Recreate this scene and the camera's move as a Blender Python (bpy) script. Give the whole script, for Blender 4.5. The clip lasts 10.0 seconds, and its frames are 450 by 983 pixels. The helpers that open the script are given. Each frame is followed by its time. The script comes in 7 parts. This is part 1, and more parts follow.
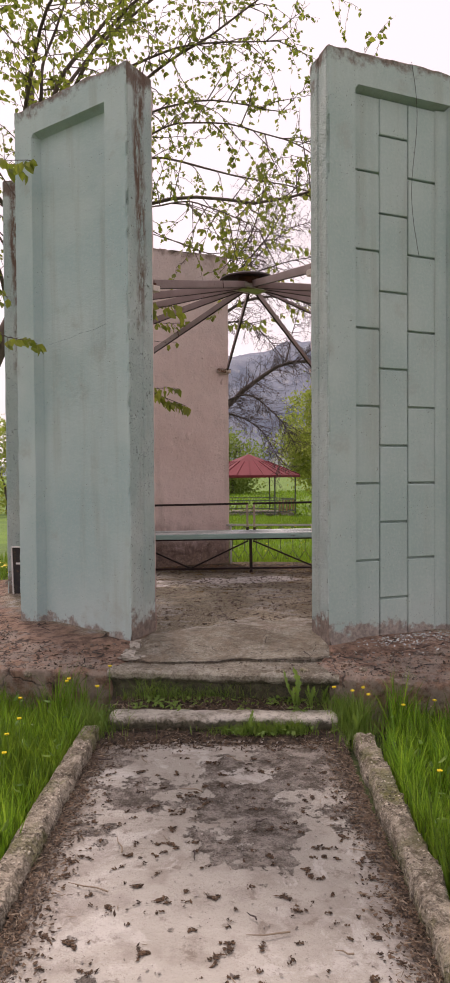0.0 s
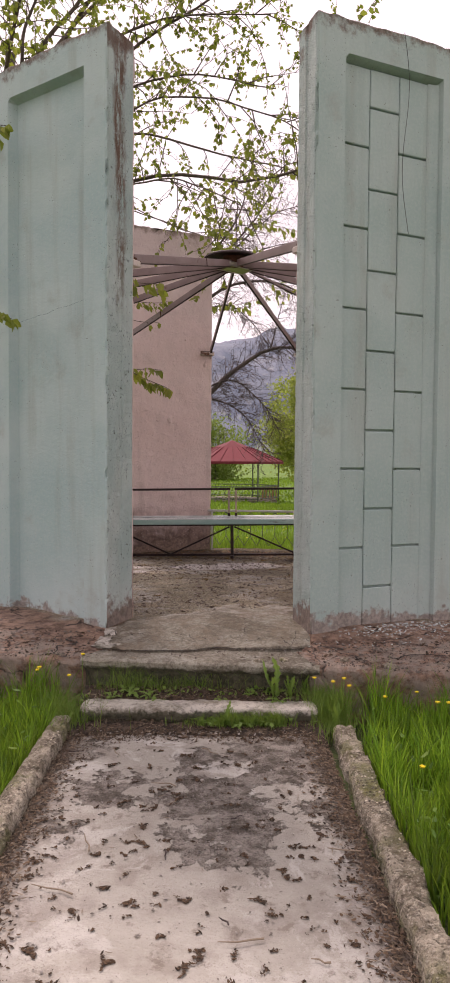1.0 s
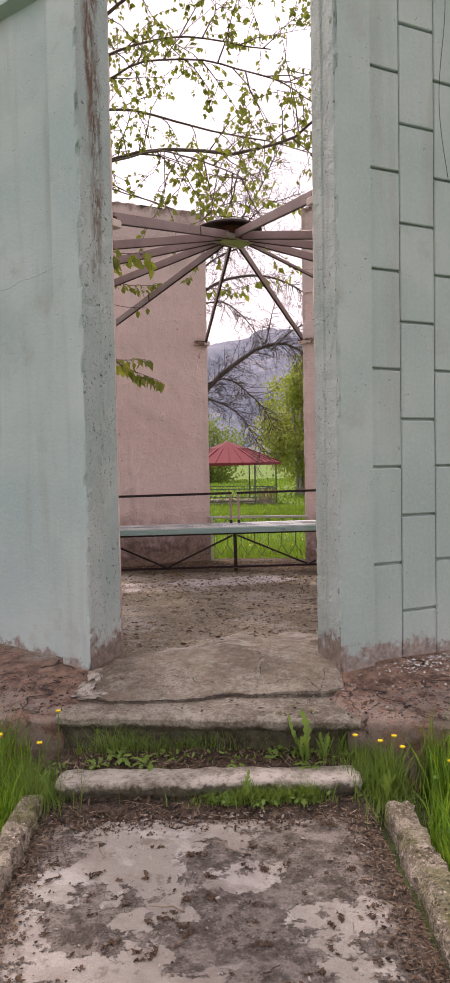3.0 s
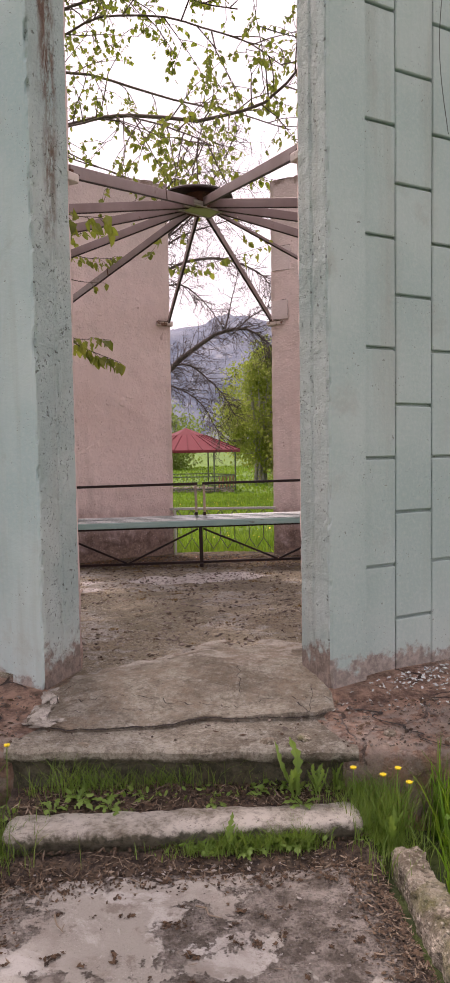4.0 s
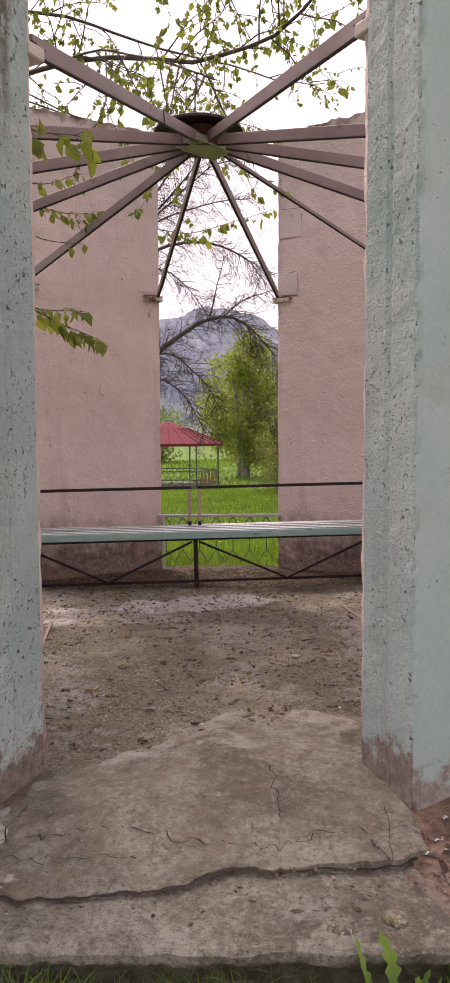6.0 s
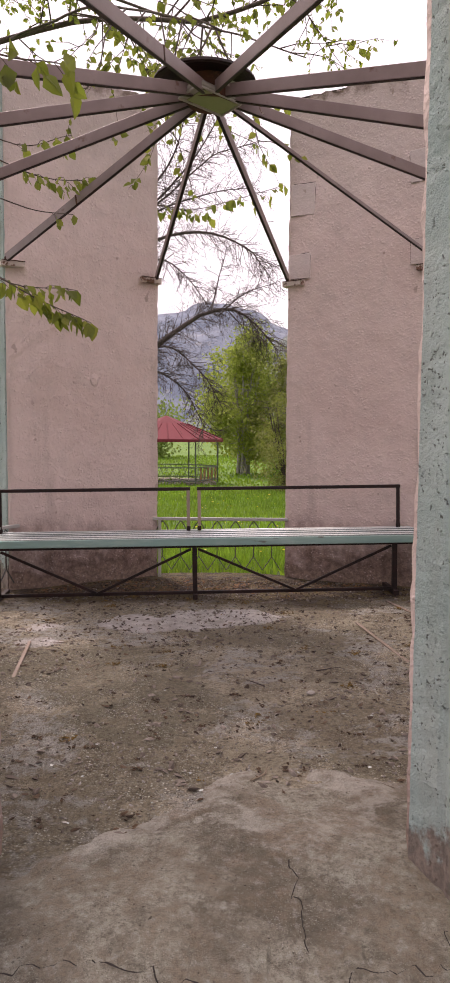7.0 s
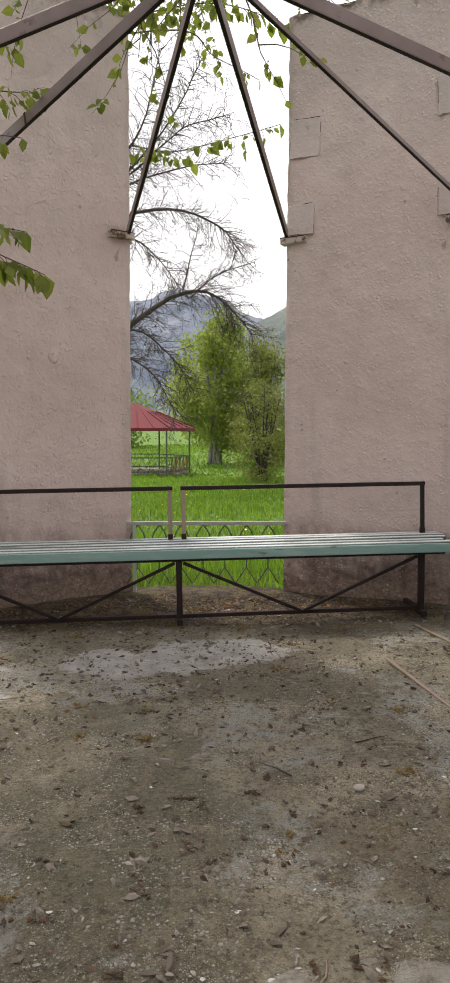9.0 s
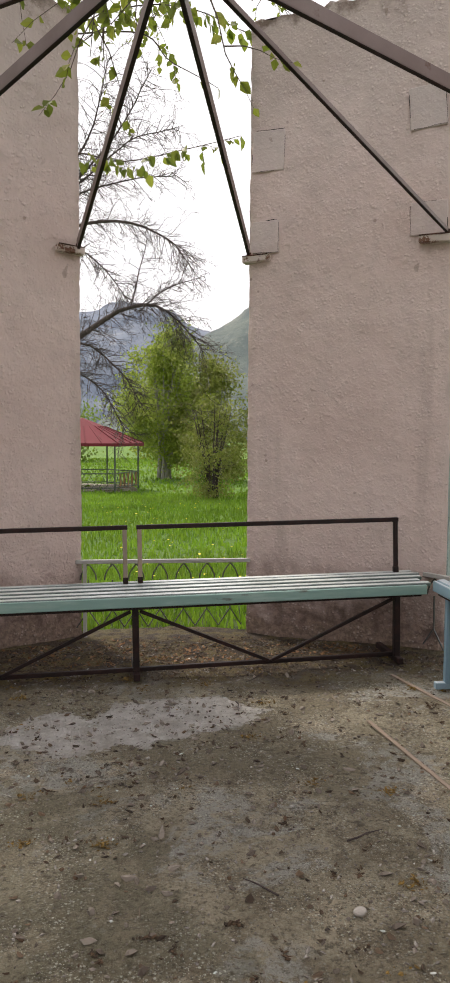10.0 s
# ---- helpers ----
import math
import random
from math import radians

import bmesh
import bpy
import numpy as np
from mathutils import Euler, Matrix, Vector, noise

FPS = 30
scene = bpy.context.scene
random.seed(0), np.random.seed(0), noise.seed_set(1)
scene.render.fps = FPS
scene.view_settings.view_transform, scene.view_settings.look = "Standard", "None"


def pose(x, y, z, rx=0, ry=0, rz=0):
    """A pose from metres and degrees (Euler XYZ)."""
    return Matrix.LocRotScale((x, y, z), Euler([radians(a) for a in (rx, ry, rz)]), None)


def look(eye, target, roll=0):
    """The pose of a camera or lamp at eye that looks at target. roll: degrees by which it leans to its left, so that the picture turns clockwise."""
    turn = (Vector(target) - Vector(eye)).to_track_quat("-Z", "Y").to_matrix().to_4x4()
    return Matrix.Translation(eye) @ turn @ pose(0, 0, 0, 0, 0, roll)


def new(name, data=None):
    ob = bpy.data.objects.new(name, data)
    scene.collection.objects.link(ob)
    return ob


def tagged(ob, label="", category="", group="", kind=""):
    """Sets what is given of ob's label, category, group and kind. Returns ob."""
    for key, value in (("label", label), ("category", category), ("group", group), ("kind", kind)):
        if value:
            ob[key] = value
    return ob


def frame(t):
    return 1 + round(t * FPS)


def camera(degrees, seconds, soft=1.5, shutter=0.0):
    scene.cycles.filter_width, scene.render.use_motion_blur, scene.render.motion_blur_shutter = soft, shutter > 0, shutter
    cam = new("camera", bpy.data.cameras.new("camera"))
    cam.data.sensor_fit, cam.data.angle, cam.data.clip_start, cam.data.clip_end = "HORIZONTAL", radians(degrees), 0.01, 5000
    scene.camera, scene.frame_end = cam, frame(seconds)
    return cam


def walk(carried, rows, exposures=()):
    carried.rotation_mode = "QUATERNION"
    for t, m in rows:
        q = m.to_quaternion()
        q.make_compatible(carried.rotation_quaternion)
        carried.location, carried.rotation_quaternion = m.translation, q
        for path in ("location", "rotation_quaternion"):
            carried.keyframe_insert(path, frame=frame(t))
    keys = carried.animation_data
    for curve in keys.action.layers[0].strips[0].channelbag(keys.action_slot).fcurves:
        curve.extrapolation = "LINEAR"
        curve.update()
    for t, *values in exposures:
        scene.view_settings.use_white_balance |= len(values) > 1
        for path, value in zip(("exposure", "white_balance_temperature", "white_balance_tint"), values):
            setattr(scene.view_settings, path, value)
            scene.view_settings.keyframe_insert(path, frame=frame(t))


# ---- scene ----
cam = camera(34.1, 10.0, soft=1.9)
METRES, EYE = 5.7, 1.35
ROWS = [
    (0.0, 0.0, 0.0, 0.0, -0.01, -1.43, 0.36),
    (0.5, 0.0074, 0.0083, -0.0029, 1.03, -1.55, -0.48),
    (1.0, 0.0047, 0.0328, -0.0046, -1.28, -2.48, -0.45),
    (1.5, -0.0078, 0.0837, -0.0053, -3.62, -1.18, 1.4),
    (2.0, -0.0106, 0.1248, -0.0076, -2.69, -3.05, 1.47),
    (3.5, -0.0092, 0.2792, -0.0051, -3.25, -2.18, 0.41),
    (4.0, -0.0187, 0.3236, -0.0036, -5.13, -3.4, 0.84),
    (4.5, -0.0177, 0.3842, -0.0041, -4.67, -3.15, 1.52),
    (5.0, -0.0217, 0.4383, 0.0023, -2.97, -2.95, -0.5),
    (5.5, -0.0326, 0.5084, 0.0024, -5.51, -2.62, 0.43),
    (7.0, -0.0271, 0.6866, 0.007, -6.9, -4.3, -0.45),
    (7.5, -0.0346, 0.7526, 0.0099, -9.42, -4.78, 0.89),
    (8.0, -0.0345, 0.8055, 0.0067, -9.12, -4.83, 0.76),
    (8.5, -0.0295, 0.861, 0.0111, -7.25, -3.31, -0.41),
    (9.0, -0.0288, 0.9019, 0.0055, -9.35, -5.16, -0.3),
    (9.5, -0.0331, 0.9531, 0.0224, -13.87, -2.85, 0.06),
    (10.0, -0.0305, 0.9846, 0.0308, -13.43, -4.21, -0.44),
]
steps = [(t, pose(METRES * x, METRES * y, EYE + METRES * z, 90 + pitch, roll, yaw)) for t, x, y, z, yaw, pitch, roll in ROWS]
steps += [
    (2.2, look((-0.031, 0.858, 1.276), (0.029, 2.854, 1.167), -1.6)),
    (3.3, look((-0.026, 1.450, 1.320), (0.050, 3.447, 1.245), -0.5)),
    (5.7, look((-0.209, 3.009, 1.380), (0.018, 4.993, 1.262), -0.8)),
    (6.8, look((-0.150, 3.810, 1.378), (0.087, 5.790, 1.228), 0.6)),
]
walk(cam, sorted(steps, key=lambda s: s[0]), [(0.0, -0.09, 7200, 31), (1.5, 0.13, 7200, 33), (3.5, 0.26, 7150, 34), (4.5, 0.24, 7100, 34), (5.5, 0.21, 7100, 34), (7.0, 0.23, 7050, 31), (8.0, 0.23, 6900, 22), (8.5, 0.15, 6800, 14), (9.0, 0.22, 6800, 13), (9.5, 0.27, 6750, 12), (10.0, 0.19, 6850, 14)])

# ---- light: a bright, thinly clouded sky ----
SUN_AZ, SUN_EL = radians(-25), radians(52)  # azimuth from +y towards +x
world = bpy.data.worlds.new("sky")
scene.world = world
world.use_nodes = True
wn, wl = world.node_tree.nodes, world.node_tree.links
sky = wn.new("ShaderNodeTexSky")
sky.sky_type, sky.sun_disc = "NISHITA", False
sky.sun_elevation, sky.sun_rotation, sky.dust_density = SUN_EL, SUN_AZ, 4.0
haze = wn.new("ShaderNodeMix")
haze.data_type, haze.blend_type = "RGBA", "MIX"
haze.inputs[0].default_value = 0.93
haze.inputs[7].default_value = (9.0, 9.1, 9.4, 1)
wl.new(sky.outputs[0], haze.inputs[6])
wl.new(haze.outputs[2], wn["Background"].inputs[0])
wn["Background"].inputs[1].default_value = 0.12

sun = new("sun", bpy.data.lights.new("sun", "SUN"))
sun.data.energy, sun.data.angle, sun.data.color = 3.0, radians(9), (1.0, 0.95, 0.87)
toward = Vector((math.sin(SUN_AZ) * math.cos(SUN_EL), math.cos(SUN_AZ) * math.cos(SUN_EL), math.sin(SUN_EL)))
sun.matrix_world = look(toward * 60, (0, 0, 0))


# ---- materials ----
class Nodes:
    """A small builder of node materials."""

    def __init__(self, name):
        self.mat = bpy.data.materials.new(name)
        self.mat.use_nodes = True
        self.tree = self.mat.node_tree
        self.bsdf = self.tree.nodes["Principled BSDF"]
        self.geo = self.add("ShaderNodeTexCoord").outputs["Object"]

    def add(self, kind, **props):
        n = self.tree.nodes.new(kind)
        for k, v in props.items():
            setattr(n, k, v)
        return n

    def put(self, socket, value):
        if hasattr(value, "is_output"):
            self.tree.links.new(value, socket)
        elif isinstance(value, tuple) and len(value) == 3 and socket.type == "RGBA":
            socket.default_value = (*value, 1)
        else:
            socket.default_value = value

    def noise(self, scale, detail=4.0, rough=0.55, at=None, distort=0.0):
        n = self.add("ShaderNodeTexNoise")
        self.put(n.inputs["Vector"], self.geo if at is None else at)
        n.inputs["Scale"].default_value, n.inputs["Detail"].default_value = scale, detail
        n.inputs["Roughness"].default_value, n.inputs["Distortion"].default_value = rough, distort
        return n.outputs["Fac"]

    def voronoi(self, scale, feature="F1", at=None):
        n = self.add("ShaderNodeTexVoronoi", feature=feature)
        self.put(n.inputs["Vector"], self.geo if at is None else at)
        n.inputs["Scale"].default_value = scale
        return n.outputs["Distance"]

    def warp(self, amount, scale=14.0):
        """The object's coordinates, shifted unevenly, so that cells lose their roundness."""
        n = self.add("ShaderNodeTexNoise")
        self.put(n.inputs["Vector"], self.geo)
        n.inputs["Scale"].default_value, n.inputs["Detail"].default_value = scale, 4.0
        away = self.add("ShaderNodeVectorMath", operation="MULTIPLY_ADD")
        self.put(away.inputs[0], n.outputs["Color"])
        away.inputs[1].default_value = (amount, amount, amount)
        self.put(away.inputs[2], self.geo)
        return away.outputs[0]

    def ramp(self, fac, a, b):
        n = self.add("ShaderNodeMapRange", interpolation_type="SMOOTHSTEP")
        self.put(n.inputs["Value"], fac)
        n.inputs["From Min"].default_value, n.inputs["From Max"].default_value = a, b
        return n.outputs["Result"]

    def math(self, op, a, b=0.0):
        n = self.add("ShaderNodeMath", operation=op)
        self.put(n.inputs[0], a)
        self.put(n.inputs[1], b)
        return n.outputs[0]

    def mix(self, fac, a, b, blend="MIX"):
        n = self.add("ShaderNodeMix", data_type="RGBA", blend_type=blend)
        self.put(n.inputs[0], fac)
        self.put(n.inputs[6], a)
        self.put(n.inputs[7], b)
        return n.outputs[2]

    def axis(self, which):
        n = self.add("ShaderNodeSeparateXYZ")
        self.put(n.inputs[0], self.geo)
        return n.outputs[which]

    def scaled(self, x, y, z):
        n = self.add("ShaderNodeMapping")
        self.put(n.inputs["Vector"], self.geo)
        n.inputs["Scale"].default_value = (x, y, z)
        return n.outputs[0]

    def blob(self, x, y, radius, wobble=0.35, scale=3.0):
        """1 inside an uneven round patch of the ground, 0 outside."""
        d = self.add("ShaderNodeVectorMath", operation="DISTANCE")
        flat = self.scaled(1, 1, 0)
        self.put(d.inputs[0], flat)
        d.inputs[1].default_value = (x, y, 0)
        dist = self.math("ADD", d.outputs["Value"], self.math("MULTIPLY", self.math("SUBTRACT", self.noise(scale, 9, 0.68), 0.5), wobble * 2.2))
        return self.ramp(dist, radius + 0.015, radius - 0.015)

    def random(self):
        return self.add("ShaderNodeObjectInfo").outputs["Random"]

    def island(self):
        return self.add("ShaderNodeNewGeometry").outputs["Random Per Island"]

    def done(self, colour, rough=0.8, height=None, strength=0.5, distance=0.01, metal=0.0, **more):
        self.put(self.bsdf.inputs["Base Color"], colour)
        self.put(self.bsdf.inputs["Roughness"], rough)
        self.put(self.bsdf.inputs["Metallic"], metal)
        for k, v in more.items():
            self.put(self.bsdf.inputs[k.replace("_", " ")], v)
        if height is not None:
            b = self.add("ShaderNodeBump")
            b.inputs["Strength"].default_value, b.inputs["Distance"].default_value = strength, distance
            self.put(b.inputs["Height"], height)
            self.put(self.bsdf.inputs["Normal"], b.outputs[0])
        return self.mat


def flaked(n, col, low, high, bare):
    """Paint gone at the foot, with a ragged edge and islands of paint left."""
    ragged = n.math("ADD", n.math("MULTIPLY", n.noise(3.5, 7, 0.62), 0.55), n.math("MULTIPLY", n.noise(16, 6, 0.65), 0.30))
    z = n.math("ADD", n.axis(2), n.math("SUBTRACT", ragged, 0.42))
    gone = n.ramp(z, high, low)
    return n.mix(n.math("MULTIPLY", gone, 0.92), col, n.mix(n.ramp(n.noise(28, 6, 0.7), 0.35, 0.65), bare, tuple(c * 1.9 for c in bare)))


def mint_paint(name="mint paint on concrete", low=-0.02, high=0.05, dull=(0.30, 0.425, 0.425), bright=(0.405, 0.51, 0.50)):
    n = Nodes(name)
    big, fine = n.noise(1.3, 5), n.noise(38, 5, 0.7)
    col = n.mix(n.ramp(big, 0.3, 0.72), dull, bright)
    col = n.mix(n.math("MULTIPLY", n.ramp(fine, 0.42, 0.7), 0.22), col, (0.49, 0.55, 0.52))
    # rain streaks that run down
    streak = n.ramp(n.noise(5.0, 5, 0.6, at=n.scaled(1, 1, 0.09)), 0.52, 0.74)
    col = n.mix(n.math("MULTIPLY", streak, 0.38), col, (0.25, 0.26, 0.22))
    dirty = n.ramp(n.noise(2.4, 7, 0.65), 0.56, 0.72)
    col = n.mix(n.math("MULTIPLY", dirty, 0.35), col, (0.26, 0.25, 0.21))
    # air holes and specks of bare concrete
    pits = n.math("MULTIPLY", n.ramp(n.voronoi(44, at=n.warp(0.05, 30)), 0.20, 0.10), n.ramp(n.noise(3.1, 5), 0.50, 0.62))
    pits = n.math("MAXIMUM", pits, n.math("MULTIPLY", n.ramp(n.voronoi(18, at=n.warp(0.07, 24)), 0.11, 0.06), n.ramp(n.noise(5.3, 4), 0.5, 0.6)))
    col = n.mix(n.math("MULTIPLY", pits, 0.7), col, (0.13, 0.115, 0.09))
    col = flaked(n, col, low, high, (0.165, 0.14, 0.122))
    top = n.ramp(n.math("ADD", n.axis(2), n.math("MULTIPLY", n.noise(7.0, 8, 0.7), 0.50)), 4.83, 4.95)
    col = n.mix(n.math("MULTIPLY", top, 0.9), col, n.mix(n.ramp(n.noise(30, 6, 0.7), 0.4, 0.6), (0.085, 0.05, 0.036), (0.20, 0.145, 0.115)))
    h = n.math("SUBTRACT", n.math("ADD", n.math("MULTIPLY", fine, 0.5), n.math("MULTIPLY", n.noise(9, 6), 0.6)), pits)
    return n.done(col, 0.85, h, 0.5, 0.012)


def edge_concrete(name="soiled painted concrete edge", rusted=0.95):
    n = Nodes(name)
    fine = n.noise(30, 6, 0.7)
    col = n.mix(n.ramp(n.noise(2.2, 5), 0.32, 0.7), (0.32, 0.425, 0.41), (0.44, 0.53, 0.51))
    streak = n.ramp(n.noise(7.0, 6, 0.65, at=n.scaled(1, 1, 0.12)), 0.46, 0.7)
    col = n.mix(n.math("MULTIPLY", streak, 0.22), col, (0.27, 0.25, 0.20))
    # rust-brown water marks down the middle of the edge
    middle = n.math("ABSOLUTE", n.math("ADD", n.axis(1), n.math("ADD", 0.20, n.math("MULTIPLY", n.math("SUBTRACT", n.noise(3.0, 6, 0.6, at=n.scaled(1, 1, 0.35)), 0.5), 0.30))))
    reach = n.math("ADD", n.axis(2), n.math("MULTIPLY", n.noise(2.3, 6, 0.6), 2.4))
    rust = n.math("MULTIPLY", n.math("MULTIPLY", n.ramp(middle, 0.095, 0.03), n.ramp(n.noise(22, 7, 0.75, at=n.scaled(1, 1, 0.3)), 0.36, 0.56)), n.ramp(reach, 3.5, 4.5))
    col = n.mix(n.math("MULTIPLY", rust, rusted), col, n.mix(fine, (0.075, 0.035, 0.02), (0.17, 0.10, 0.065)))
    top = n.ramp(n.math("ADD", n.axis(2), n.math("MULTIPLY", n.noise(6.0, 6, 0.6), 0.7)), 4.85, 5.02)
    col = n.mix(n.math("MULTIPLY", top, 0.9), col, (0.12, 0.07, 0.048))
    pits = n.math("MULTIPLY", n.ramp(n.voronoi(52, at=n.warp(0.05, 30)), 0.24, 0.13), n.ramp(n.noise(4.5, 5), 0.42, 0.56))
    pits = n.math("MAXIMUM", pits, n.math("MULTIPLY", n.ramp(n.voronoi(26, at=n.warp(0.08, 24)), 0.23, 0.12), n.ramp(n.noise(5.5, 5, 0.6), 0.44, 0.56)))
    col = n.mix(n.math("MULTIPLY", pits, 0.7), col, (0.075, 0.065, 0.052))
    col = flaked(n, col, 0.15, 0.24, (0.14, 0.105, 0.085))
    h = n.math("SUBTRACT", n.math("ADD", n.math("ADD", fine, n.noise(14, 7, 0.7)), n.noise(6, 6)), n.math("MULTIPLY", pits, 1.5))
    return n.done(col, 0.9, h, 0.95, 0.018)


def pink_plaster(name="pink roughcast plaster", rough_cast=1.0, tone=(1.0, 1.0, 1.0)):
    n = Nodes(name)
    dye = lambda r, g, b: (r * tone[0], g * tone[1], b * tone[2])
    big, fine = n.noise(0.9, 5), n.noise(48, 6, 0.7)
    col = n.mix(n.ramp(big, 0.3, 0.7), dye(0.60, 0.48, 0.445), dye(0.69, 0.575, 0.54))
    col = n.mix(n.math("MULTIPLY", n.ramp(n.noise(4.5, 7, 0.65), 0.46, 0.70), 0.40), col, dye(0.50, 0.425, 0.40))
    streak = n.ramp(n.noise(4.0, 6, 0.6, at=n.scaled(1, 1, 0.1)), 0.53, 0.74)
    col = n.mix(n.math("MULTIPLY", streak, 0.35), col, dye(0.36, 0.30, 0.27))
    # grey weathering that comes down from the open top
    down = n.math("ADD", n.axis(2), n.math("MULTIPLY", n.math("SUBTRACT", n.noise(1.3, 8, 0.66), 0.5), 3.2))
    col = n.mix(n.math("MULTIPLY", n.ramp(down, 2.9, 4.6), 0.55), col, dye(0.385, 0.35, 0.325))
    col = n.mix(n.math("MULTIPLY", n.ramp(fine, 0.60, 0.74), 0.12), col, dye(0.38, 0.31, 0.28))
    spots = n.math("MULTIPLY", n.ramp(n.voronoi(6), 0.10, 0.05), n.ramp(n.noise(2.0, 4), 0.52, 0.6))
    col = n.mix(n.math("MULTIPLY", spots, 0.6), col, (0.22, 0.15, 0.12))
    scars = n.math("MULTIPLY", n.ramp(n.voronoi(3.1, at=n.warp(0.25, 9)), 0.10, 0.06), n.ramp(n.noise(1.7, 4), 0.48, 0.56))
    col = n.mix(n.math("MULTIPLY", scars, 0.55), col, (0.27, 0.20, 0.165))
    foot = n.math("ADD", n.axis(2), n.math("MULTIPLY", n.math("SUBTRACT", n.noise(3.0, 8, 0.68), 0.5), 1.3))
    col = n.mix(n.math("MULTIPLY", n.ramp(foot, 0.60, 0.08), 0.88), col, n.mix(n.ramp(n.noise(13, 7, 0.7), 0.4, 0.6), (0.095, 0.056, 0.043), (0.245, 0.168, 0.136)))
    col = flaked(n, col, 0.06, 0.12, (0.19, 0.14, 0.112))
    top = n.ramp(n.math("ADD", n.axis(2), n.math("MULTIPLY", n.noise(6.0, 7, 0.65), 0.8)), 4.93, 5.15)
    col = n.mix(n.math("MULTIPLY", top, 0.85), col, (0.14, 0.10, 0.075))
    # soft, uneven blobs of thrown plaster over the marks of the float
    lumps = n.ramp(n.noise(27, 3, 0.5, at=n.warp(0.04, 16)), 0.44, 0.70)
    small = n.math("MULTIPLY", n.ramp(n.voronoi(36, at=n.warp(0.03, 20)), 0.55, 0.02), n.ramp(n.noise(12, 5, 0.6), 0.40, 0.60))
    # paler crowns stand in for light caught by the lumps
    col = n.mix(n.math("MULTIPLY", n.ramp(small, 0.30, 0.75), 0.32 * rough_cast), col, dye(0.78, 0.68, 0.64))
    trowel = n.noise(7.0, 6, 0.58, at=n.warp(0.10, 5))
    h = n.math("ADD", n.math("ADD", n.math("MULTIPLY", lumps, 0.14 * rough_cast), n.math("MULTIPLY", small, 0.24 * rough_cast)), n.math("ADD", n.math("MULTIPLY", trowel, 1.0), n.math("MULTIPLY", fine, 0.10)))
    return n.done(col, 0.92, h, 0.9, 0.024)


def beam_paint():
    n = Nodes("grey-brown steel paint")
    col = n.mix(n.ramp(n.noise(3, 5), 0.3, 0.7), (0.175, 0.125, 0.118), (0.24, 0.185, 0.178))
    rust = n.ramp(n.noise(6, 7, 0.65), 0.62, 0.72)
    col = n.mix(n.math("MULTIPLY", rust, 0.85), col, (0.11, 0.045, 0.025))
    return n.done(col, 0.5, n.noise(60, 4), 0.15, 0.004, metal=0.0)


def rusty(name, a=(0.10, 0.04, 0.025), b=(0.045, 0.028, 0.022), rough=0.75, spots=0.5):
    n = Nodes(name)
    col = n.mix(n.ramp(n.noise(9, 6, 0.65), 0.35, 0.65), a, b)
    col = n.mix(n.math("MULTIPLY", n.ramp(n.noise(40, 5), 0.55, 0.75), spots), col, (0.18, 0.09, 0.05))
    return n.done(col, rough, n.noise(45, 5), 0.3, 0.004, Specular_IOR_Level=0.25)


def worn_paint(name, a, b, bare, wear=0.6, along=(1, 1, 1), rough=0.45, sky_lit=None):
    """Old paint, worn to what lies below; upper sides can get a sky-lit tone."""
    n = Nodes(name)
    tint = n.mix(n.random(), a, b)
    grain = n.noise(14, 6, 0.65, at=n.scaled(*along))
    col = n.mix(n.math("MULTIPLY", n.ramp(grain, 0.45, 0.75), 0.5), tint, b)
    # skylight painted in as a paler tone on upward faces
    if sky_lit:
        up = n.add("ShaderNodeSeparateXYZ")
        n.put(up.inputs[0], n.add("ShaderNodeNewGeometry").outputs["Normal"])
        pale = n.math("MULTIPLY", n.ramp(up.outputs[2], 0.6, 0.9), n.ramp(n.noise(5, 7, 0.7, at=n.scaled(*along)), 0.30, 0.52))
        col = n.mix(n.math("MULTIPLY", pale, 0.85), col, sky_lit)
    off = n.ramp(n.noise(9, 7, 0.7, at=n.scaled(*along)), wear, wear + 0.07)
    col = n.mix(off, col, bare)
    h = n.math("SUBTRACT", grain, n.math("MULTIPLY", off, 0.7))
    return n.done(col, rough, h, 0.3, 0.004)


def speckle(n, col, scale, dark, light, amount):
    """Coarse sand and crumbs of several tones."""
    v = n.add("ShaderNodeTexVoronoi")
    n.put(v.inputs["Vector"], n.geo)
    v.inputs["Scale"].default_value = scale
    tone = n.add("ShaderNodeSeparateColor")
    n.put(tone.inputs[0], v.outputs["Color"])
    amount = n.math("MULTIPLY", n.ramp(n.noise(2.7, 5, 0.6), 0.36, 0.64), amount)
    near = n.ramp(v.outputs["Distance"], 0.55, 0.25)
    col = n.mix(n.math("MULTIPLY", n.math("MULTIPLY", n.ramp(tone.outputs[0], 0.72, 0.80), near), amount), col, light)
    return n.mix(n.math("MULTIPLY", n.math("MULTIPLY", n.ramp(tone.outputs[1], 0.66, 0.74), near), amount), col, dark), n.math("MULTIPLY", near, tone.outputs[0])


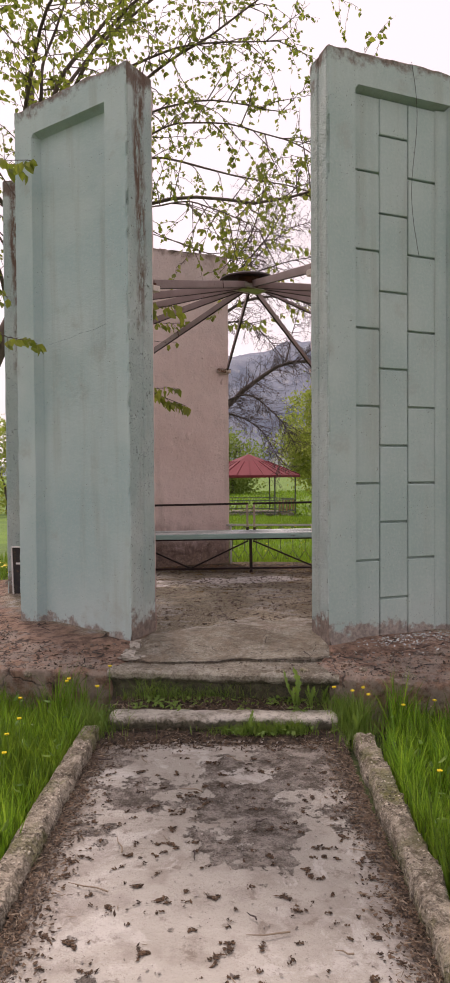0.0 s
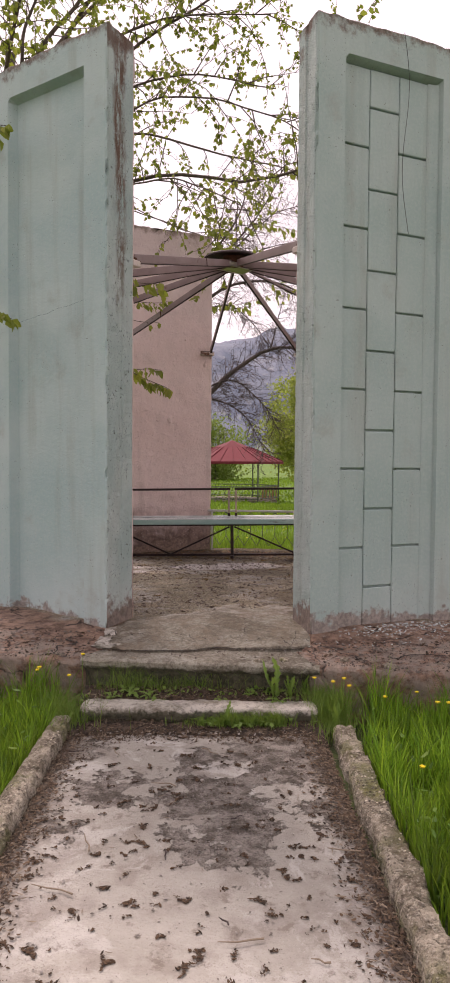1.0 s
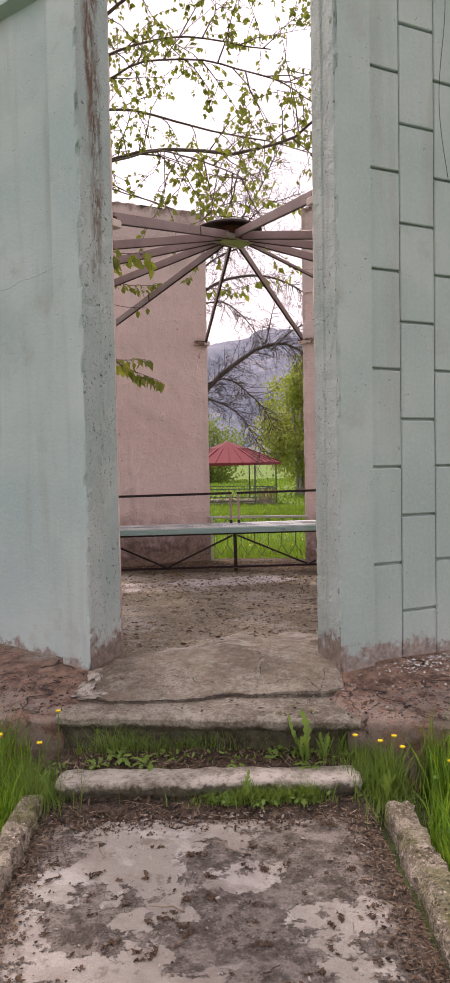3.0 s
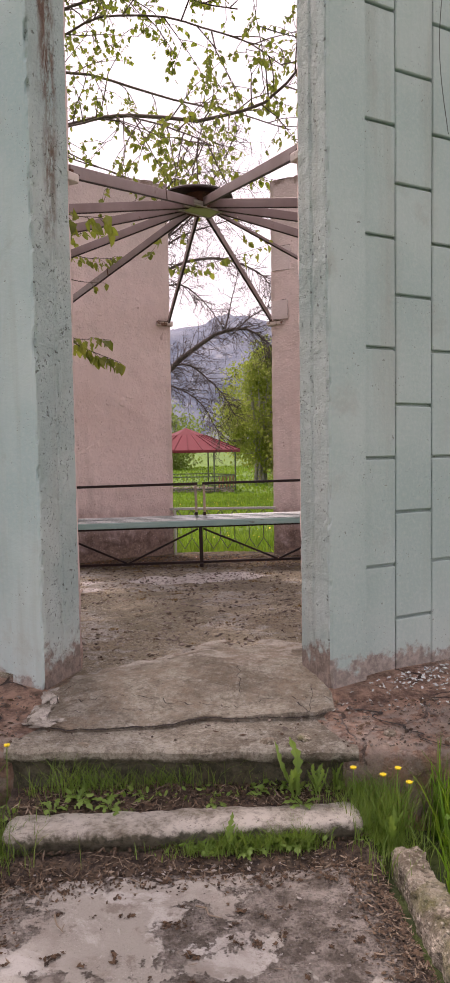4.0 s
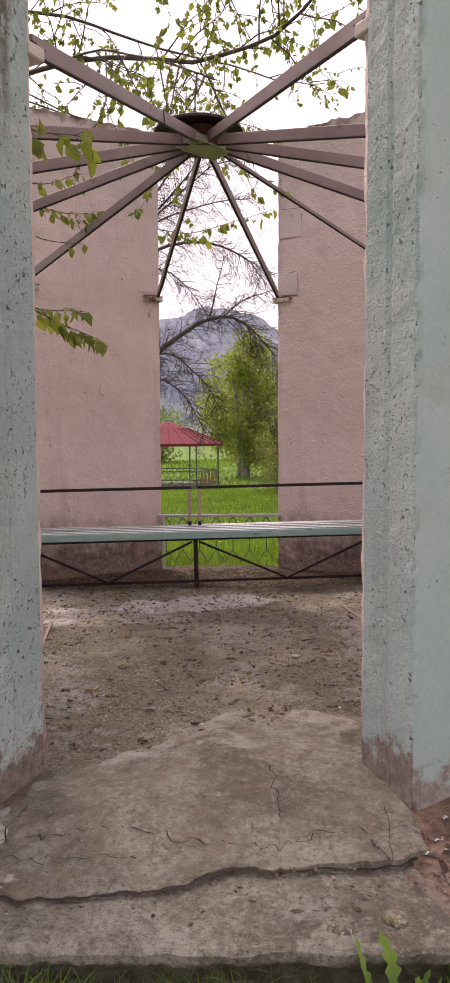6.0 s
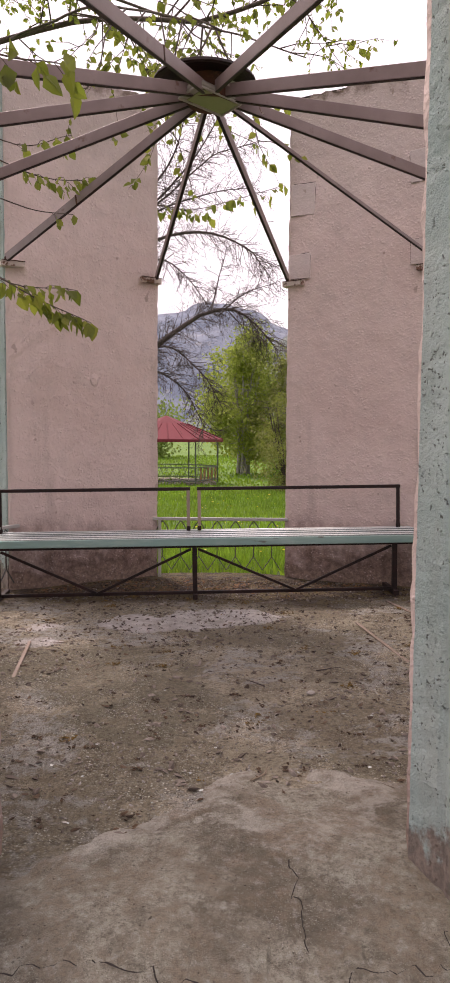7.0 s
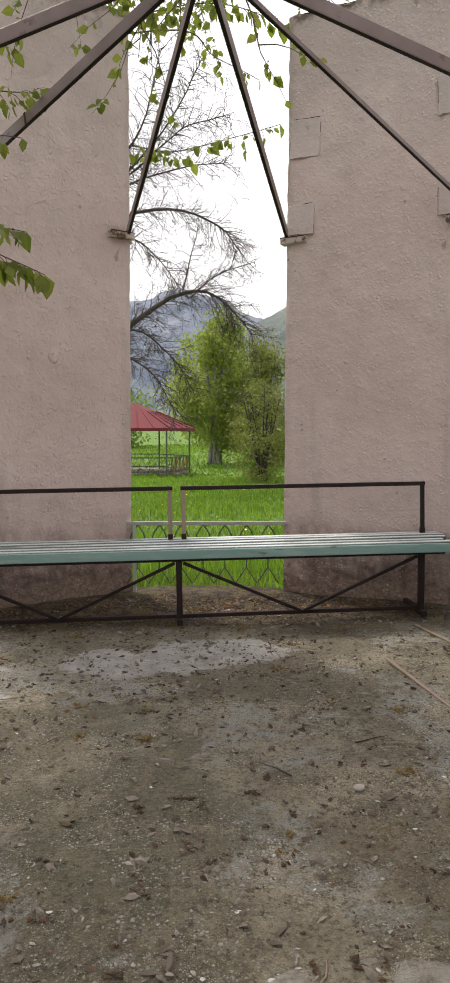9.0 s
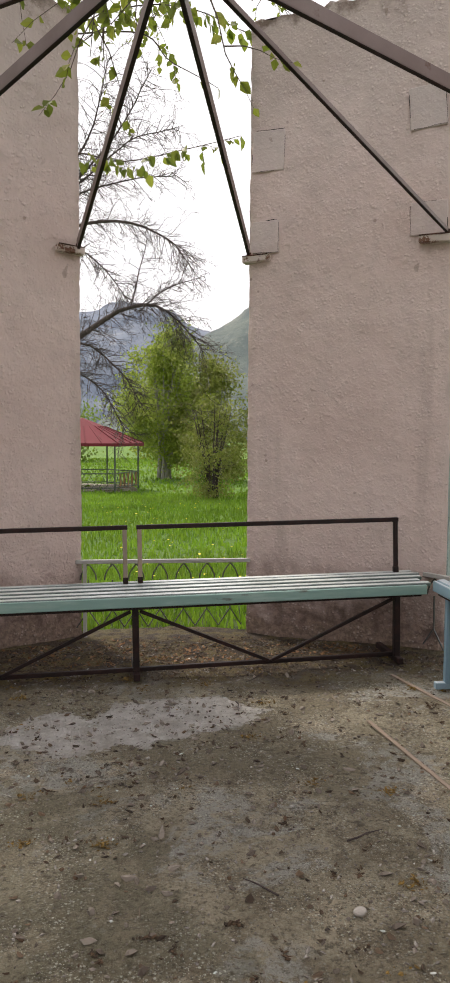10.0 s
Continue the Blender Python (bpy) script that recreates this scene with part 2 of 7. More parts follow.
def floor_concrete():
    n = Nodes("dusty worn concrete")
    big, mid, fine = n.noise(1.1, 8, 0.64, distort=0.3), n.noise(5.5, 8, 0.70), n.noise(46, 8, 0.82)
    col = n.mix(n.ramp(big, 0.42, 0.58), (0.246, 0.214, 0.142), (0.428, 0.381, 0.271))
    col = n.mix(n.math("MULTIPLY", n.ramp(mid, 0.48, 0.58), 0.65), col, (0.170, 0.139, 0.089))
    # grey gravelly spots where the earth is swept off
    bare = n.math("MULTIPLY", n.ramp(n.noise(1.5, 8, 0.68, distort=0.5), 0.51, 0.57), n.ramp(n.noise(14, 7, 0.72), 0.40, 0.54))
    col = n.mix(n.math("MULTIPLY", bare, 0.8), col, n.mix(n.ramp(fine, 0.35, 0.65), (0.264, 0.269, 0.245), (0.716, 0.728, 0.678)))
    tan = n.ramp(n.noise(2.6, 8, 0.68), 0.57, 0.61)
    col = n.mix(n.math("MULTIPLY", tan, 0.5), col, (0.552, 0.478, 0.344))
    mould = n.ramp(n.noise(0.8, 6, 0.6, distort=0.4), 0.50, 0.40)
    col = n.mix(n.math("MULTIPLY", mould, 0.30), col, (0.125, 0.118, 0.068))
    # a darker grey-green patch on the left, with a ragged edge
    dark_left = n.math("MAXIMUM", n.blob(-0.75, -0.55, 0.55, 0.5, 2.2), n.blob(-0.35, -1.25, 0.45, 0.5, 2.2))
    dark_left = n.math("MULTIPLY", dark_left, n.ramp(n.noise(6, 8, 0.7), 0.36, 0.56))
    col = n.mix(n.math("MULTIPLY", dark_left, 0.5), col, (0.135, 0.135, 0.085))
    mend = n.blob(-0.58, 0.63, 0.29, 0.26, 4.0)
    for x, y, r in ((-0.15, 0.76, 0.32), (0.22, 0.84, 0.26), (-1.30, 0.45, 0.13), (-1.20, 0.05, 0.13)):
        mend = n.math("MAXIMUM", mend, n.blob(x, y, r, 0.26, 4.0))
    worn = n.math("MULTIPLY", mend, n.ramp(n.noise(9, 8, 0.7), 0.66, 0.58))
    col = n.mix(n.math("MULTIPLY", n.ramp(fine, 0.48, 0.62), 0.8), col, (0.083, 0.071, 0.047))
    col = n.mix(n.math("MULTIPLY", n.ramp(fine, 0.44, 0.30), 0.5), col, (0.656, 0.662, 0.533))
    col, crumbs = speckle(n, col, 85, (0.062, 0.054, 0.036), (0.718, 0.737, 0.638), 0.75)
    col, sand = speckle(n, col, 210, (0.083, 0.073, 0.051), (0.715, 0.726, 0.612), 0.8)
    clod = n.math("MULTIPLY", n.ramp(n.noise(19, 6, 0.65), 0.58, 0.64), n.ramp(n.noise(2.1, 5, 0.6), 0.40, 0.56))
    col = n.mix(n.math("MULTIPLY", clod, 0.75), col, (0.079, 0.066, 0.044))
    col = n.mix(n.math("MULTIPLY", worn, 0.75), col, n.mix(n.ramp(n.noise(8, 8, 0.70), 0.36, 0.62), (0.515, 0.499, 0.467), (0.776, 0.764, 0.740)))
    # red-brown earth on the outer rim
    away = n.add("ShaderNodeVectorMath", operation="LENGTH")
    n.put(away.inputs[0], n.scaled(1, 1, 0))
    rim = n.math("ADD", away.outputs["Value"], n.math("MULTIPLY", n.math("SUBTRACT", n.noise(2.5, 7, 0.65), 0.5), 0.9))
    col = n.mix(n.math("MULTIPLY", n.ramp(rim, 2.75, 3.05), 0.9), col, n.mix(n.ramp(n.noise(12, 8, 0.75), 0.36, 0.62), (0.105, 0.055, 0.037), (0.385, 0.245, 0.17)))
    plates = n.ramp(n.voronoi(1.5, "DISTANCE_TO_EDGE", at=n.warp(0.35, 3.5)), 0.016, 0.006)
    plates = n.math("MULTIPLY", plates, n.math("MULTIPLY", n.ramp(rim, 2.8, 3.0), n.ramp(n.noise(1.3, 4), 0.42, 0.5)))
    col = n.mix(n.math("MULTIPLY", plates, 0.9), col, (0.035, 0.022, 0.016))
    edge = n.math("MULTIPLY", n.ramp(rim, 3.30, 3.42), n.ramp(n.noise(7, 8, 0.7), 0.44, 0.56))
    col = n.mix(n.math("MULTIPLY", edge, 0.6), col, (0.40, 0.35, 0.29))
    # moss and leaf mould at the rear panels' foot, with bench shade painted in
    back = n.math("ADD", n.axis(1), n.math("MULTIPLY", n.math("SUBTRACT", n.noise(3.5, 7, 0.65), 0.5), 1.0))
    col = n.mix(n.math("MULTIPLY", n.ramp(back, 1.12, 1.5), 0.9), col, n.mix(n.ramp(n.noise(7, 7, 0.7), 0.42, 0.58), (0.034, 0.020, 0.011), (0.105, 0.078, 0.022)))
    h = n.math("ADD", n.math("ADD", n.math("MULTIPLY", mid, 1.3), n.math("MULTIPLY", fine, 1.4)), n.math("MULTIPLY", n.math("ADD", crumbs, sand), 0.6))
    h = n.math("ADD", h, n.math("ADD", n.math("SUBTRACT", n.math("MULTIPLY", worn, 0.4), plates), n.math("MULTIPLY", n.noise(17, 5, 0.6), 1.3)))
    return n.done(n.mix(1.0, col, (1.285, 1.275, 1.30), "MULTIPLY"), 0.93, h, 1.0, 0.030)


def ramp_concrete(name="worn grey cement", paler=0.0, pale_back=0.0, gain=1.17, damp_shade=-0.125):
    n = Nodes(name)
    big, mid, fine = n.noise(1.9, 8, 0.66, distort=0.4), n.noise(8, 8, 0.72), n.noise(55, 8, 0.82)
    col = n.mix(n.ramp(big, 0.40, 0.60), (0.172, 0.151, 0.109), (0.383, 0.36, 0.285))
    col = n.mix(n.math("MULTIPLY", n.ramp(mid, 0.48, 0.64), 0.6), col, (0.123, 0.102, 0.068))
    col = n.mix(n.math("MULTIPLY", n.ramp(n.noise(3.3, 9, 0.74), 0.52, 0.60), 0.5), col, (0.488, 0.483, 0.406))
    col = n.mix(n.math("MULTIPLY", n.ramp(fine, 0.48, 0.64), 0.7), col, (0.0733, 0.06, 0.0416))
    col = n.mix(n.math("MULTIPLY", n.ramp(fine, 0.45, 0.30), 0.5), col, (0.578, 0.571, 0.472))
    col, crumbs = speckle(n, col, 240, (0.0622, 0.0502, 0.0345), (0.622, 0.613, 0.504), 0.6)
    col = n.mix(n.math("MULTIPLY", n.ramp(n.noise(5, 8, 0.68), 0.36, 0.60), paler), col, (0.551, 0.527, 0.465))
    grain = n.noise(27, 8, 0.8)
    col = n.mix(n.math("MULTIPLY", n.ramp(grain, 0.50, 0.62), 0.55), col, (0.111, 0.098, 0.074))
    col = n.mix(n.math("MULTIPLY", n.ramp(grain, 0.46, 0.36), 0.45), col, (0.502, 0.50, 0.46))
    left = n.math("MULTIPLY", n.math("MAXIMUM", n.math("SUBTRACT", 0.2, n.axis(0)), 0.0), 0.85)
    right = n.math("MULTIPLY", n.math("MAXIMUM", n.math("SUBTRACT", n.axis(0), 0.4), 0.0), 0.4)
    crest = n.math("ADD", n.math("ADD", n.axis(1), 1.66), n.math("ADD", n.math("ADD", left, right), n.math("MULTIPLY", n.math("SUBTRACT", n.noise(2.6, 8, 0.68), 0.5), 0.9)))
    col = n.mix(n.math("MULTIPLY", n.math("MULTIPLY", n.ramp(crest, -0.46, -0.34), n.ramp(n.noise(2.2, 8, 0.7, distort=0.6), 0.40, 0.52)), pale_back), col, n.mix(n.ramp(fine, 0.35, 0.62), (0.444, 0.43, 0.37), (0.714, 0.70, 0.63)))
    if pale_back:
        # a worn round mound near the back of the apron
        ring = n.math("MAXIMUM", n.math("SUBTRACT", n.blob(0.33, -2.2, 0.36, 0.30, 7.0), n.blob(0.33, -2.15, 0.22, 0.30, 7.0)), 0.0)
        col = n.mix(n.math("MULTIPLY", n.math("MULTIPLY", ring, n.ramp(n.noise(11, 8, 0.72), 0.38, 0.58)), 0.6), col, (0.56, 0.54, 0.475))
        # earth trodden over it from the floor behind
        earth = n.math("ADD", crest, n.math("MULTIPLY", n.math("SUBTRACT", n.noise(4.5, 9, 0.7), 0.5), 1.1))
        earth = n.math("MAXIMUM", n.math("MULTIPLY", n.ramp(earth, -0.45, 0.0), 0.75), n.math("MULTIPLY", n.ramp(n.noise(3.1, 9, 0.72, distort=0.5), 0.45, 0.58), 0.7))
        col = n.mix(n.math("MULTIPLY", earth, n.ramp(n.noise(26, 7, 0.75), 0.34, 0.56)), col, n.mix(n.ramp(fine, 0.38, 0.62), (0.12, 0.088, 0.056), (0.34, 0.275, 0.195)))
    holes = n.math("MULTIPLY", n.ramp(n.voronoi(40, at=n.warp(0.05)), 0.16, 0.09), n.ramp(n.noise(5, 5), 0.48, 0.58))
    col = n.mix(n.math("MULTIPLY", holes, 0.8), col, (0.0585, 0.0471, 0.0323))
    # damp moss low on the riser; on the step, painted front shade as well
    low = n.math("ADD", n.axis(2), n.math("MULTIPLY", n.math("SUBTRACT", n.noise(11, 8, 0.7), 0.5), 0.16))
    col = n.mix(n.math("MULTIPLY", n.ramp(low, damp_shade, damp_shade - 0.025), 0.85), col, n.mix(n.ramp(n.noise(20, 7, 0.7), 0.38, 0.6), (0.018, 0.022, 0.008), (0.095, 0.088, 0.05)))
    h = n.math("ADD", n.math("ADD", n.math("MULTIPLY", mid, 1.2), n.math("MULTIPLY", fine, 1.2)), n.math("SUBTRACT", n.math("MULTIPLY", crumbs, 0.5), holes))
    return n.done(n.mix(1.0, col, (gain, gain, gain), "MULTIPLY"), 0.92, h, 1.0, 0.018)


def path_screed():
    n = Nodes("pale screed worn through to rough concrete")
    mid, fine = n.noise(5, 7, 0.62), n.noise(55, 5, 0.7)
    pale = n.mix(n.ramp(n.noise(1.3, 6), 0.35, 0.68), (0.31, 0.287, 0.243), (0.425, 0.402, 0.352))
    pale = n.mix(n.math("MULTIPLY", n.ramp(mid, 0.5, 0.68), 0.5), pale, (0.20, 0.165, 0.13))
    pale = n.mix(n.math("MULTIPLY", n.ramp(n.noise(2.4, 8, 0.7, distort=0.5), 0.53, 0.60), 0.6), pale, (0.50, 0.482, 0.44))
    pale = n.mix(n.math("MULTIPLY", n.ramp(n.noise(11, 8, 0.72), 0.56, 0.64), 0.6), pale, (0.15, 0.12, 0.092))
    pale = n.mix(n.math("MULTIPLY", n.ramp(n.noise(90, 4), 0.6, 0.75), 0.5), pale, (0.15, 0.12, 0.095))
    raw = n.mix(n.ramp(n.noise(9, 7, 0.72), 0.40, 0.60), (0.115, 0.094, 0.072), (0.34, 0.30, 0.255))
    raw = n.mix(n.math("MULTIPLY", n.ramp(fine, 0.55, 0.75), 0.6), raw, (0.28, 0.25, 0.225))
    raw, pebbles = speckle(n, raw, 70, (0.05, 0.038, 0.03), (0.34, 0.30, 0.27), 0.8)
    pale, sand = speckle(n, pale, 150, (0.14, 0.11, 0.09), (0.52, 0.50, 0.45), 0.4)
    m = n.blob(0.08, 3.96, 0.27, 0.5, 6.0)
    for x, y, r in ((0.22, 3.66, 0.19), (0.05, 3.52, 0.13), (0.15, 3.34, 0.075), (0.67, 3.72, 0.10), (-0.70, 3.66, 0.10), (-0.50, 4.06, 0.19), (0.62, 4.50, 0.44), (0.40, 4.26, 0.20), (-0.72, 4.55, 0.16), (-0.05, 4.42, 0.13)):
        m = n.math("MAXIMUM", m, n.blob(x, y, r, 0.5, 6.0))
    near = n.math("ADD", n.axis(1), n.math("MULTIPLY", n.math("SUBTRACT", n.noise(4.2, 9, 0.66), 0.5), 2.0))
    m = n.math("MAXIMUM", m, n.ramp(near, 4.72, 4.76))
    island = n.math("MAXIMUM", n.blob(-0.36, 4.60, 0.22, 0.45, 6.0), n.blob(0.14, 4.76, 0.12, 0.35, 6.0))
    m = n.math("MULTIPLY", m, n.math("SUBTRACT", 1.0, island))
    loose = n.math("MULTIPLY", n.ramp(n.noise(2.6, 7, 0.6), 0.66, 0.675), 0.9)
    m = n.math("MAXIMUM", m, loose)
    thin = n.math("MULTIPLY", n.ramp(n.noise(2.2, 8, 0.68), 0.48, 0.66), 0.55)
    pale = n.mix(thin, pale, (0.20, 0.168, 0.14))
    col = n.mix(m, pale, raw)
    # leaf mould and earth gathered along both kerbs
    side = n.math("ABSOLUTE", n.math("ADD", n.axis(0), 0.055))
    side = n.math("ADD", side, n.math("MULTIPLY", n.math("SUBTRACT", n.noise(6, 6, 0.65), 0.5), 0.34))
    earth = n.math("MULTIPLY", n.ramp(side, 0.68, 0.82), 0.85)
    col = n.mix(earth, col, n.mix(fine, (0.055, 0.036, 0.025), (0.15, 0.105, 0.075)))
    h = n.math("SUBTRACT", n.math("ADD", n.math("MULTIPLY", fine, 0.35), n.math("MULTIPLY", mid, 0.6)), n.math("MULTIPLY", m, 0.9))
    h = n.math("ADD", h, n.math("MULTIPLY", n.math("MULTIPLY", n.math("ADD", fine, pebbles), m), 1.0))
    return n.done(n.mix(1.0, col, (1.04, 1.065, 1.085), "MULTIPLY"), 0.9, h, 1.0, 0.026)


def kerb_concrete():
    n = Nodes("weathered mossy kerb concrete")
    mid, fine = n.noise(7, 7, 0.65), n.noise(48, 5, 0.7)
    col = n.mix(n.ramp(mid, 0.38, 0.62), (0.14, 0.118, 0.088), (0.34, 0.30, 0.25))
    col = n.mix(n.math("MULTIPLY", n.ramp(n.noise(19, 7, 0.72), 0.50, 0.62), 0.75), col, (0.055, 0.043, 0.03))
    col = n.mix(n.math("MULTIPLY", n.ramp(fine, 0.5, 0.7), 0.7), col, (0.50, 0.455, 0.40))
    col = n.mix(n.math("MULTIPLY", n.ramp(n.noise(2.6, 6, 0.6), 0.47, 0.60), 0.65), col, n.mix(n.ramp(n.noise(25, 6, 0.7), 0.4, 0.6), (0.05, 0.065, 0.016), (0.14, 0.145, 0.045)))
    col, crumbs = speckle(n, col, 60, (0.04, 0.03, 0.022), (0.50, 0.46, 0.40), 1.0)
    return n.done(n.mix(1.0, col, (1.66, 1.67, 1.58), "MULTIPLY"), 0.95, n.math("ADD", n.math("ADD", mid, fine), n.math("ADD", crumbs, n.noise(24, 6, 0.7))), 1.0, 0.028)


def soil():
    n = Nodes("earth under grass")
    col = n.mix(n.ramp(n.noise(5, 7, 0.7), 0.38, 0.62), (0.028, 0.045, 0.011), (0.065, 0.095, 0.022))
    far = n.mix(n.ramp(n.noise(0.35, 7, 0.65, at=n.scaled(0.5, 1.6, 1)), 0.38, 0.62), (0.06, 0.14, 0.010), (0.12, 0.23, 0.016))
    far = n.mix(n.math("MULTIPLY", n.noise(14, 5), 0.5), far, (0.07, 0.14, 0.02))
    d = n.add("ShaderNodeVectorMath", operation="LENGTH")
    n.put(d.inputs[0], n.geo)
    col = n.mix(n.ramp(d.outputs["Value"], 11, 24), col, far)
    return n.done(col, 0.95, n.noise(18, 6), 0.8, 0.05)


def foliage(name, a, b, c, through_light=0.35, patchy=0.0):
    """Thin leaves that let some light through."""
    n = Nodes(name)
    r = n.island()
    col = n.mix(n.ramp(r, 0.0, 0.6), a, b)
    col = n.mix(n.ramp(r, 0.6, 1.0), col, c)
    if patchy:
        col = n.mix(n.math("MULTIPLY", n.ramp(n.noise(0.6, 6, 0.62, at=n.scaled(0.6, 1.5, 1)), 0.42, 0.60), patchy), col, tuple(v * 0.42 for v in a))
    n.done(col, 0.55)
    tr = n.add("ShaderNodeBsdfTranslucent")
    n.put(tr.inputs[0], n.mix(0.5, col, (0.35, 0.5, 0.06)))
    mixed = n.add("ShaderNodeMixShader")
    mixed.inputs[0].default_value = through_light
    n.tree.links.new(n.bsdf.outputs[0], mixed.inputs[1])
    n.tree.links.new(tr.outputs[0], mixed.inputs[2])
    n.tree.links.new(mixed.outputs[0], n.tree.nodes["Material Output"].inputs[0])
    return n.mat


def litter(name, a, b, rough=0.9):
    n = Nodes(name)
    return n.done(n.mix(n.island(), a, b), rough)


def bark(name, a, b):
    n = Nodes(name)
    g = n.noise(10, 6, 0.7, at=n.scaled(1, 1, 0.25))
    return n.done(n.mix(n.ramp(g, 0.35, 0.65), a, b), 0.9, g, 0.6, 0.02)


def mountain(name, a, b, c):
    n = Nodes(name)
    g = n.noise(0.018, 10, 0.65)
    col = n.mix(n.ramp(g, 0.38, 0.6), a, b)
    col = n.mix(n.ramp(n.noise(0.035, 9, 0.7), 0.52, 0.68), col, c)
    return n.done(col, 1.0, g, 0.6, 8.0)


MINT_LOW = mint_paint("mint paint, flaked at the foot", 0.05, 0.13, (0.28, 0.385, 0.365), (0.36, 0.45, 0.43))
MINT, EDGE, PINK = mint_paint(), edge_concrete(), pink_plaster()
PITTED_EDGE = edge_concrete("pitted painted concrete edge", 0.12)
MEND = pink_plaster("trowelled plaster mend", 0.4, (0.92, 0.965, 0.985))
STEEL, RUST = beam_paint(), rusty("rusted steel")
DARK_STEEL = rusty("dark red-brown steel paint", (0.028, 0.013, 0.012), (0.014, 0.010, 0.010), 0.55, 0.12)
# slat tops carry painted skylight; the sides are kept dark
SLAT = worn_paint("turquoise seat slats, sky-lit tone on top and dark sides", (0.075, 0.105, 0.10), (0.11, 0.145, 0.14), (0.17, 0.16, 0.14), 0.62, (0.12, 1, 1), 0.26, (0.76, 0.83, 0.81))
TEAL = worn_paint("worn turquoise bench paint", (0.15, 0.30, 0.275), (0.42, 0.54, 0.51), (0.13, 0.14, 0.125), 0.565, (0.2, 1, 1), 0.35)
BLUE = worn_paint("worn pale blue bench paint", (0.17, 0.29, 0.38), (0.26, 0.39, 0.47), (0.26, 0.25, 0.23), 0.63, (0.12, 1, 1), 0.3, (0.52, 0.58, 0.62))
POST = worn_paint("brown post paint worn to wood", (0.20, 0.17, 0.145), (0.33, 0.25, 0.19), (0.36, 0.31, 0.26), 0.6, (1, 1, 0.15))
STEP = ramp_concrete("pale worn step concrete", 0.9, 0.0, 1.34, -0.012)
APRON = ramp_concrete("grey cement with a paler back", 0.0, 0.6, 1.09)
FLOOR, CEMENT, SCREED, KERB, SOIL = floor_concrete(), ramp_concrete(), path_screed(), kerb_concrete(), soil()
FENCE = worn_paint("grey fence paint", (0.36, 0.36, 0.35), (0.45, 0.45, 0.43), (0.14, 0.08, 0.05), 0.66)
GRASS = foliage("fresh grass", (0.034, 0.10, 0.006), (0.13, 0.33, 0.012), (0.30, 0.50, 0.035), 0.40, 0.62)
LAWN = foliage("lawn grass", (0.10, 0.225, 0.010), (0.13, 0.29, 0.012), (0.18, 0.345, 0.02), 0.4, 0.60)
MEADOW_LEAF = foliage("broad meadow leaves", (0.05, 0.13, 0.014), (0.09, 0.21, 0.02), (0.16, 0.27, 0.04), 0.3)
WEED = foliage("weed leaves", (0.10, 0.20, 0.03), (0.15, 0.26, 0.05), (0.17, 0.24, 0.05), 0.35)
LEAF = foliage("young tree leaves", (0.085, 0.10, 0.014), (0.16, 0.175, 0.022), (0.27, 0.265, 0.04), 0.46)
CROWN = foliage("poplar leaves", (0.135, 0.175, 0.03), (0.265, 0.315, 0.055), (0.43, 0.46, 0.125), 0.50)
BUDDING = foliage("olive budding leaves", (0.12, 0.14, 0.03), (0.19, 0.19, 0.05), (0.27, 0.25, 0.09), 0.35)
SHRUB = foliage("shrub leaves", (0.10, 0.17, 0.03), (0.16, 0.23, 0.05), (0.20, 0.26, 0.07), 0.35)
BARK = bark("grey-brown bark", (0.05, 0.036, 0.029), (0.115, 0.088, 0.07))
PALE_BARK = bark("pale poplar bark", (0.20, 0.19, 0.17), (0.36, 0.35, 0.32))
TWIG = bark("dark bare twigs", (0.04, 0.03, 0.03), (0.085, 0.062, 0.055))
DRY = litter("dry fallen leaves", (0.020, 0.013, 0.008), (0.14, 0.092, 0.056))
RUSSET = litter("russet dry leaves", (0.16, 0.075, 0.03), (0.34, 0.20, 0.10))
CHIP = litter("fallen paint chips", (0.36, 0.40, 0.38), (0.55, 0.57, 0.54))
CATKIN = litter("brown fallen catkins", (0.026, 0.016, 0.009), (0.11, 0.066, 0.036))
RUBBLE = litter("crumbled concrete", (0.08, 0.062, 0.048), (0.26, 0.225, 0.19))
MOSSY = litter("golden-brown catkins", (0.085, 0.052, 0.012), (0.25, 0.155, 0.035))
GRIT = litter("small stones", (0.17, 0.15, 0.13), (0.40, 0.375, 0.34))
STRAW = litter("dead stalks", (0.16, 0.122, 0.085), (0.31, 0.25, 0.18))
PETAL = litter("yellow petals", (0.72, 0.56, 0.01), (0.82, 0.68, 0.02), 0.5)
CRACK = litter("earth-filled crack", (0.012, 0.009, 0.007), (0.022, 0.016, 0.012))
TIN = worn_paint("faded red roof sheet", (0.125, 0.010, 0.017), (0.175, 0.020, 0.030), (0.10, 0.03, 0.025), 0.66, (0.3, 0.3, 1), 0.85)
GREEN_STEEL = worn_paint("dull green steel paint", (0.06, 0.085, 0.06), (0.09, 0.11, 0.08), (0.09, 0.05, 0.03), 0.66)
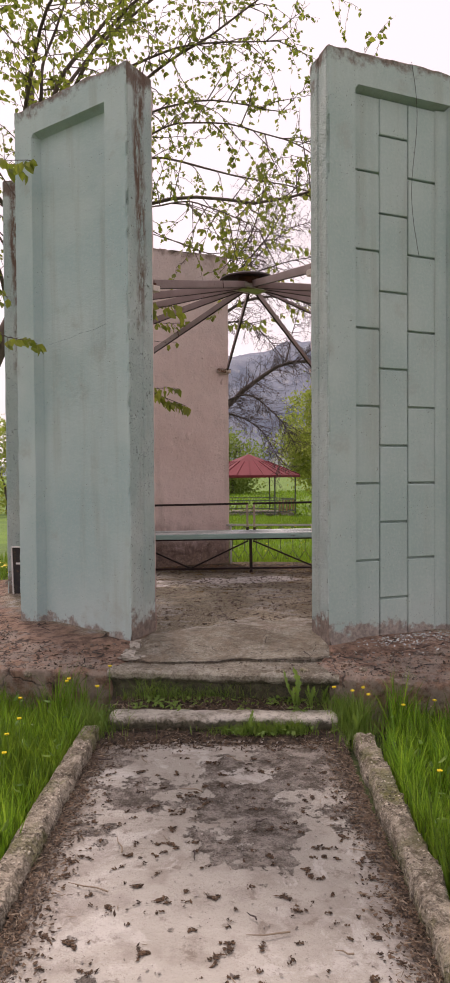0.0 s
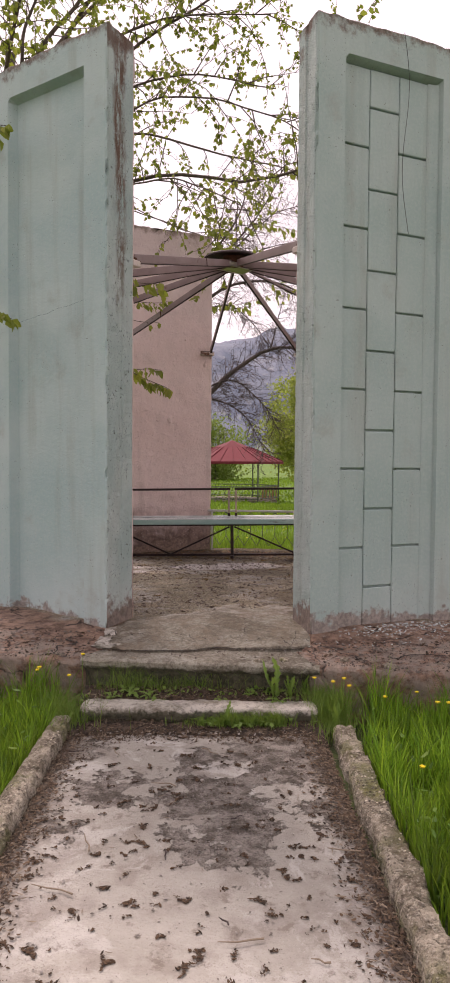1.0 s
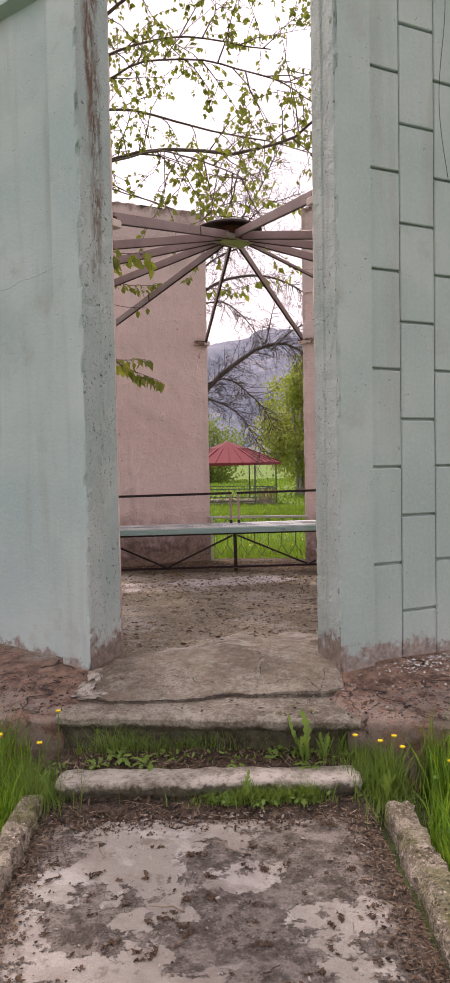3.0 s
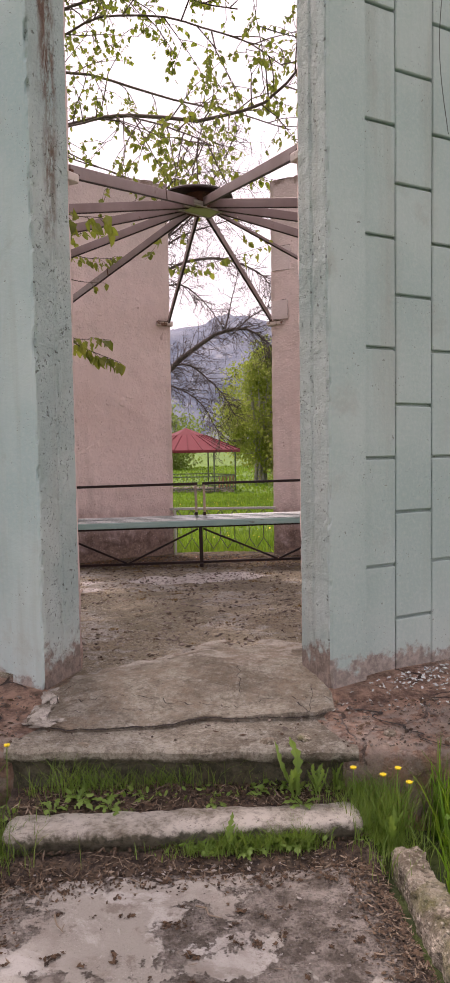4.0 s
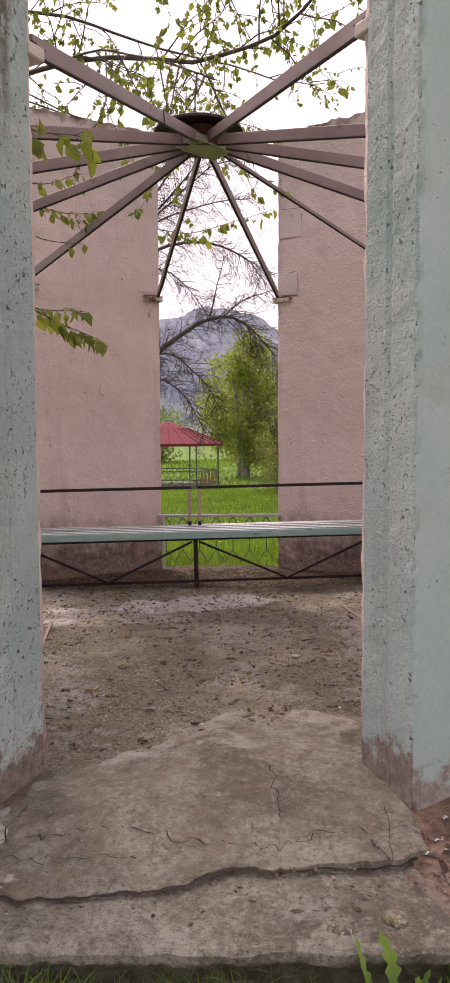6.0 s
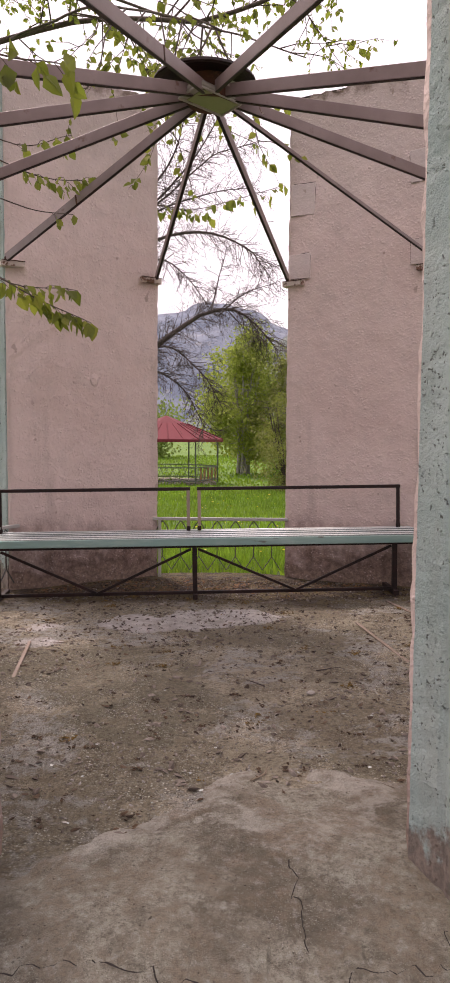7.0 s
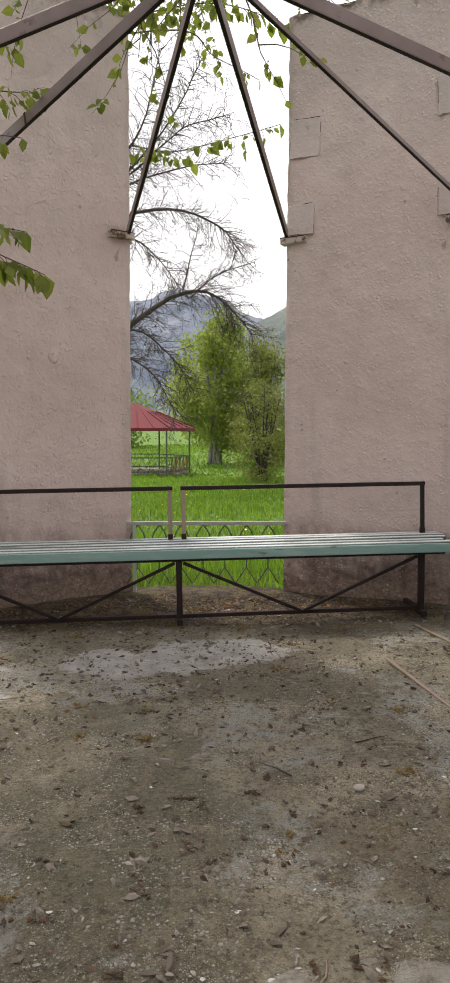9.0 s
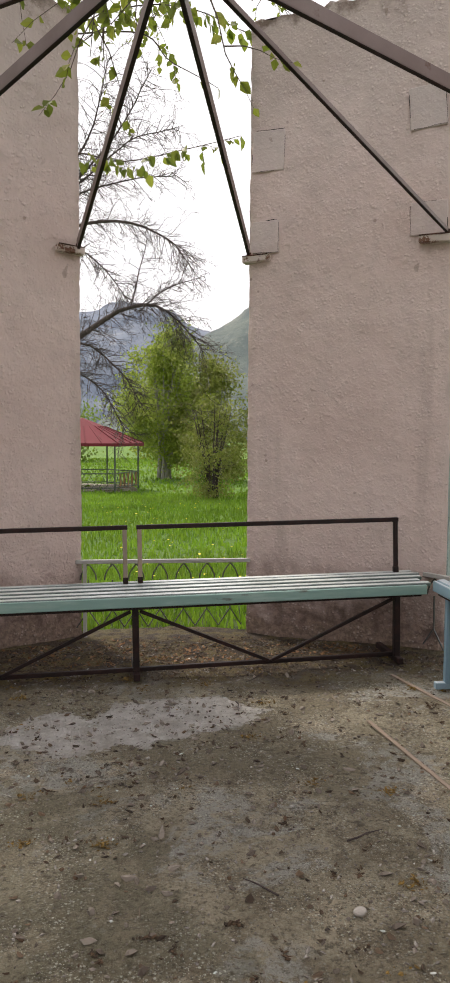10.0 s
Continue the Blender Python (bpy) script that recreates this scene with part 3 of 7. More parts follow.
PLANK = worn_paint("orange-brown boards", (0.30, 0.13, 0.05), (0.36, 0.18, 0.08), (0.22, 0.15, 0.10), 0.62)
STRIP = worn_paint("bare wooden lath", (0.20, 0.145, 0.11), (0.26, 0.20, 0.155), (0.14, 0.105, 0.08), 0.6)
PLATE = worn_paint("pale rust-streaked steel", (0.52, 0.45, 0.41), (0.62, 0.55, 0.51), (0.14, 0.06, 0.03), 0.55)
SIGN = rusty("dark sign board", (0.03, 0.03, 0.035), (0.05, 0.048, 0.045), 0.6)
MORTAR = ramp_concrete("pale broken mortar", 1.0)
CHALK = litter("white sign paint", (0.6, 0.6, 0.58), (0.7, 0.7, 0.68))
WIRE = litter("dark cable", (0.05, 0.05, 0.048), (0.07, 0.07, 0.065))
# distance haze is painted into these two hill colours
FAR_HILL = mountain("mountain woods with blue haze in the colour", (0.125, 0.155, 0.215), (0.19, 0.22, 0.275), (0.265, 0.285, 0.315))
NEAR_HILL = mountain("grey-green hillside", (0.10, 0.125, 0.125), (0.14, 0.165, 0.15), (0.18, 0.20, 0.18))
LAMP_CASE = worn_paint("dusty grey-white lamp housing", (0.30, 0.29, 0.25), (0.36, 0.35, 0.31), (0.16, 0.12, 0.09), 0.6)
# the green reflection of the grass is put into the glass colour
_g = Nodes("lamp glass, reflected green in its colour")
LAMP_GLASS = _g.done(_g.mix(_g.noise(7, 4), (0.20, 0.23, 0.11), (0.31, 0.34, 0.19)), 0.10)


# ---- building helpers ----
def part(name, bm, material, parent=None, label="", smooth=False):
    """Links a bmesh as one mesh object under a thing or a part."""
    me = bpy.data.meshes.new(name)
    if smooth:
        for f in bm.faces:
            f.smooth = True
    bm.to_mesh(me)
    bm.free()
    me.materials.append(material)
    ob = new(name, me)
    ob.parent = parent
    return tagged(ob, label)


def sheet(name, verts, faces, material, parent=None, label="", smooth=False):
    """The same from lists of vertices and faces."""
    me = bpy.data.meshes.new(name)
    me.from_pydata([tuple(v) for v in verts], [], faces)
    me.materials.append(material)
    if smooth:
        me.polygons.foreach_set("use_smooth", [True] * len(me.polygons))
    me.update()
    ob = new(name, me)
    ob.parent = parent
    return tagged(ob, label)


def thing(name, m, label, category, group="", kind=""):
    e = new(name)
    e.empty_display_size = 0.1
    e.matrix_basis = m
    return tagged(e, label, category, group, kind)


def box(bm, sx, sy, sz, m=None, bevel=0.004):
    """A bevelled box, its centre at the origin of m."""
    made = bmesh.ops.create_cube(bm, size=1.0, matrix=(m or Matrix()) @ Matrix.Diagonal((sx, sy, sz, 1)))
    if bevel:
        edges = {e for v in made["verts"] for e in v.link_edges}
        bmesh.ops.bevel(bm, geom=list(edges), offset=bevel, segments=1, affect="EDGES")
    return bm


def bar(a, b, w, h, bevel=0.004, up=(0, 0, 1)):
    """A rectangular bar from a to b, w wide and h deep towards up."""
    a, b = Vector(a), Vector(b)
    d = (b - a).normalized()
    side = d.cross(Vector(up)).normalized()
    top = side.cross(d)
    m = Matrix((side, d, top)).transposed().to_4x4()
    m.translation = (a + b) / 2
    return box(bmesh.new(), w, (b - a).length, h, m, bevel)


def ring_tube(verts, faces, pts, radii, n=6):
    """Appends a tapering tube along pts to verts and faces."""
    start = len(verts)
    for k, p in enumerate(pts):
        d = (pts[min(k + 1, len(pts) - 1)] - pts[max(k - 1, 0)]).normalized()
        s = d.cross(Vector((0.31, 0.17, 0.93)))
        s = s.normalized() if s.length > 1e-4 else Vector((1, 0, 0))
        u = s.cross(d)
        for i in range(n):
            a = 2 * math.pi * i / n
            verts.append(p + (s * math.cos(a) + u * math.sin(a)) * radii[k])
    for k in range(len(pts) - 1):
        for i in range(n):
            j = (i + 1) % n
            q = start + k * n
            faces.append((q + i, q + j, q + n + j, q + n + i))
    faces.append(tuple(start + i for i in range(n))[::-1])
    faces.append(tuple(start + (len(pts) - 1) * n + i for i in range(n)))


def wobble(p, scale, amount):
    return noise.noise(Vector(p) * scale) * amount


# ---- the pavilion's plan: six panels on alternate sides of a twelve-sided ring ----
PAV = pose(0.385, 8.79, 0, 0, 0, -7.1)
INNER, HEIGHT, DEEP = 2.56, 4.72, 0.37
HALF_IN, HALF_OUT = 0.685, 0.732


def around(azimuth):
    """The pose of the panel whose middle stands at that azimuth from the entrance; y points into the ring."""
    return PAV @ pose(0, 0, 0, 0, 0, azimuth) @ pose(0, -INNER, 0)


def spread(a, b, step):
    n = max(1, round((b - a) / step))
    return [a + (b - a) * i / n for i in range(n)]


class Shell:
    """A mesh put together from quads, whose corners are merged and moved by one rule."""

    def __init__(self, rule):
        self.rule, self.index, self.verts, self.faces = rule, {}, [], []

    def v(self, x, y, z):
        key = (round(x, 4), round(y, 4), round(z, 4))
        if key not in self.index:
            self.index[key] = len(self.verts)
            self.verts.append(self.rule(Vector(key)))
        return self.index[key]

    def quad(self, a, b, c, d):
        self.faces.append((self.v(*a), self.v(*b), self.v(*c), self.v(*d)))


RECESS_X, RECESS_LOW, RECESS_TOP, RECESS_DEEP, SPLAY = 0.472, -0.14, 4.43, 0.085, 0.03


def panel_parts(parent, seed, wider=0.0, low=RECESS_LOW, paint=MINT, outer=HALF_OUT, wrap=0, rim=EDGE):
    """The concrete body of a panel, in two parts: the recessed front and the edges, and its plastered inner face."""
    off = Vector((seed * 7.3, seed * 3.1, seed * 5.7))
    widen = lambda x: wider / 2 * (1 - x if wider > 0 else 1 + x)
    xs = [-1.0] + spread(-0.967, -RECESS_X / HALF_OUT, 0.1) + spread(-RECESS_X / HALF_OUT, -(RECESS_X - SPLAY) / HALF_OUT, 1)
    xs += spread(-(RECESS_X - SPLAY) / HALF_OUT, (RECESS_X - SPLAY) / HALF_OUT, 0.11) + [(RECESS_X - SPLAY) / HALF_OUT]
    xs += spread(RECESS_X / HALF_OUT, 0.967, 0.1) + [0.967, 1.0]
    zs = [-0.5] + spread(-0.2, low, 0.06) + [low] + spread(low + SPLAY, RECESS_TOP - SPLAY, 0.035)
    zs += [RECESS_TOP - SPLAY] + spread(RECESS_TOP, HEIGHT, 0.055) + [HEIGHT]
    ys = [-DEEP, -DEEP + 0.02, -0.30, -0.215, -0.20, -0.18, -0.165, -0.10, -0.034]

    def rule(p):
        x, y, z = p
        q = p + off
        chip = min(0.030, max(0.0, noise.noise(q * 4.0) - 0.12) * 0.07 + max(0.0, noise.noise(q * 15.0)) * 0.026)
        half = outer + (HALF_IN - outer) * (y + DEEP) / DEEP
        px, py, pz = x * half - widen(x), y, z
        on_side, on_top, on_front = abs(x) > 0.999, z > HEIGHT - 0.001, y < -DEEP + 0.001
        if on_side and on_front:
            px, py = px - math.copysign(0.008 + chip, x), py + 0.008 + chip * 0.6
        elif on_side:
            px -= math.copysign(max(0.0, wobble(q, 12, 0.008)), x)
            if -0.21 < y < -0.17:
                px -= math.copysign(0.007, x)
        if on_top:
            pz -= 0.010 + abs(wobble(q, 9, 0.030)) + max(0.0, wobble(q, 1.7, 0.02)) + max(0.0, wobble(q, 23, 0.03))
            if on_front or on_side:
                pz -= 0.012 + chip * 0.7
        if on_front and abs(px) < RECESS_X - SPLAY + 0.002 and low + SPLAY - 0.002 < z < RECESS_TOP - SPLAY + 0.002:
            py += RECESS_DEEP
        if on_front:
            py += wobble(q, 3.0, 0.004)
        return Vector((px, py, pz))

    front, edge = Shell(rule), Shell(rule)
    for a, b in zip(xs, xs[1:]):
        for c, d in zip(zs, zs[1:]):
            front.quad((a, -DEEP, c), (b, -DEEP, c), (b, -DEEP, d), (a, -DEEP, d))
    for a, b in zip(ys, ys[1:]):
        for c, d in zip(zs, zs[1:]):
            edge.quad((-1, b, c), (-1, a, c), (-1, a, d), (-1, b, d))
            edge.quad((1, a, c), (1, b, c), (1, b, d), (1, a, d))
        for c, d in zip(xs, xs[1:]):
            edge.quad((c, a, HEIGHT), (d, a, HEIGHT), (d, b, HEIGHT), (c, b, HEIGHT))
    for e in (-1, 1):
        for c, d in zip(zs, zs[1:]):
            edge.quad((e, -0.034, c), (e * 0.95, -0.034, c), (e * 0.95, -0.034, d), (e, -0.034, d))
    sheet("panel_front", front.verts, front.faces, paint, parent)
    sheet("panel_edge", edge.verts, edge.faces, rim, parent, "soiled, chipped and pitted concrete edge")

    def skin(p):
        x, y, z = p
        q = p + off * 1.7
        px = x * (HALF_IN - 0.006 - 0.007 * (y + 0.035) / 0.035) - widen(x)
        py, pz = y, z
        if y > -0.001:
            py += wobble(q, 2.6, 0.010) + wobble(q, 7, 0.012) + wobble(q, 16, 0.010)
        if abs(x) > 0.999 and x * wrap > 0:
            px = x * (outer + (HALF_IN - outer) * (y + DEEP) / DEEP + 0.020) - widen(x) - math.copysign(abs(wobble(q, 5, 0.010)) + max(0.0, wobble(q, 17, 0.006)), x)
        elif abs(x) > 0.999:
            px -= math.copysign(0.004 + abs(wobble(q, 4, 0.005)) + max(0.0, wobble(q, 13, 0.006)), x)
        if z > HEIGHT - 0.001:
            pz -= 0.015 + abs(wobble(q, 5, 0.08))
        return Vector((px, py, pz))

    face = Shell(skin)
    us, ws = spread(-1, 1, 0.055) + [1.0], [-0.5] + spread(-0.1, HEIGHT, 0.045) + [HEIGHT]
    for a, b in zip(us, us[1:]):
        for c, d in zip(ws, ws[1:]):
            face.quad((b, 0, c), (a, 0, c), (a, 0, d), (b, 0, d))
        face.quad((a, -0.035, HEIGHT), (b, -0.035, HEIGHT), (b, 0, HEIGHT), (a, 0, HEIGHT))
    deep_l, deep_r = (-0.35 if wrap < 0 else -0.035), (-0.35 if wrap > 0 else -0.035)
    for c, d in zip(ws, ws[1:]):
        face.quad((-1, 0, c), (-1, deep_l, c), (-1, deep_l, d), (-1, 0, d))
        face.quad((1, deep_r, c), (1, 0, c), (1, 0, d), (1, deep_r, d))
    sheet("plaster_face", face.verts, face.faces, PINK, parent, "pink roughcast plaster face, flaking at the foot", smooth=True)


def patches(parent, places):
    """Square mends in the plaster, trowelled smooth, with an open joint round them."""
    for k, (x, z, w, h, tilt) in enumerate(places):
        m = pose(x, 0.008, z, 0, tilt, 0)
        bm = box(bmesh.new(), w, 0.018, h, m, 0.005)
        for v in bm.verts:
            v.co += Vector((wobble(v.co, 6, 0.008), 0, wobble(v.co + Vector((3, 0, 0)), 6, 0.008)))
        patch = part("plaster_patch", bm, MEND, parent, "smooth grey-pink plaster mend")
        for e, (a, b) in enumerate((((-w / 2, -h / 2), (-w / 2, h / 2)), ((w / 2, -h / 2), (w / 2, h / 2)), ((-w / 2, h / 2), (w / 2, h / 2)), ((-w / 2, -h / 2), (w / 2, -h / 2)))):
            u0, u1 = ((0.0, 0.9), (0.05, 0.45), (0.3, 0.85))[(k + 2 * e) % 3]
            verts = []
            for i in range(15):
                u = u0 + (u1 - u0) * i / 14
                px, pz = a[0] + (b[0] - a[0]) * u, a[1] + (b[1] - a[1]) * u
                r = 0.0008 + 0.0036 * abs(noise.noise(Vector((px * 9, pz * 9, k))))
                jig = wobble((px, pz, k), 11, 0.006)
                for f in (-1, 1):
                    verts.append(m @ Vector((px + (jig + f * r if e < 2 else 0), 0.0125, pz + (jig + f * r if e > 1 else 0))))
            sheet("joint", verts, [(2 * i, 2 * i + 1, 2 * i + 3, 2 * i + 2) for i in range(14)], CRACK, patch, "dark open joint")


def blocks(parent):
    """Mock masonry in the recess: three columns of tall blocks with open joints, and a plain strip beside them."""
    edge = RECESS_X - SPLAY
    for left, right, first in ((-edge - 0.012, -0.206, 0.625), (-0.204, 0.076, 0.303), (0.078, 0.360, 0.625)):
        low, step, width, x = -0.10, 0.632, right - left, (left + right) / 2
        cuts = [low] + [first + step * i for i in range(7) if first + step * i < RECESS_TOP - 0.15] + [RECESS_TOP - SPLAY - 0.002]
        for a, b in zip(cuts, cuts[1:]):
            bm = box(bmesh.new(), width - 0.0015, 0.034, b - a - 0.017, pose(x, -DEEP + RECESS_DEEP - 0.012, (a + b) / 2), 0.006)
            for v in bm.verts:
                v.co.y += 0.0022 * (v.co.x - x) / width * 2 + wobble(v.co, 2.3, 0.003)
            part("block", bm, MINT_LOW, parent)
    rows = [-0.10 + (RECESS_TOP - SPLAY + 0.098) * i / 40 for i in range(41)]
    prof = [(0.351, -0.0285), (0.354, -0.0305), (0.385, -0.030), (0.41, -0.032), (edge, -0.040), (edge + 0.012, -0.054)]
    verts = [(x, -DEEP + RECESS_DEEP + y + wobble((x, 0, z), 2.3, 0.003), z) for z in rows for x, y in prof]
    n = len(prof)
    sheet("margin_strip", verts, [(k * n + i, k * n + i + 1, (k + 1) * n + i + 1, (k + 1) * n + i) for k in range(40) for i in range(n - 1)], MINT_LOW, parent, smooth=True)


def wall_panel(azimuth, label, seed, masonry=False, mends=(), wider=0.0, shift=0.0, inset=0.0, outer=HALF_OUT, wrap=0):
    t = thing("wall_panel", around(azimuth) @ pose(shift, inset, 0), label, "wall panel", "panels of the ring")
    panel_parts(t, seed, wider, RECESS_LOW, MINT_LOW if masonry else MINT, outer, wrap, PITTED_EDGE if masonry else EDGE)
    if masonry:
        blocks(t)
    patches(t, mends)
    return t


# ---- ground, path, platform ----
def rise(x, y):
    """The lie of the land: level by the path, a little lower far off, with soft bumps."""
    r = math.hypot(x - 0.4, y - 8.8)
    z = -0.50 - 0.30 * min(1.0, max(0.0, (y - 14) / 22))
    if r < 7 and y > 7:
        z += 0.36 * min(1.0, (7 - r) / 3) * min(1.0, (y - 7) / 2)
    return z + noise.noise(Vector((x * 0.35, y * 0.35, 0))) * 0.05 + noise.noise(Vector((x * 0.06, y * 0.06, 4))) * 0.25 * min(1, r / 40)


def build_ground():
    line = [-2600, -1200, -500, -200, -90, -50] + [-30 + 2 * i for i in range(12)] + [-6 + 0.4 * i for i in range(31)]
    line += [8 + 2 * i for i in range(16)] + [45, 60, 90, 200, 500, 1200, 2600]
    n = len(line)
    verts = [(x, y + 6, rise(x, y + 6) if abs(x) < 300 and abs(y) < 300 else -0.9) for y in line for x in line]
    faces = [(j * n + i, j * n + i + 1, (j + 1) * n + i + 1, (j + 1) * n + i) for j in range(n - 1) for i in range(n - 1)]
    tagged(sheet("ground", verts, faces, SOIL, smooth=True), "grassy earth ground around the pavilion", "ground", kind="structure")


PATH_Z, PATH_L, PATH_R, PATH_END = -0.435, -0.885, 0.775, 4.96


def build_path():
    xs = [PATH_L + (PATH_R - PATH_L) * i / 30 for i in range(31)]
    ys = [-4 + (PATH_END + 4) * i / 150 for i in range(151)]
    z = lambda x, y: PATH_Z + wobble((x, y, 0), 1.6, 0.010) + wobble((x, y, 3), 7, 0.004) - (0.02 * max(0, abs(x + 0.055) - 0.7) / 0.13)
    verts = [(x, y, z(x, y)) for y in ys for x in xs]
    n = len(xs)
    faces = [(j * n + i, j * n + i + 1, (j + 1) * n + i + 1, (j + 1) * n + i) for j in range(len(ys) - 1) for i in range(n - 1)]
    tagged(sheet("path", verts, faces, SCREED, smooth=True), "pale concrete path with worn dark patches", "path", kind="structure")


def build_kerb(x, width, lean, y0, y1, label):
    """A kerb of rough concrete along the path, with broken edges."""
    t = thing("kerb", pose(0, 0, 0), label, "kerb", "kerbs of the path", "structure")
    y = y0
    while y < y1 - 0.2:
        length = min(1.15, y1 - y)
        rows, prof = 44, [(-0.55, -0.3), (-0.53, -0.055), (-0.47, -0.016), (-0.38, -0.002), (-0.15, 0.004), (0.1, 0.0), (0.33, 0.002), (0.44, -0.012), (0.52, -0.05), (0.54, -0.3)]
        verts, faces = [], []
        for j in range(rows + 1):
            yy = y + 0.002 + (length - 0.004) * j / rows
            for u, w in prof:
                q = Vector((u + x, yy, w))
                rough = noise.noise(q * 3.3) * 0.014 + noise.noise(q * 12) * 0.012 + noise.noise(q * 33) * 0.014
                verts.append((x + lean * (yy - 3.1) + u * width + rough, yy, -0.352 + w + (rough if w > -0.2 else 0) + wobble((x, yy, 0), 0.9, 0.02)))
        m = len(prof)
        faces = [(j * m + i, j * m + i + 1, (j + 1) * m + i + 1, (j + 1) * m + i) for j in range(rows) for i in range(m - 1)]
        faces += [tuple(range(m)), tuple(rows * m + i for i in range(m))[::-1]]
        sheet("kerbstone", verts, [f[::-1] for f in faces], KERB, t)
        y += length


def hex_reach(a):
    """How far the platform reaches from its middle at the angle a: a six-sided slab with a flat side to the front."""
    s = (a + math.pi / 2 + math.pi / 6) % (math.pi / 3) - math.pi / 6
    back = max(0.0, min(1.0, (math.sin(a) - 0.1) / 0.3))
    return (3.57 - 0.72 * back) / math.cos(s * (1 - back))


def deck(x, y):
    """The height of the platform, in its own plan: level inside, falling a little outside the panels."""
    a = math.atan2(y, x)
    r = math.hypot(x, y) / (hex_reach(a) / 3.57)
    out = max(0.0, min(1.0, (r - 2.6) / 0.97)) * (1 if y < 0.5 else 0.2)
    z = -0.10 * out * out * (3 - 2 * out)
    back = max(0.0, min(1.0, (y + 1.0) / 1.8))
    z -= 0.05 * back * max(0.0, min(1.0, (1.9 - x) / 1.2))
    return z + noise.noise(Vector((x, y, 0)) * 1.3) * 0.012 + noise.noise(Vector((x, y, 5)) * 5) * 0.007 + (0.03 * noise.noise(Vector((x, y, 9)) * 2.6) if r > 3.0 and y < 0.5 else 0)


def apron_front(x):
    """The broken front edge of the apron."""
    s = max(0.0, min(1.0, (x + 0.35) / 0.6))
    return -3.36 + 0.155 * s * s * (3 - 2 * s) + wobble((x, 0, 0), 5, 0.03) + wobble((x, 1, 0), 15, 0.022) + wobble((x, 1, 0), 45, 0.010) + 0.08 * max(0.0, abs(x) - 0.66) / 0.14


def build_platform():
    t = thing("platform", PAV, "worn concrete platform under the pavilion, dusty and cracked", "platform", kind="structure")
    turns, rings = 420, 72
    verts, faces = [(0, 0, deck(0, 0))], []
    for k in range(1, rings + 6):
        for i in range(turns):
            a = 2 * math.pi * i / turns
            reach = hex_reach(a) + wobble((math.cos(a) * 3, math.sin(a) * 3, 1), 2.2, 0.05) + wobble((math.cos(a) * 3, math.sin(a) * 3, 2), 9, 0.03)
            if math.sin(a) < 0 and abs(reach * math.cos(a)) < 0.80:
                reach -= 0.13
            if k <= rings:
                r = reach * k / rings
                z = deck(r * math.cos(a), r * math.sin(a))
                if abs(r * math.cos(a)) < 0.74 and r * math.sin(a) < -2.9:
                    z -= 0.035
                if k == rings:
                    z -= 0.018
            else:
                d = k - rings
                r = reach + (0.004, 0.006, 0.0, -0.01, -0.02)[d - 1] + wobble((math.cos(a) * 9, math.sin(a) * 9, d), 1.5, 0.02)
                z = deck(reach * math.cos(a), reach * math.sin(a)) - (0.035, 0.08, 0.14, 0.2, 0.5)[d - 1]
            verts.append((r * math.cos(a), r * math.sin(a), z))
    faces = [(0, 1 + i, 1 + (i + 1) % turns) for i in range(turns)]
    for k in range(rings + 4):
        for i in range(turns):
            a, b = 1 + k * turns + i, 1 + k * turns + (i + 1) % turns
            faces.append((a, a + turns, b + turns, b))
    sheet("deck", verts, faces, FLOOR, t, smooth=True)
    # the cement apron between the two front panels, with a broken front edge
    xs, ys = [-0.80 + 1.6 * i / 120 for i in range(121)], [i / 30 for i in range(31)]
    verts = []
    for v in ys:
        for x in xs:
            front = apron_front(x)
            back = -1.66 + wobble((x, 7, 0), 2.0, 0.12) + wobble((x, 9, 0), 7, 0.05) + wobble((x, 9, 0), 21, 0.025) - 0.85 * max(0.0, 0.2 - x) - 0.4 * max(0.0, x - 0.4)
            y = front + (back - front) * v
            squeeze = 1 - 0.14 * min(1.0, max(0.0, (v - 0.1) / 0.45)) if x < 0 else 1 - 0.12 * min(1.0, max(0.0, (v - 0.1) / 0.3)) + 0.55 * min(1.0, max(0.0, (v - 0.5) / 0.35))
            lift = 0.016 * math.exp(-((math.hypot(x * squeeze - 0.33, y + 2.2) - 0.29) / 0.07) ** 2) * (0.3 + 0.7 * min(1.0, max(0.0, (y + 2.35) / 0.3))) + 0.012 * min(1.0, (1 - v) / 0.7) - 0.034 * max(0.0, (v - 0.70) / 0.3) + (wobble((x, y, 5), 6, 0.016) + wobble((x, y, 5), 17, 0.010)) * max(0.0, (v - 0.55) / 0.45) + 0.018 * math.exp(-((v - 0.45) / 0.22) ** 2) + wobble((x, y, 8), 3.0, 0.008)
            verts.append((x * squeeze, y, deck(x, y) + lift + wobble((x, y, 2), 6, 0.005)))
    n = len(xs)
    faces = [(j * n + i, j * n + i + 1, (j + 1) * n + i + 1, (j + 1) * n + i) for j in range(30) for i in range(n - 1)]
    lip = len(verts)
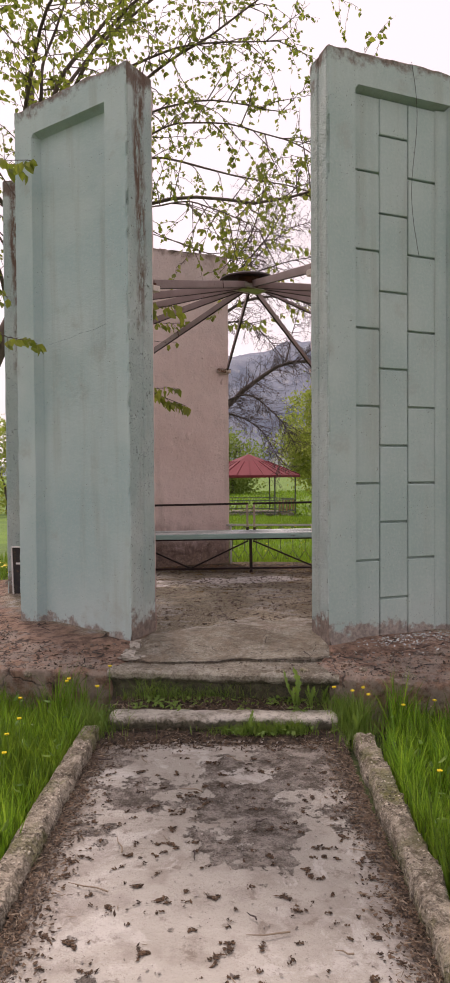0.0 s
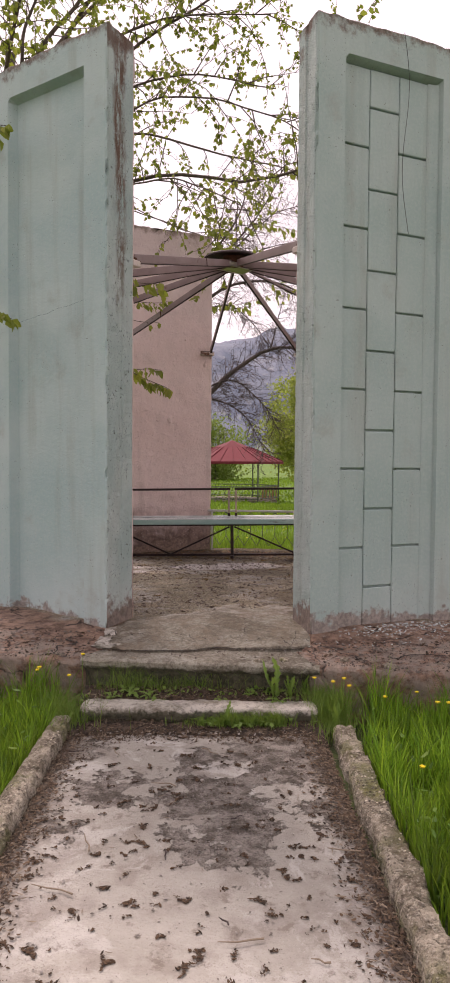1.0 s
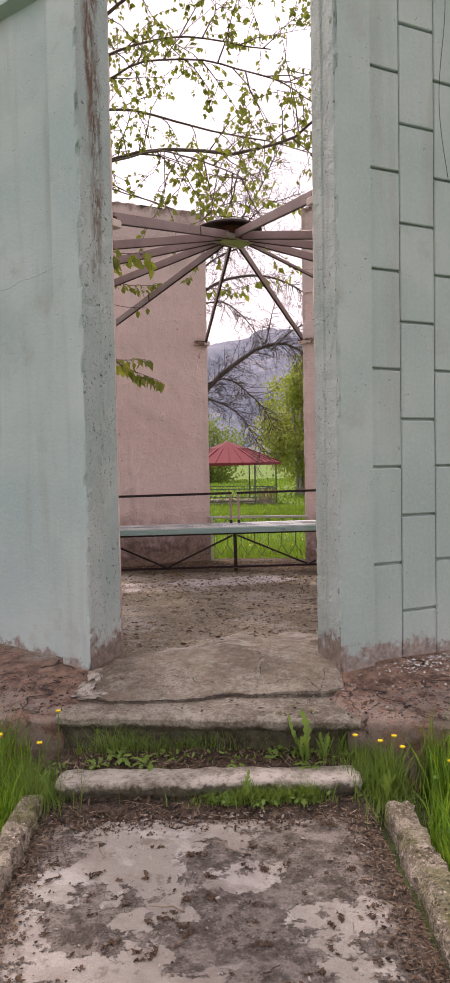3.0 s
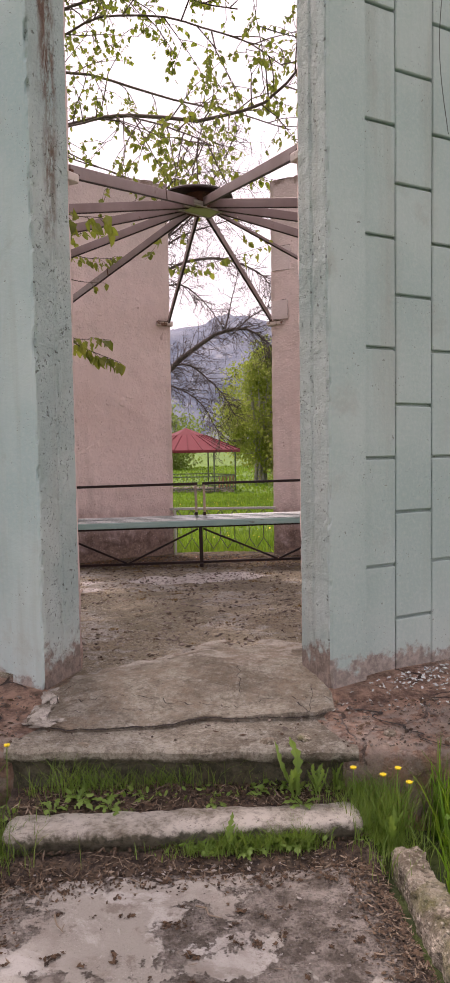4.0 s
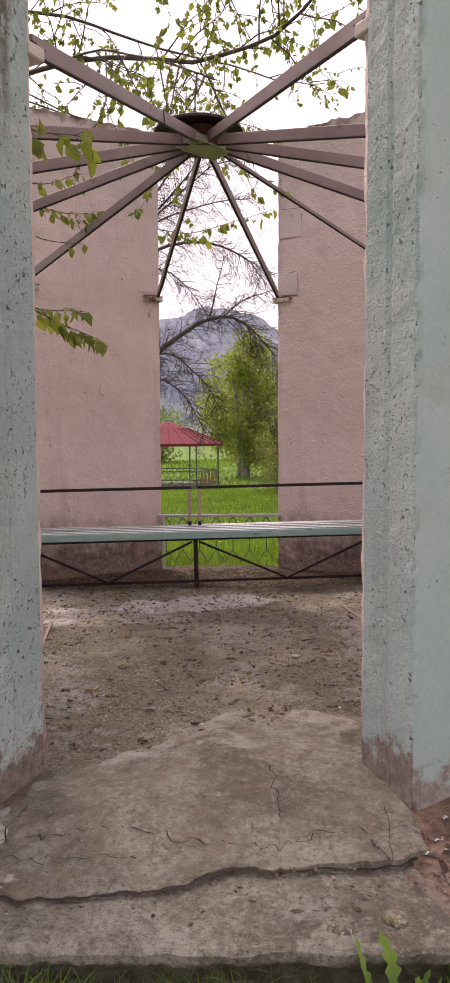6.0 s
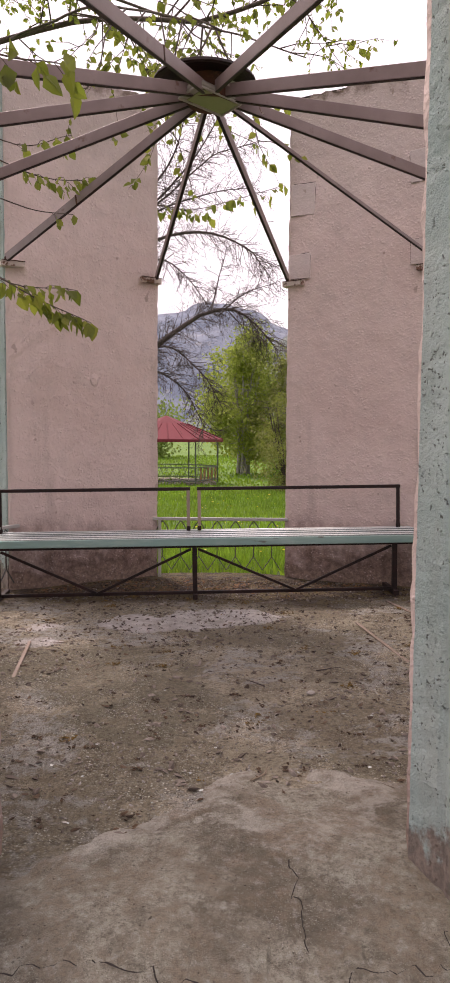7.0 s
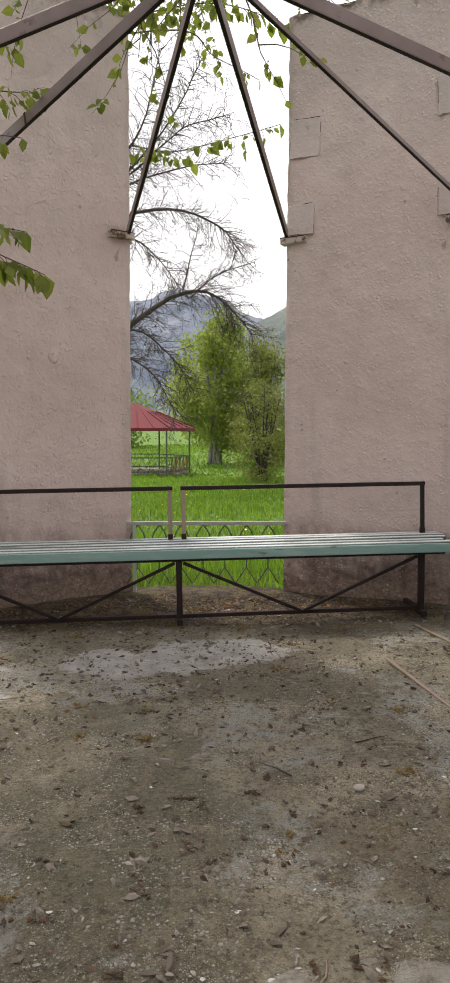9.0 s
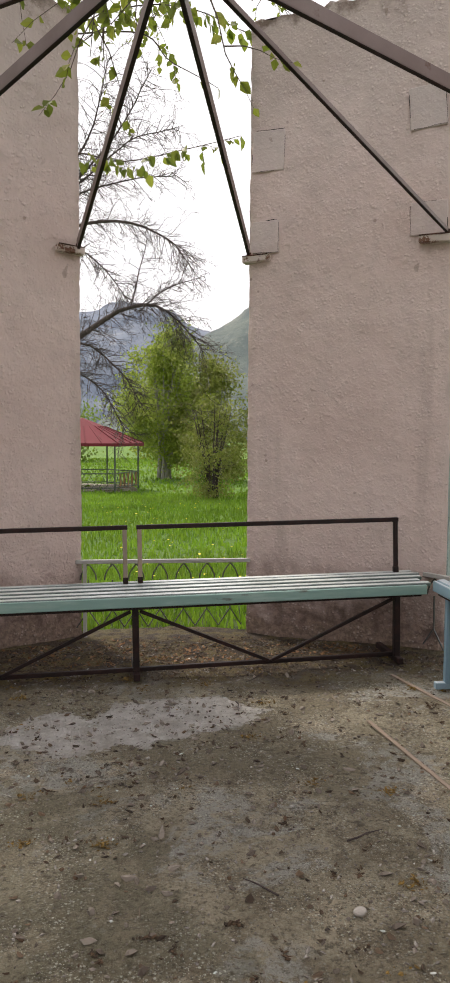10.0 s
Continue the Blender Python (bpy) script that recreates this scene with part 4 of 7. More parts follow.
    verts += [(x, y - 0.004 + wobble((p, 5, 1), 3.0, 0.004), z - 0.05) for p, (x, y, z) in enumerate(verts[:n])]
    faces += [(i, lip + i, lip + i + 1, i + 1) for i in range(n - 1)]
    sheet("apron", verts, faces, APRON, t, "grey cement apron with a cracked front edge", smooth=False)
    # the front step that edges the platform at the entrance
    xs, prof = [-0.82 + 1.68 * i / 60 for i in range(61)], [(-2.95, 0.0), (-3.10, 0.002), (-3.22, 0.0), (-3.32, 0.002), (-3.40, 0.004), (-3.50, 0.0), (-3.572, -0.003), (-3.586, -0.016), (-3.582, -0.045), (-3.566, -0.068), (-3.540, -0.085), (-3.532, -0.13), (-3.53, -0.30)]
    verts = []
    for x in xs:
        for y, z in prof:
            q = Vector((x, y, z))
            r = noise.noise(q * 5) * 0.008 + noise.noise(q * 18) * 0.010
            verts.append((x, y + (r if y < -3.45 else 0), -0.086 + z + (r * 0.7 if y < -3.45 else -0.004)))
    m = len(prof)
    faces = [(i * m + j, (i + 1) * m + j, (i + 1) * m + j + 1, i * m + j + 1) for i in range(60) for j in range(m - 1)]
    faces += [tuple(range(m)), tuple(60 * m + j for j in range(m))[::-1]]
    sheet("front_step", verts, [f[::-1] for f in faces], CEMENT, t, "grey concrete front step with a worn edge", smooth=False)
    # hairline cracks in the apron
    n = 120
    verts = []
    for i in range(n + 1):
        x = -0.79 + 1.58 * i / n
        w = 0.008 + 0.012 * abs(noise.noise(Vector((x * 6, 3, 9)))) + 0.004 * abs(noise.noise(Vector((x * 21, 3, 9))))
        verts += [(x, apron_front(x) + 0.004, -0.071), (x, apron_front(x) - w, -0.072)]
    sheet("crack", verts, [(2 * i, 2 * i + 1, 2 * i + 3, 2 * i + 2) for i in range(n)], CRACK, t)
    for seed, (x0, y0, x1, y1) in enumerate(((-0.62, -3.10, -0.26, -3.05), (-0.26, -3.05, 0.16, -3.15), (0.18, -3.16, 0.40, -3.07), (0.40, -3.07, 0.78, -3.05), (0.30, -3.0, 0.28, -2.62), (0.66, -3.22, 0.70, -2.92), (0.60, -3.10, 0.66, -3.22), (-0.70, -3.18, -0.66, -2.9), (-0.68, -3.22, -0.2, -3.2))):
        verts, faces = [], []
        for i in range(25):
            u = i / 24
            x = x0 + (x1 - x0) * u + wobble((u * 3, seed, 0), 2, 0.03)
            y = y0 + (y1 - y0) * u + wobble((u * 3, seed, 4), 2.5, 0.05) + wobble((u * 9, seed, 4), 2.5, 0.012)
            w = 0.0011 + 0.0030 * abs(noise.noise(Vector((u * 7, seed, 9))))
            z = deck(x, y) + 0.028
            verts += [(x - w, y - w, z), (x + w, y + w, z)]
        faces = [(2 * i, 2 * i + 1, 2 * i + 3, 2 * i + 2) for i in range(24)]
        sheet("crack", verts, faces, CRACK, t)
    return t


def build_step():
    """The low, rounded step between the path and the platform."""
    t = thing("entrance_step", pose(-0.025, 5.0, -0.30, 0, 0, -1.5), "low rounded concrete step with mossy grass at its foot", "step", kind="structure")
    prof = [(-0.045, -0.25), (-0.050, -0.105), (-0.062, -0.080), (-0.082, -0.058), (-0.091, -0.036), (-0.091, -0.018), (-0.084, -0.006), (-0.070, -0.001), (-0.03, 0.002), (0.0, 0.003), (0.08, 0.0), (0.1, -0.03), (0.1, -0.25)]
    verts, rows = [], 60
    for j in range(rows + 1):
        x = -0.78 + 1.56 * j / rows
        end = 1 - 0.25 * (j in (0, rows))
        for y, z in prof:
            q = Vector((x, y, z))
            r = noise.noise(q * 3) * 0.006 + noise.noise(q * 17) * 0.008
            verts.append((x, y * end + r, z + r * 0.7 - 0.01 * (j in (0, rows))))
    m = len(prof)
    faces = [(j * m + i, (j + 1) * m + i, (j + 1) * m + i + 1, j * m + i + 1) for j in range(rows) for i in range(m - 1)]
    faces += [tuple(range(m)), tuple(rows * m + i for i in range(m))[::-1]]
    sheet("step_slab", verts, faces, STEP, t, smooth=True)
    # earth that has gathered on the tread behind it and at its foot
    for y0, y1, z0, z1 in ((0.06, 0.36, -0.03, 0.035), (-0.24, -0.06, -0.134, -0.085)):
        verts, faces = [], []
        for j in range(9):
            for i in range(61):
                x, v = -0.82 + 1.64 * i / 60, j / 8
                y = y0 + (y1 - y0) * v + (wobble((x, 2, 0), 4, 0.10) if v == 0 and y0 < 0 else 0)
                verts.append((x, y, z0 + (z1 - z0) * v + wobble((x, y, 1), 8, 0.014) - (0.03 if j in (0, 8) else 0)))
        faces = [(j * 61 + i, j * 61 + i + 1, (j + 1) * 61 + i + 1, (j + 1) * 61 + i) for j in range(8) for i in range(60)]
        sheet("earth", verts, faces, EARTH, t, "dark earth with leaf mould", smooth=True)


_e = Nodes("dark leaf mould")
EARTH = _e.done(_e.mix(_e.ramp(_e.noise(24, 8, 0.75), 0.38, 0.62), (0.016, 0.011, 0.008), (0.105, 0.078, 0.054)), 0.95, _e.noise(50, 5), 0.8, 0.02)

build_ground()
build_path()
build_kerb(PATH_R + 0.07, 0.13, 0.03, -4.0, 4.75, "rough weathered concrete kerb beside tall grass")
build_kerb(PATH_L - 0.07, 0.13, 0.02, -4.0, 4.95, "rough weathered concrete kerb beside tall grass")
build_platform()
build_step()

plain = wall_panel(-30, "mint-green painted concrete panel with a plain sunk field", 1, shift=0.03)
wall_panel(30, "mint-green painted concrete panel with mock block masonry", 2, masonry=True, shift=-0.04)
wall_panel(90, "mint-green concrete panel, pink plaster inside", 3)
wall_panel(150, "tall concrete panel with patched pink plaster inside", 4, wider=0.17, shift=0.01, outer=0.68, wrap=1,
           mends=((-0.635, 3.845, 0.255, 0.29, 4), (-0.66, 3.08, 0.255, 0.23, 0), (0.548, 3.71, 0.255, 0.30, -2), (0.575, 3.07, 0.23, 0.24, 0)))
stained = wall_panel(-150, "tall concrete panel with stained pink plaster inside", 5, wider=-0.125, shift=-0.03, outer=0.70, wrap=-1)
wall_panel(-90, "mint-green concrete panel with a dark notice board at its foot", 6, inset=0.10)

# a plugged hole in the stained plaster
bm = bmesh.new()
bmesh.ops.create_icosphere(bm, subdivisions=3, radius=1.0)
for v in bm.verts:
    v.co = Vector((-0.03 + v.co.x * 0.042, 0.004 + v.co.y * 0.014, 1.92 + v.co.z * 0.065)) + Vector((wobble(v.co, 2.1, 0.010), 0, wobble(v.co + Vector((4, 0, 0)), 2.1, 0.012)))
part("plaster_plug", bm, PINK, stained, smooth=True)

# settling cracks in the plain field
for seed, (x0, z0, x1, z1) in enumerate(((-0.43, 2.52, 0.43, 2.62),)):
    line = [(x0 + (x1 - x0) * i / 20, z0 + (z1 - z0) * i / 20 + wobble((i * 0.3, seed, 2), 1.0, 0.02)) for i in range(21)]
    verts = [(x, -DEEP + RECESS_DEEP - 0.006, z + s * (0.0006 + 0.0012 * abs(noise.noise(Vector((x * 9, seed, 1)))))) for x, z in line for s in (-1, 1)]
    sheet("crack", verts, [(2 * i, 2 * i + 2, 2 * i + 3, 2 * i + 1) for i in range(20)], CRACK, plain)


# ---- the roof frame: twelve steel beams, a hub and a lamp ----
HUB_Z = 3.62


HUB = PAV @ pose(-0.062, -0.03, 0)  # the hub hangs a little off the middle of the ring
REACH, HIGHER, SLEEVES = {225: 0.10, 135: 0.115, 165: 0.03, 195: 0.03}, {15: 0.10, 345: 0.015}, {105: 0.75, 345: 0.33, 225: 0.55}


def roof_beam(azimuth):
    """A flat beam from the hub to an inner corner of the nearest panel, with the plate that it rests on."""
    panel = 60 * round((azimuth - 30) / 60) + 30
    side = (azimuth - panel) / 15
    frame_m = around(panel)
    t = thing("roof_beam", frame_m, "grey-brown painted steel beam sloping up to the hub", "beam", "beams of the roof frame")
    top = frame_m.inverted() @ HUB @ Vector((0, 0, HUB_Z - 0.03))
    end = Vector((side * (0.673 + REACH.get(azimuth, 0.0)), 0.035, 2.97 + HIGHER.get(azimuth, 0.0)))
    way = (end - top).normalized()
    a = top + way * 0.13
    wide, deep = (0.016, 0.030) if azimuth == 135 else (0.019, 0.074)
    beam = part("beam", bar(a, end, wide, deep, 0.003), STEEL, t)
    up = way.cross(Vector((0, 0, 1))).normalized().cross(way)
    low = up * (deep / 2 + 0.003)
    # thin dark strip along the whole underside of the beam
    part("lower_edge", bar(a - low, end - low, wide + 0.004, 0.005, 0.001), DARK_STEEL, beam, "dark strip along the lower edge")
    if azimuth in SLEEVES:
        p = a.lerp(end, SLEEVES[azimuth])
        part("weld_sleeve", bar(p - way * 0.010, p + way * 0.010, wide + 0.005, deep + 0.005, 0.002), RUST, beam, "rusted weld sleeve")
    x = end.x - side * (0.09 if azimuth == 135 else 0.06)
    z = end.z - (0.065 if azimuth == 165 else 0.045)
    plate = part("seat_plate", box(bmesh.new(), 0.215, 0.09, 0.052, pose(x, 0.02, z, 0, side * 2, 0), 0.006), PLATE, t, "rust-streaked steel seat plate")
    part("plate_lip", bar((x - 0.105, 0.068, z + 0.024), (x + 0.105, 0.068, z + 0.024 - side * 0.003), 0.005, 0.008, 0.001), RUST, plate, "rusted lip")
    part("plate_stub", box(bmesh.new(), 0.028, 0.03, 0.05, pose(end.x, 0.04, z + 0.03), 0.003), RUST, plate)
    return t


for k in range(12):
    roof_beam(15 + 30 * k)

hub = thing("roof_hub", HUB @ pose(0, 0, HUB_Z), "rusty round steel hub where the roof beams meet", "roof hub")
verts, faces = [], []
prof = [(0.0, 0.105), (0.12, 0.10), (0.29, 0.055), (0.328, 0.035), (0.333, 0.018), (0.325, 0.012), (0.28, 0.026), (0.0, 0.04)]
for r, z in prof:
    verts += [Vector((r * math.cos(2 * math.pi * i / 36) - 0.035, r * math.sin(2 * math.pi * i / 36) + 0.02, z)) for i in range(36)]
faces = [(k * 36 + i, k * 36 + (i + 1) % 36, (k + 1) * 36 + (i + 1) % 36, (k + 1) * 36 + i) for k in range(len(prof) - 1) for i in range(36)]
sheet("cap_plate", verts, [f[::-1] for f in faces], DARK_STEEL, hub)
bm = bmesh.new()
bmesh.ops.create_cone(bm, segments=12, radius1=0.15, radius2=0.15, depth=0.16, cap_ends=True, matrix=pose(0, 0, -0.03))
bmesh.ops.bevel(bm, geom=list(bm.edges), offset=0.006, segments=1, affect="EDGES")
part("core", bm, RUST, hub)

lamp = thing("flood_lamp", pose(0.315, 8.72, 3.535, -3, 2, 33), "flat white flood lamp, reflected green painted on its glass, switched off", "lamp")
housing = part("housing", box(bmesh.new(), 0.36, 0.21, 0.045, pose(0, 0, 0), 0.012), LAMP_CASE, lamp)
part("glass", box(bmesh.new(), 0.285, 0.165, 0.008, pose(0.020, 0, -0.025), 0.002), LAMP_GLASS, housing, "lamp glass, reflected green in its colour")
for a, b in (((-0.175, -0.099), (0.175, -0.099)), ((-0.175, 0.099), (0.175, 0.099)), ((-0.175, -0.099), (-0.175, 0.099)), ((0.175, -0.099), (0.175, 0.099))):
    part("rim", bar((a[0], a[1], -0.026), (b[0], b[1], -0.026), 0.012, 0.012, 0.002), LAMP_CASE, housing)
bracket = part("bracket", bar((-0.02, -0.142, 0.045), (0.27, -0.142, 0.045), 0.004, 0.045, 0.001), LAMP_CASE, lamp, "perforated steel bracket")
for x in (0.03, 0.10, 0.19, 0.22):
    part("hole", box(bmesh.new(), 0.018, 0.008, 0.016, pose(x, -0.142, 0.045), 0.003), DARK_STEEL, bracket)
for x in (-0.1, 0.1):
    part("hanger", bar((x, 0.0, 0.02), (x, 0.0, 0.1), 0.02, 0.02, 0.002, up=(0, 1, 0)), STEEL, lamp)
# a twist of pale wire round the ends of two beams
verts, faces = [], []
ring_tube(verts, faces, [Vector((0.012 * math.cos(i * 0.9), 0.03 * math.sin(i * 0.9), -0.075 + 0.012 * i)) for i in range(13)], [0.004] * 13, 5)
tie = sheet("wire_tie", verts, faces, PLATE)
tie.matrix_basis = HUB @ pose(0.33, -0.03, HUB_Z - 0.10)
tagged(tie, "pale wire twisted round two roof beams", "wire")


# ---- benches ----
def bench(m, length, mid, paint, label, top=0.547, backrest=True):
    """A long slatted bench on a welded frame; x runs along it, y = 0 is its front edge. The seat rises a little to the back."""
    t = thing("bench", m, label, "bench", "benches in the pavilion")
    legs = (0.14, mid, length - 0.23)
    rng = random.Random(int(length * 100))
    for k in range(5):
        y, z = 0.034 + 0.076 * k, top - 0.016 + (0.006 * k if backrest else 0.0)
        bm = bar((rng.uniform(-0.02, 0.0), y, z), (length + rng.uniform(-0.03, 0.03), y + rng.uniform(-0.006, 0.006), z + rng.uniform(-0.004, 0.004)), 0.053, 0.028, 0.006, up=(0, -0.08, 1))
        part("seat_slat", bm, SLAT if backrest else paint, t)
    part("front_board", bar((0.0, -0.012, top - 0.040), (length - 0.03, -0.012, top - 0.046), 0.022, 0.066, 0.004), paint, t)
    for y, z in ((0.02, top - 0.078), (0.32, top - 0.045)):
        part("seat_rail", bar((0.03, y, z), (length - 0.06, y, z), 0.04, 0.035, 0.003), DARK_STEEL, t, "dark steel seat rail")
    leg_paint = DARK_STEEL if backrest else paint
    for x in legs:
        for y, z in ((0.03, top - 0.09),) if backrest else ((0.03, top - 0.09), (0.32, top - 0.05)):
            part("leg", bar((x, y, 0.03), (x, y, z), 0.042, 0.042, 0.004, up=(0, 1, 0)), leg_paint, t, "steel leg")
        part("foot_bar", bar((x, -0.05, 0.022), (x, 0.36, 0.022), 0.042, 0.042, 0.004), leg_paint, t, "steel foot bar")
    part("bottom_rail", bar((legs[0], 0.06, 0.045), (legs[2], 0.06, 0.045), 0.028, 0.028, 0.003), DARK_STEEL, t, "dark steel rail near the floor")
    for a, b in zip(legs, legs[1:]):
        c = (a + b) / 2
        part("brace", bar((a + 0.03, 0.03, top - 0.11), (c - 0.01, 0.03, 0.06), 0.022, 0.022, 0.003), DARK_STEEL, t, "dark steel brace")
        part("brace", bar((b - 0.03, 0.03, top - 0.11), (c + 0.01, 0.03, 0.06), 0.022, 0.022, 0.003), DARK_STEEL, t, "dark steel brace")
    for a, b in ((0.10, mid - 0.05), (mid + 0.05, length - 0.115)) if backrest else ():
        rail = part("back_rail", bar((a - 0.02, 0.34, 0.945), (b + 0.02, 0.34, 0.945), 0.03, 0.03, 0.003), DARK_STEEL, t, "dark steel backrest rail")
        for x in (a, b):
            worn = abs(x - mid) < 0.1
            part("back_post", bar((x, 0.34, 0.935), (x, 0.325, 0.58), 0.030, 0.026, 0.003, up=(0, 1, 0)), POST if worn else DARK_STEEL, rail, "post with worn brown paint" if worn else "dark steel post")
            part("post_socket", bar((x, 0.327, 0.605), (x, 0.322, 0.42), 0.036, 0.034, 0.003, up=(0, 1, 0)), DARK_STEEL, rail)
    return t


bench(PAV @ pose(-0.205, 1.45, -0.035, 0, -1.0, 3.2) @ pose(-1.85, 0, 0), 3.86, 1.85, TEAL, "long turquoise slatted bench with an open steel back frame")
bench(PAV @ pose(1.66, 1.14, 0.0, 0, 0, -90), 2.6, 1.3, BLUE, "tall pale blue slatted bench on a steel frame", top=0.65, backrest=False)


# ---- low fences in the openings ----
def fence(azimuth, label):
    t = thing("fence", PAV @ pose(0, 0, 0, 0, 0, azimuth) @ pose(0, -2.56, 0), label, "fence", "low fences between panels")
    rail = part("rail", bar((-0.69, 0, 0.545), (0.69, 0, 0.545), 0.035, 0.03, 0.003), FENCE, t)
    for x in (0.62,) if azimuth == 180 else ():
        part("post", bar((x, 0, -0.1), (x, 0, 0.55), 0.03, 0.03, 0.003, up=(0, 1, 0)), FENCE, t)
    for k in range(7):
        x, w = -0.53 + 0.187 * k, 0.062
        # a pointed arch below the rail, a rod, and the crossing rods of the lower field
        for e in (-1, 1):
            verts, faces = [], []
            ring_tube(verts, faces, [Vector((x + e * w * (1 - u * u), 0, 0.40 + 0.125 * u)) for u in (0, 0.3, 0.6, 0.85, 1.0)], [0.006] * 5, 5)
            sheet("arch", verts, faces, FENCE_ROD, rail)
            part("lattice", bar((x + e * 0.093, 0, 0.02), (x, 0, 0.16), 0.009, 0.009, 0), FENCE_ROD, t)
        part("rod", bar((x, 0, 0.16), (x, 0, 0.40), 0.010, 0.010, 0, up=(0, 1, 0)), FENCE_ROD, t)
    return t


FENCE_ROD = worn_paint("dark grey rods", (0.055, 0.055, 0.055), (0.09, 0.09, 0.085), (0.07, 0.045, 0.03), 0.6)
fence(180, "low grey metal fence with scroll rods across the rear opening")
fence(120, "low grey metal fence across a side opening")
fence(-120, "low grey metal fence across a side opening")
fence(60, "low grey metal fence across a side opening")
fence(-60, "low grey metal fence across a side opening")

# laths let into the floor
for x, y, length, turn in ((1.14, 0.10, 0.98, -81), (1.54, 0.98, 0.70, -75), (-1.21, -0.40, 0.75, 98)):
    lath = part("floor_lath", box(bmesh.new(), length, 0.022, 0.012, None, 0.002), STRIP)
    lath.matrix_basis = PAV @ pose(x, y, deck(x, y) + 0.006, 0, 0, turn)
    tagged(lath, "bare wooden lath lying in the floor", "lath", "laths in the floor")

# notice board at the foot of the left-hand panel
board = thing("notice_board", around(-90) @ pose(0.79, 0.03, 0.22, 4, 0, 90), "dark notice board with white marks, leaning on a panel", "notice board")
face = part("board", box(bmesh.new(), 0.40, 0.02, 0.62, None, 0.004), SIGN, board)
for a, b in (((-0.2, 0.31), (0.2, 0.31)), ((-0.2, -0.31), (0.2, -0.31)), ((-0.2, -0.31), (-0.2, 0.31)), ((0.2, -0.31), (0.2, 0.31))):
    part("frame_bar", bar((a[0], -0.014, a[1]), (b[0], -0.014, b[1]), 0.016, 0.02, 0.003, up=(0, 1, 0)), CHALK, board, "white frame")
for i in range(4):
    part("mark", box(bmesh.new(), 0.05 + 0.02 * (i % 2), 0.004, 0.022, pose(-0.13 + 0.08 * i, -0.012, 0.12 - 0.11 * (i % 3)), 0.001), CHALK, face)

# a cable that hangs down the panel with the blocks
verts, faces = [], []
pts = [Vector((0.06 + 0.04 * math.sin(i * 0.35) + 0.003 * i, -DEEP - 0.014, 4.70 - 0.082 * i)) for i in range(20)]
ring_tube(verts, faces, pts, [0.0022] * 20, 5)
cable = sheet("hanging_cable", verts, faces, WIRE)
cable.matrix_basis = around(30) @ pose(-0.04, 0, 0)
tagged(cable, "thin dark cable hanging down the panel front", "cable")


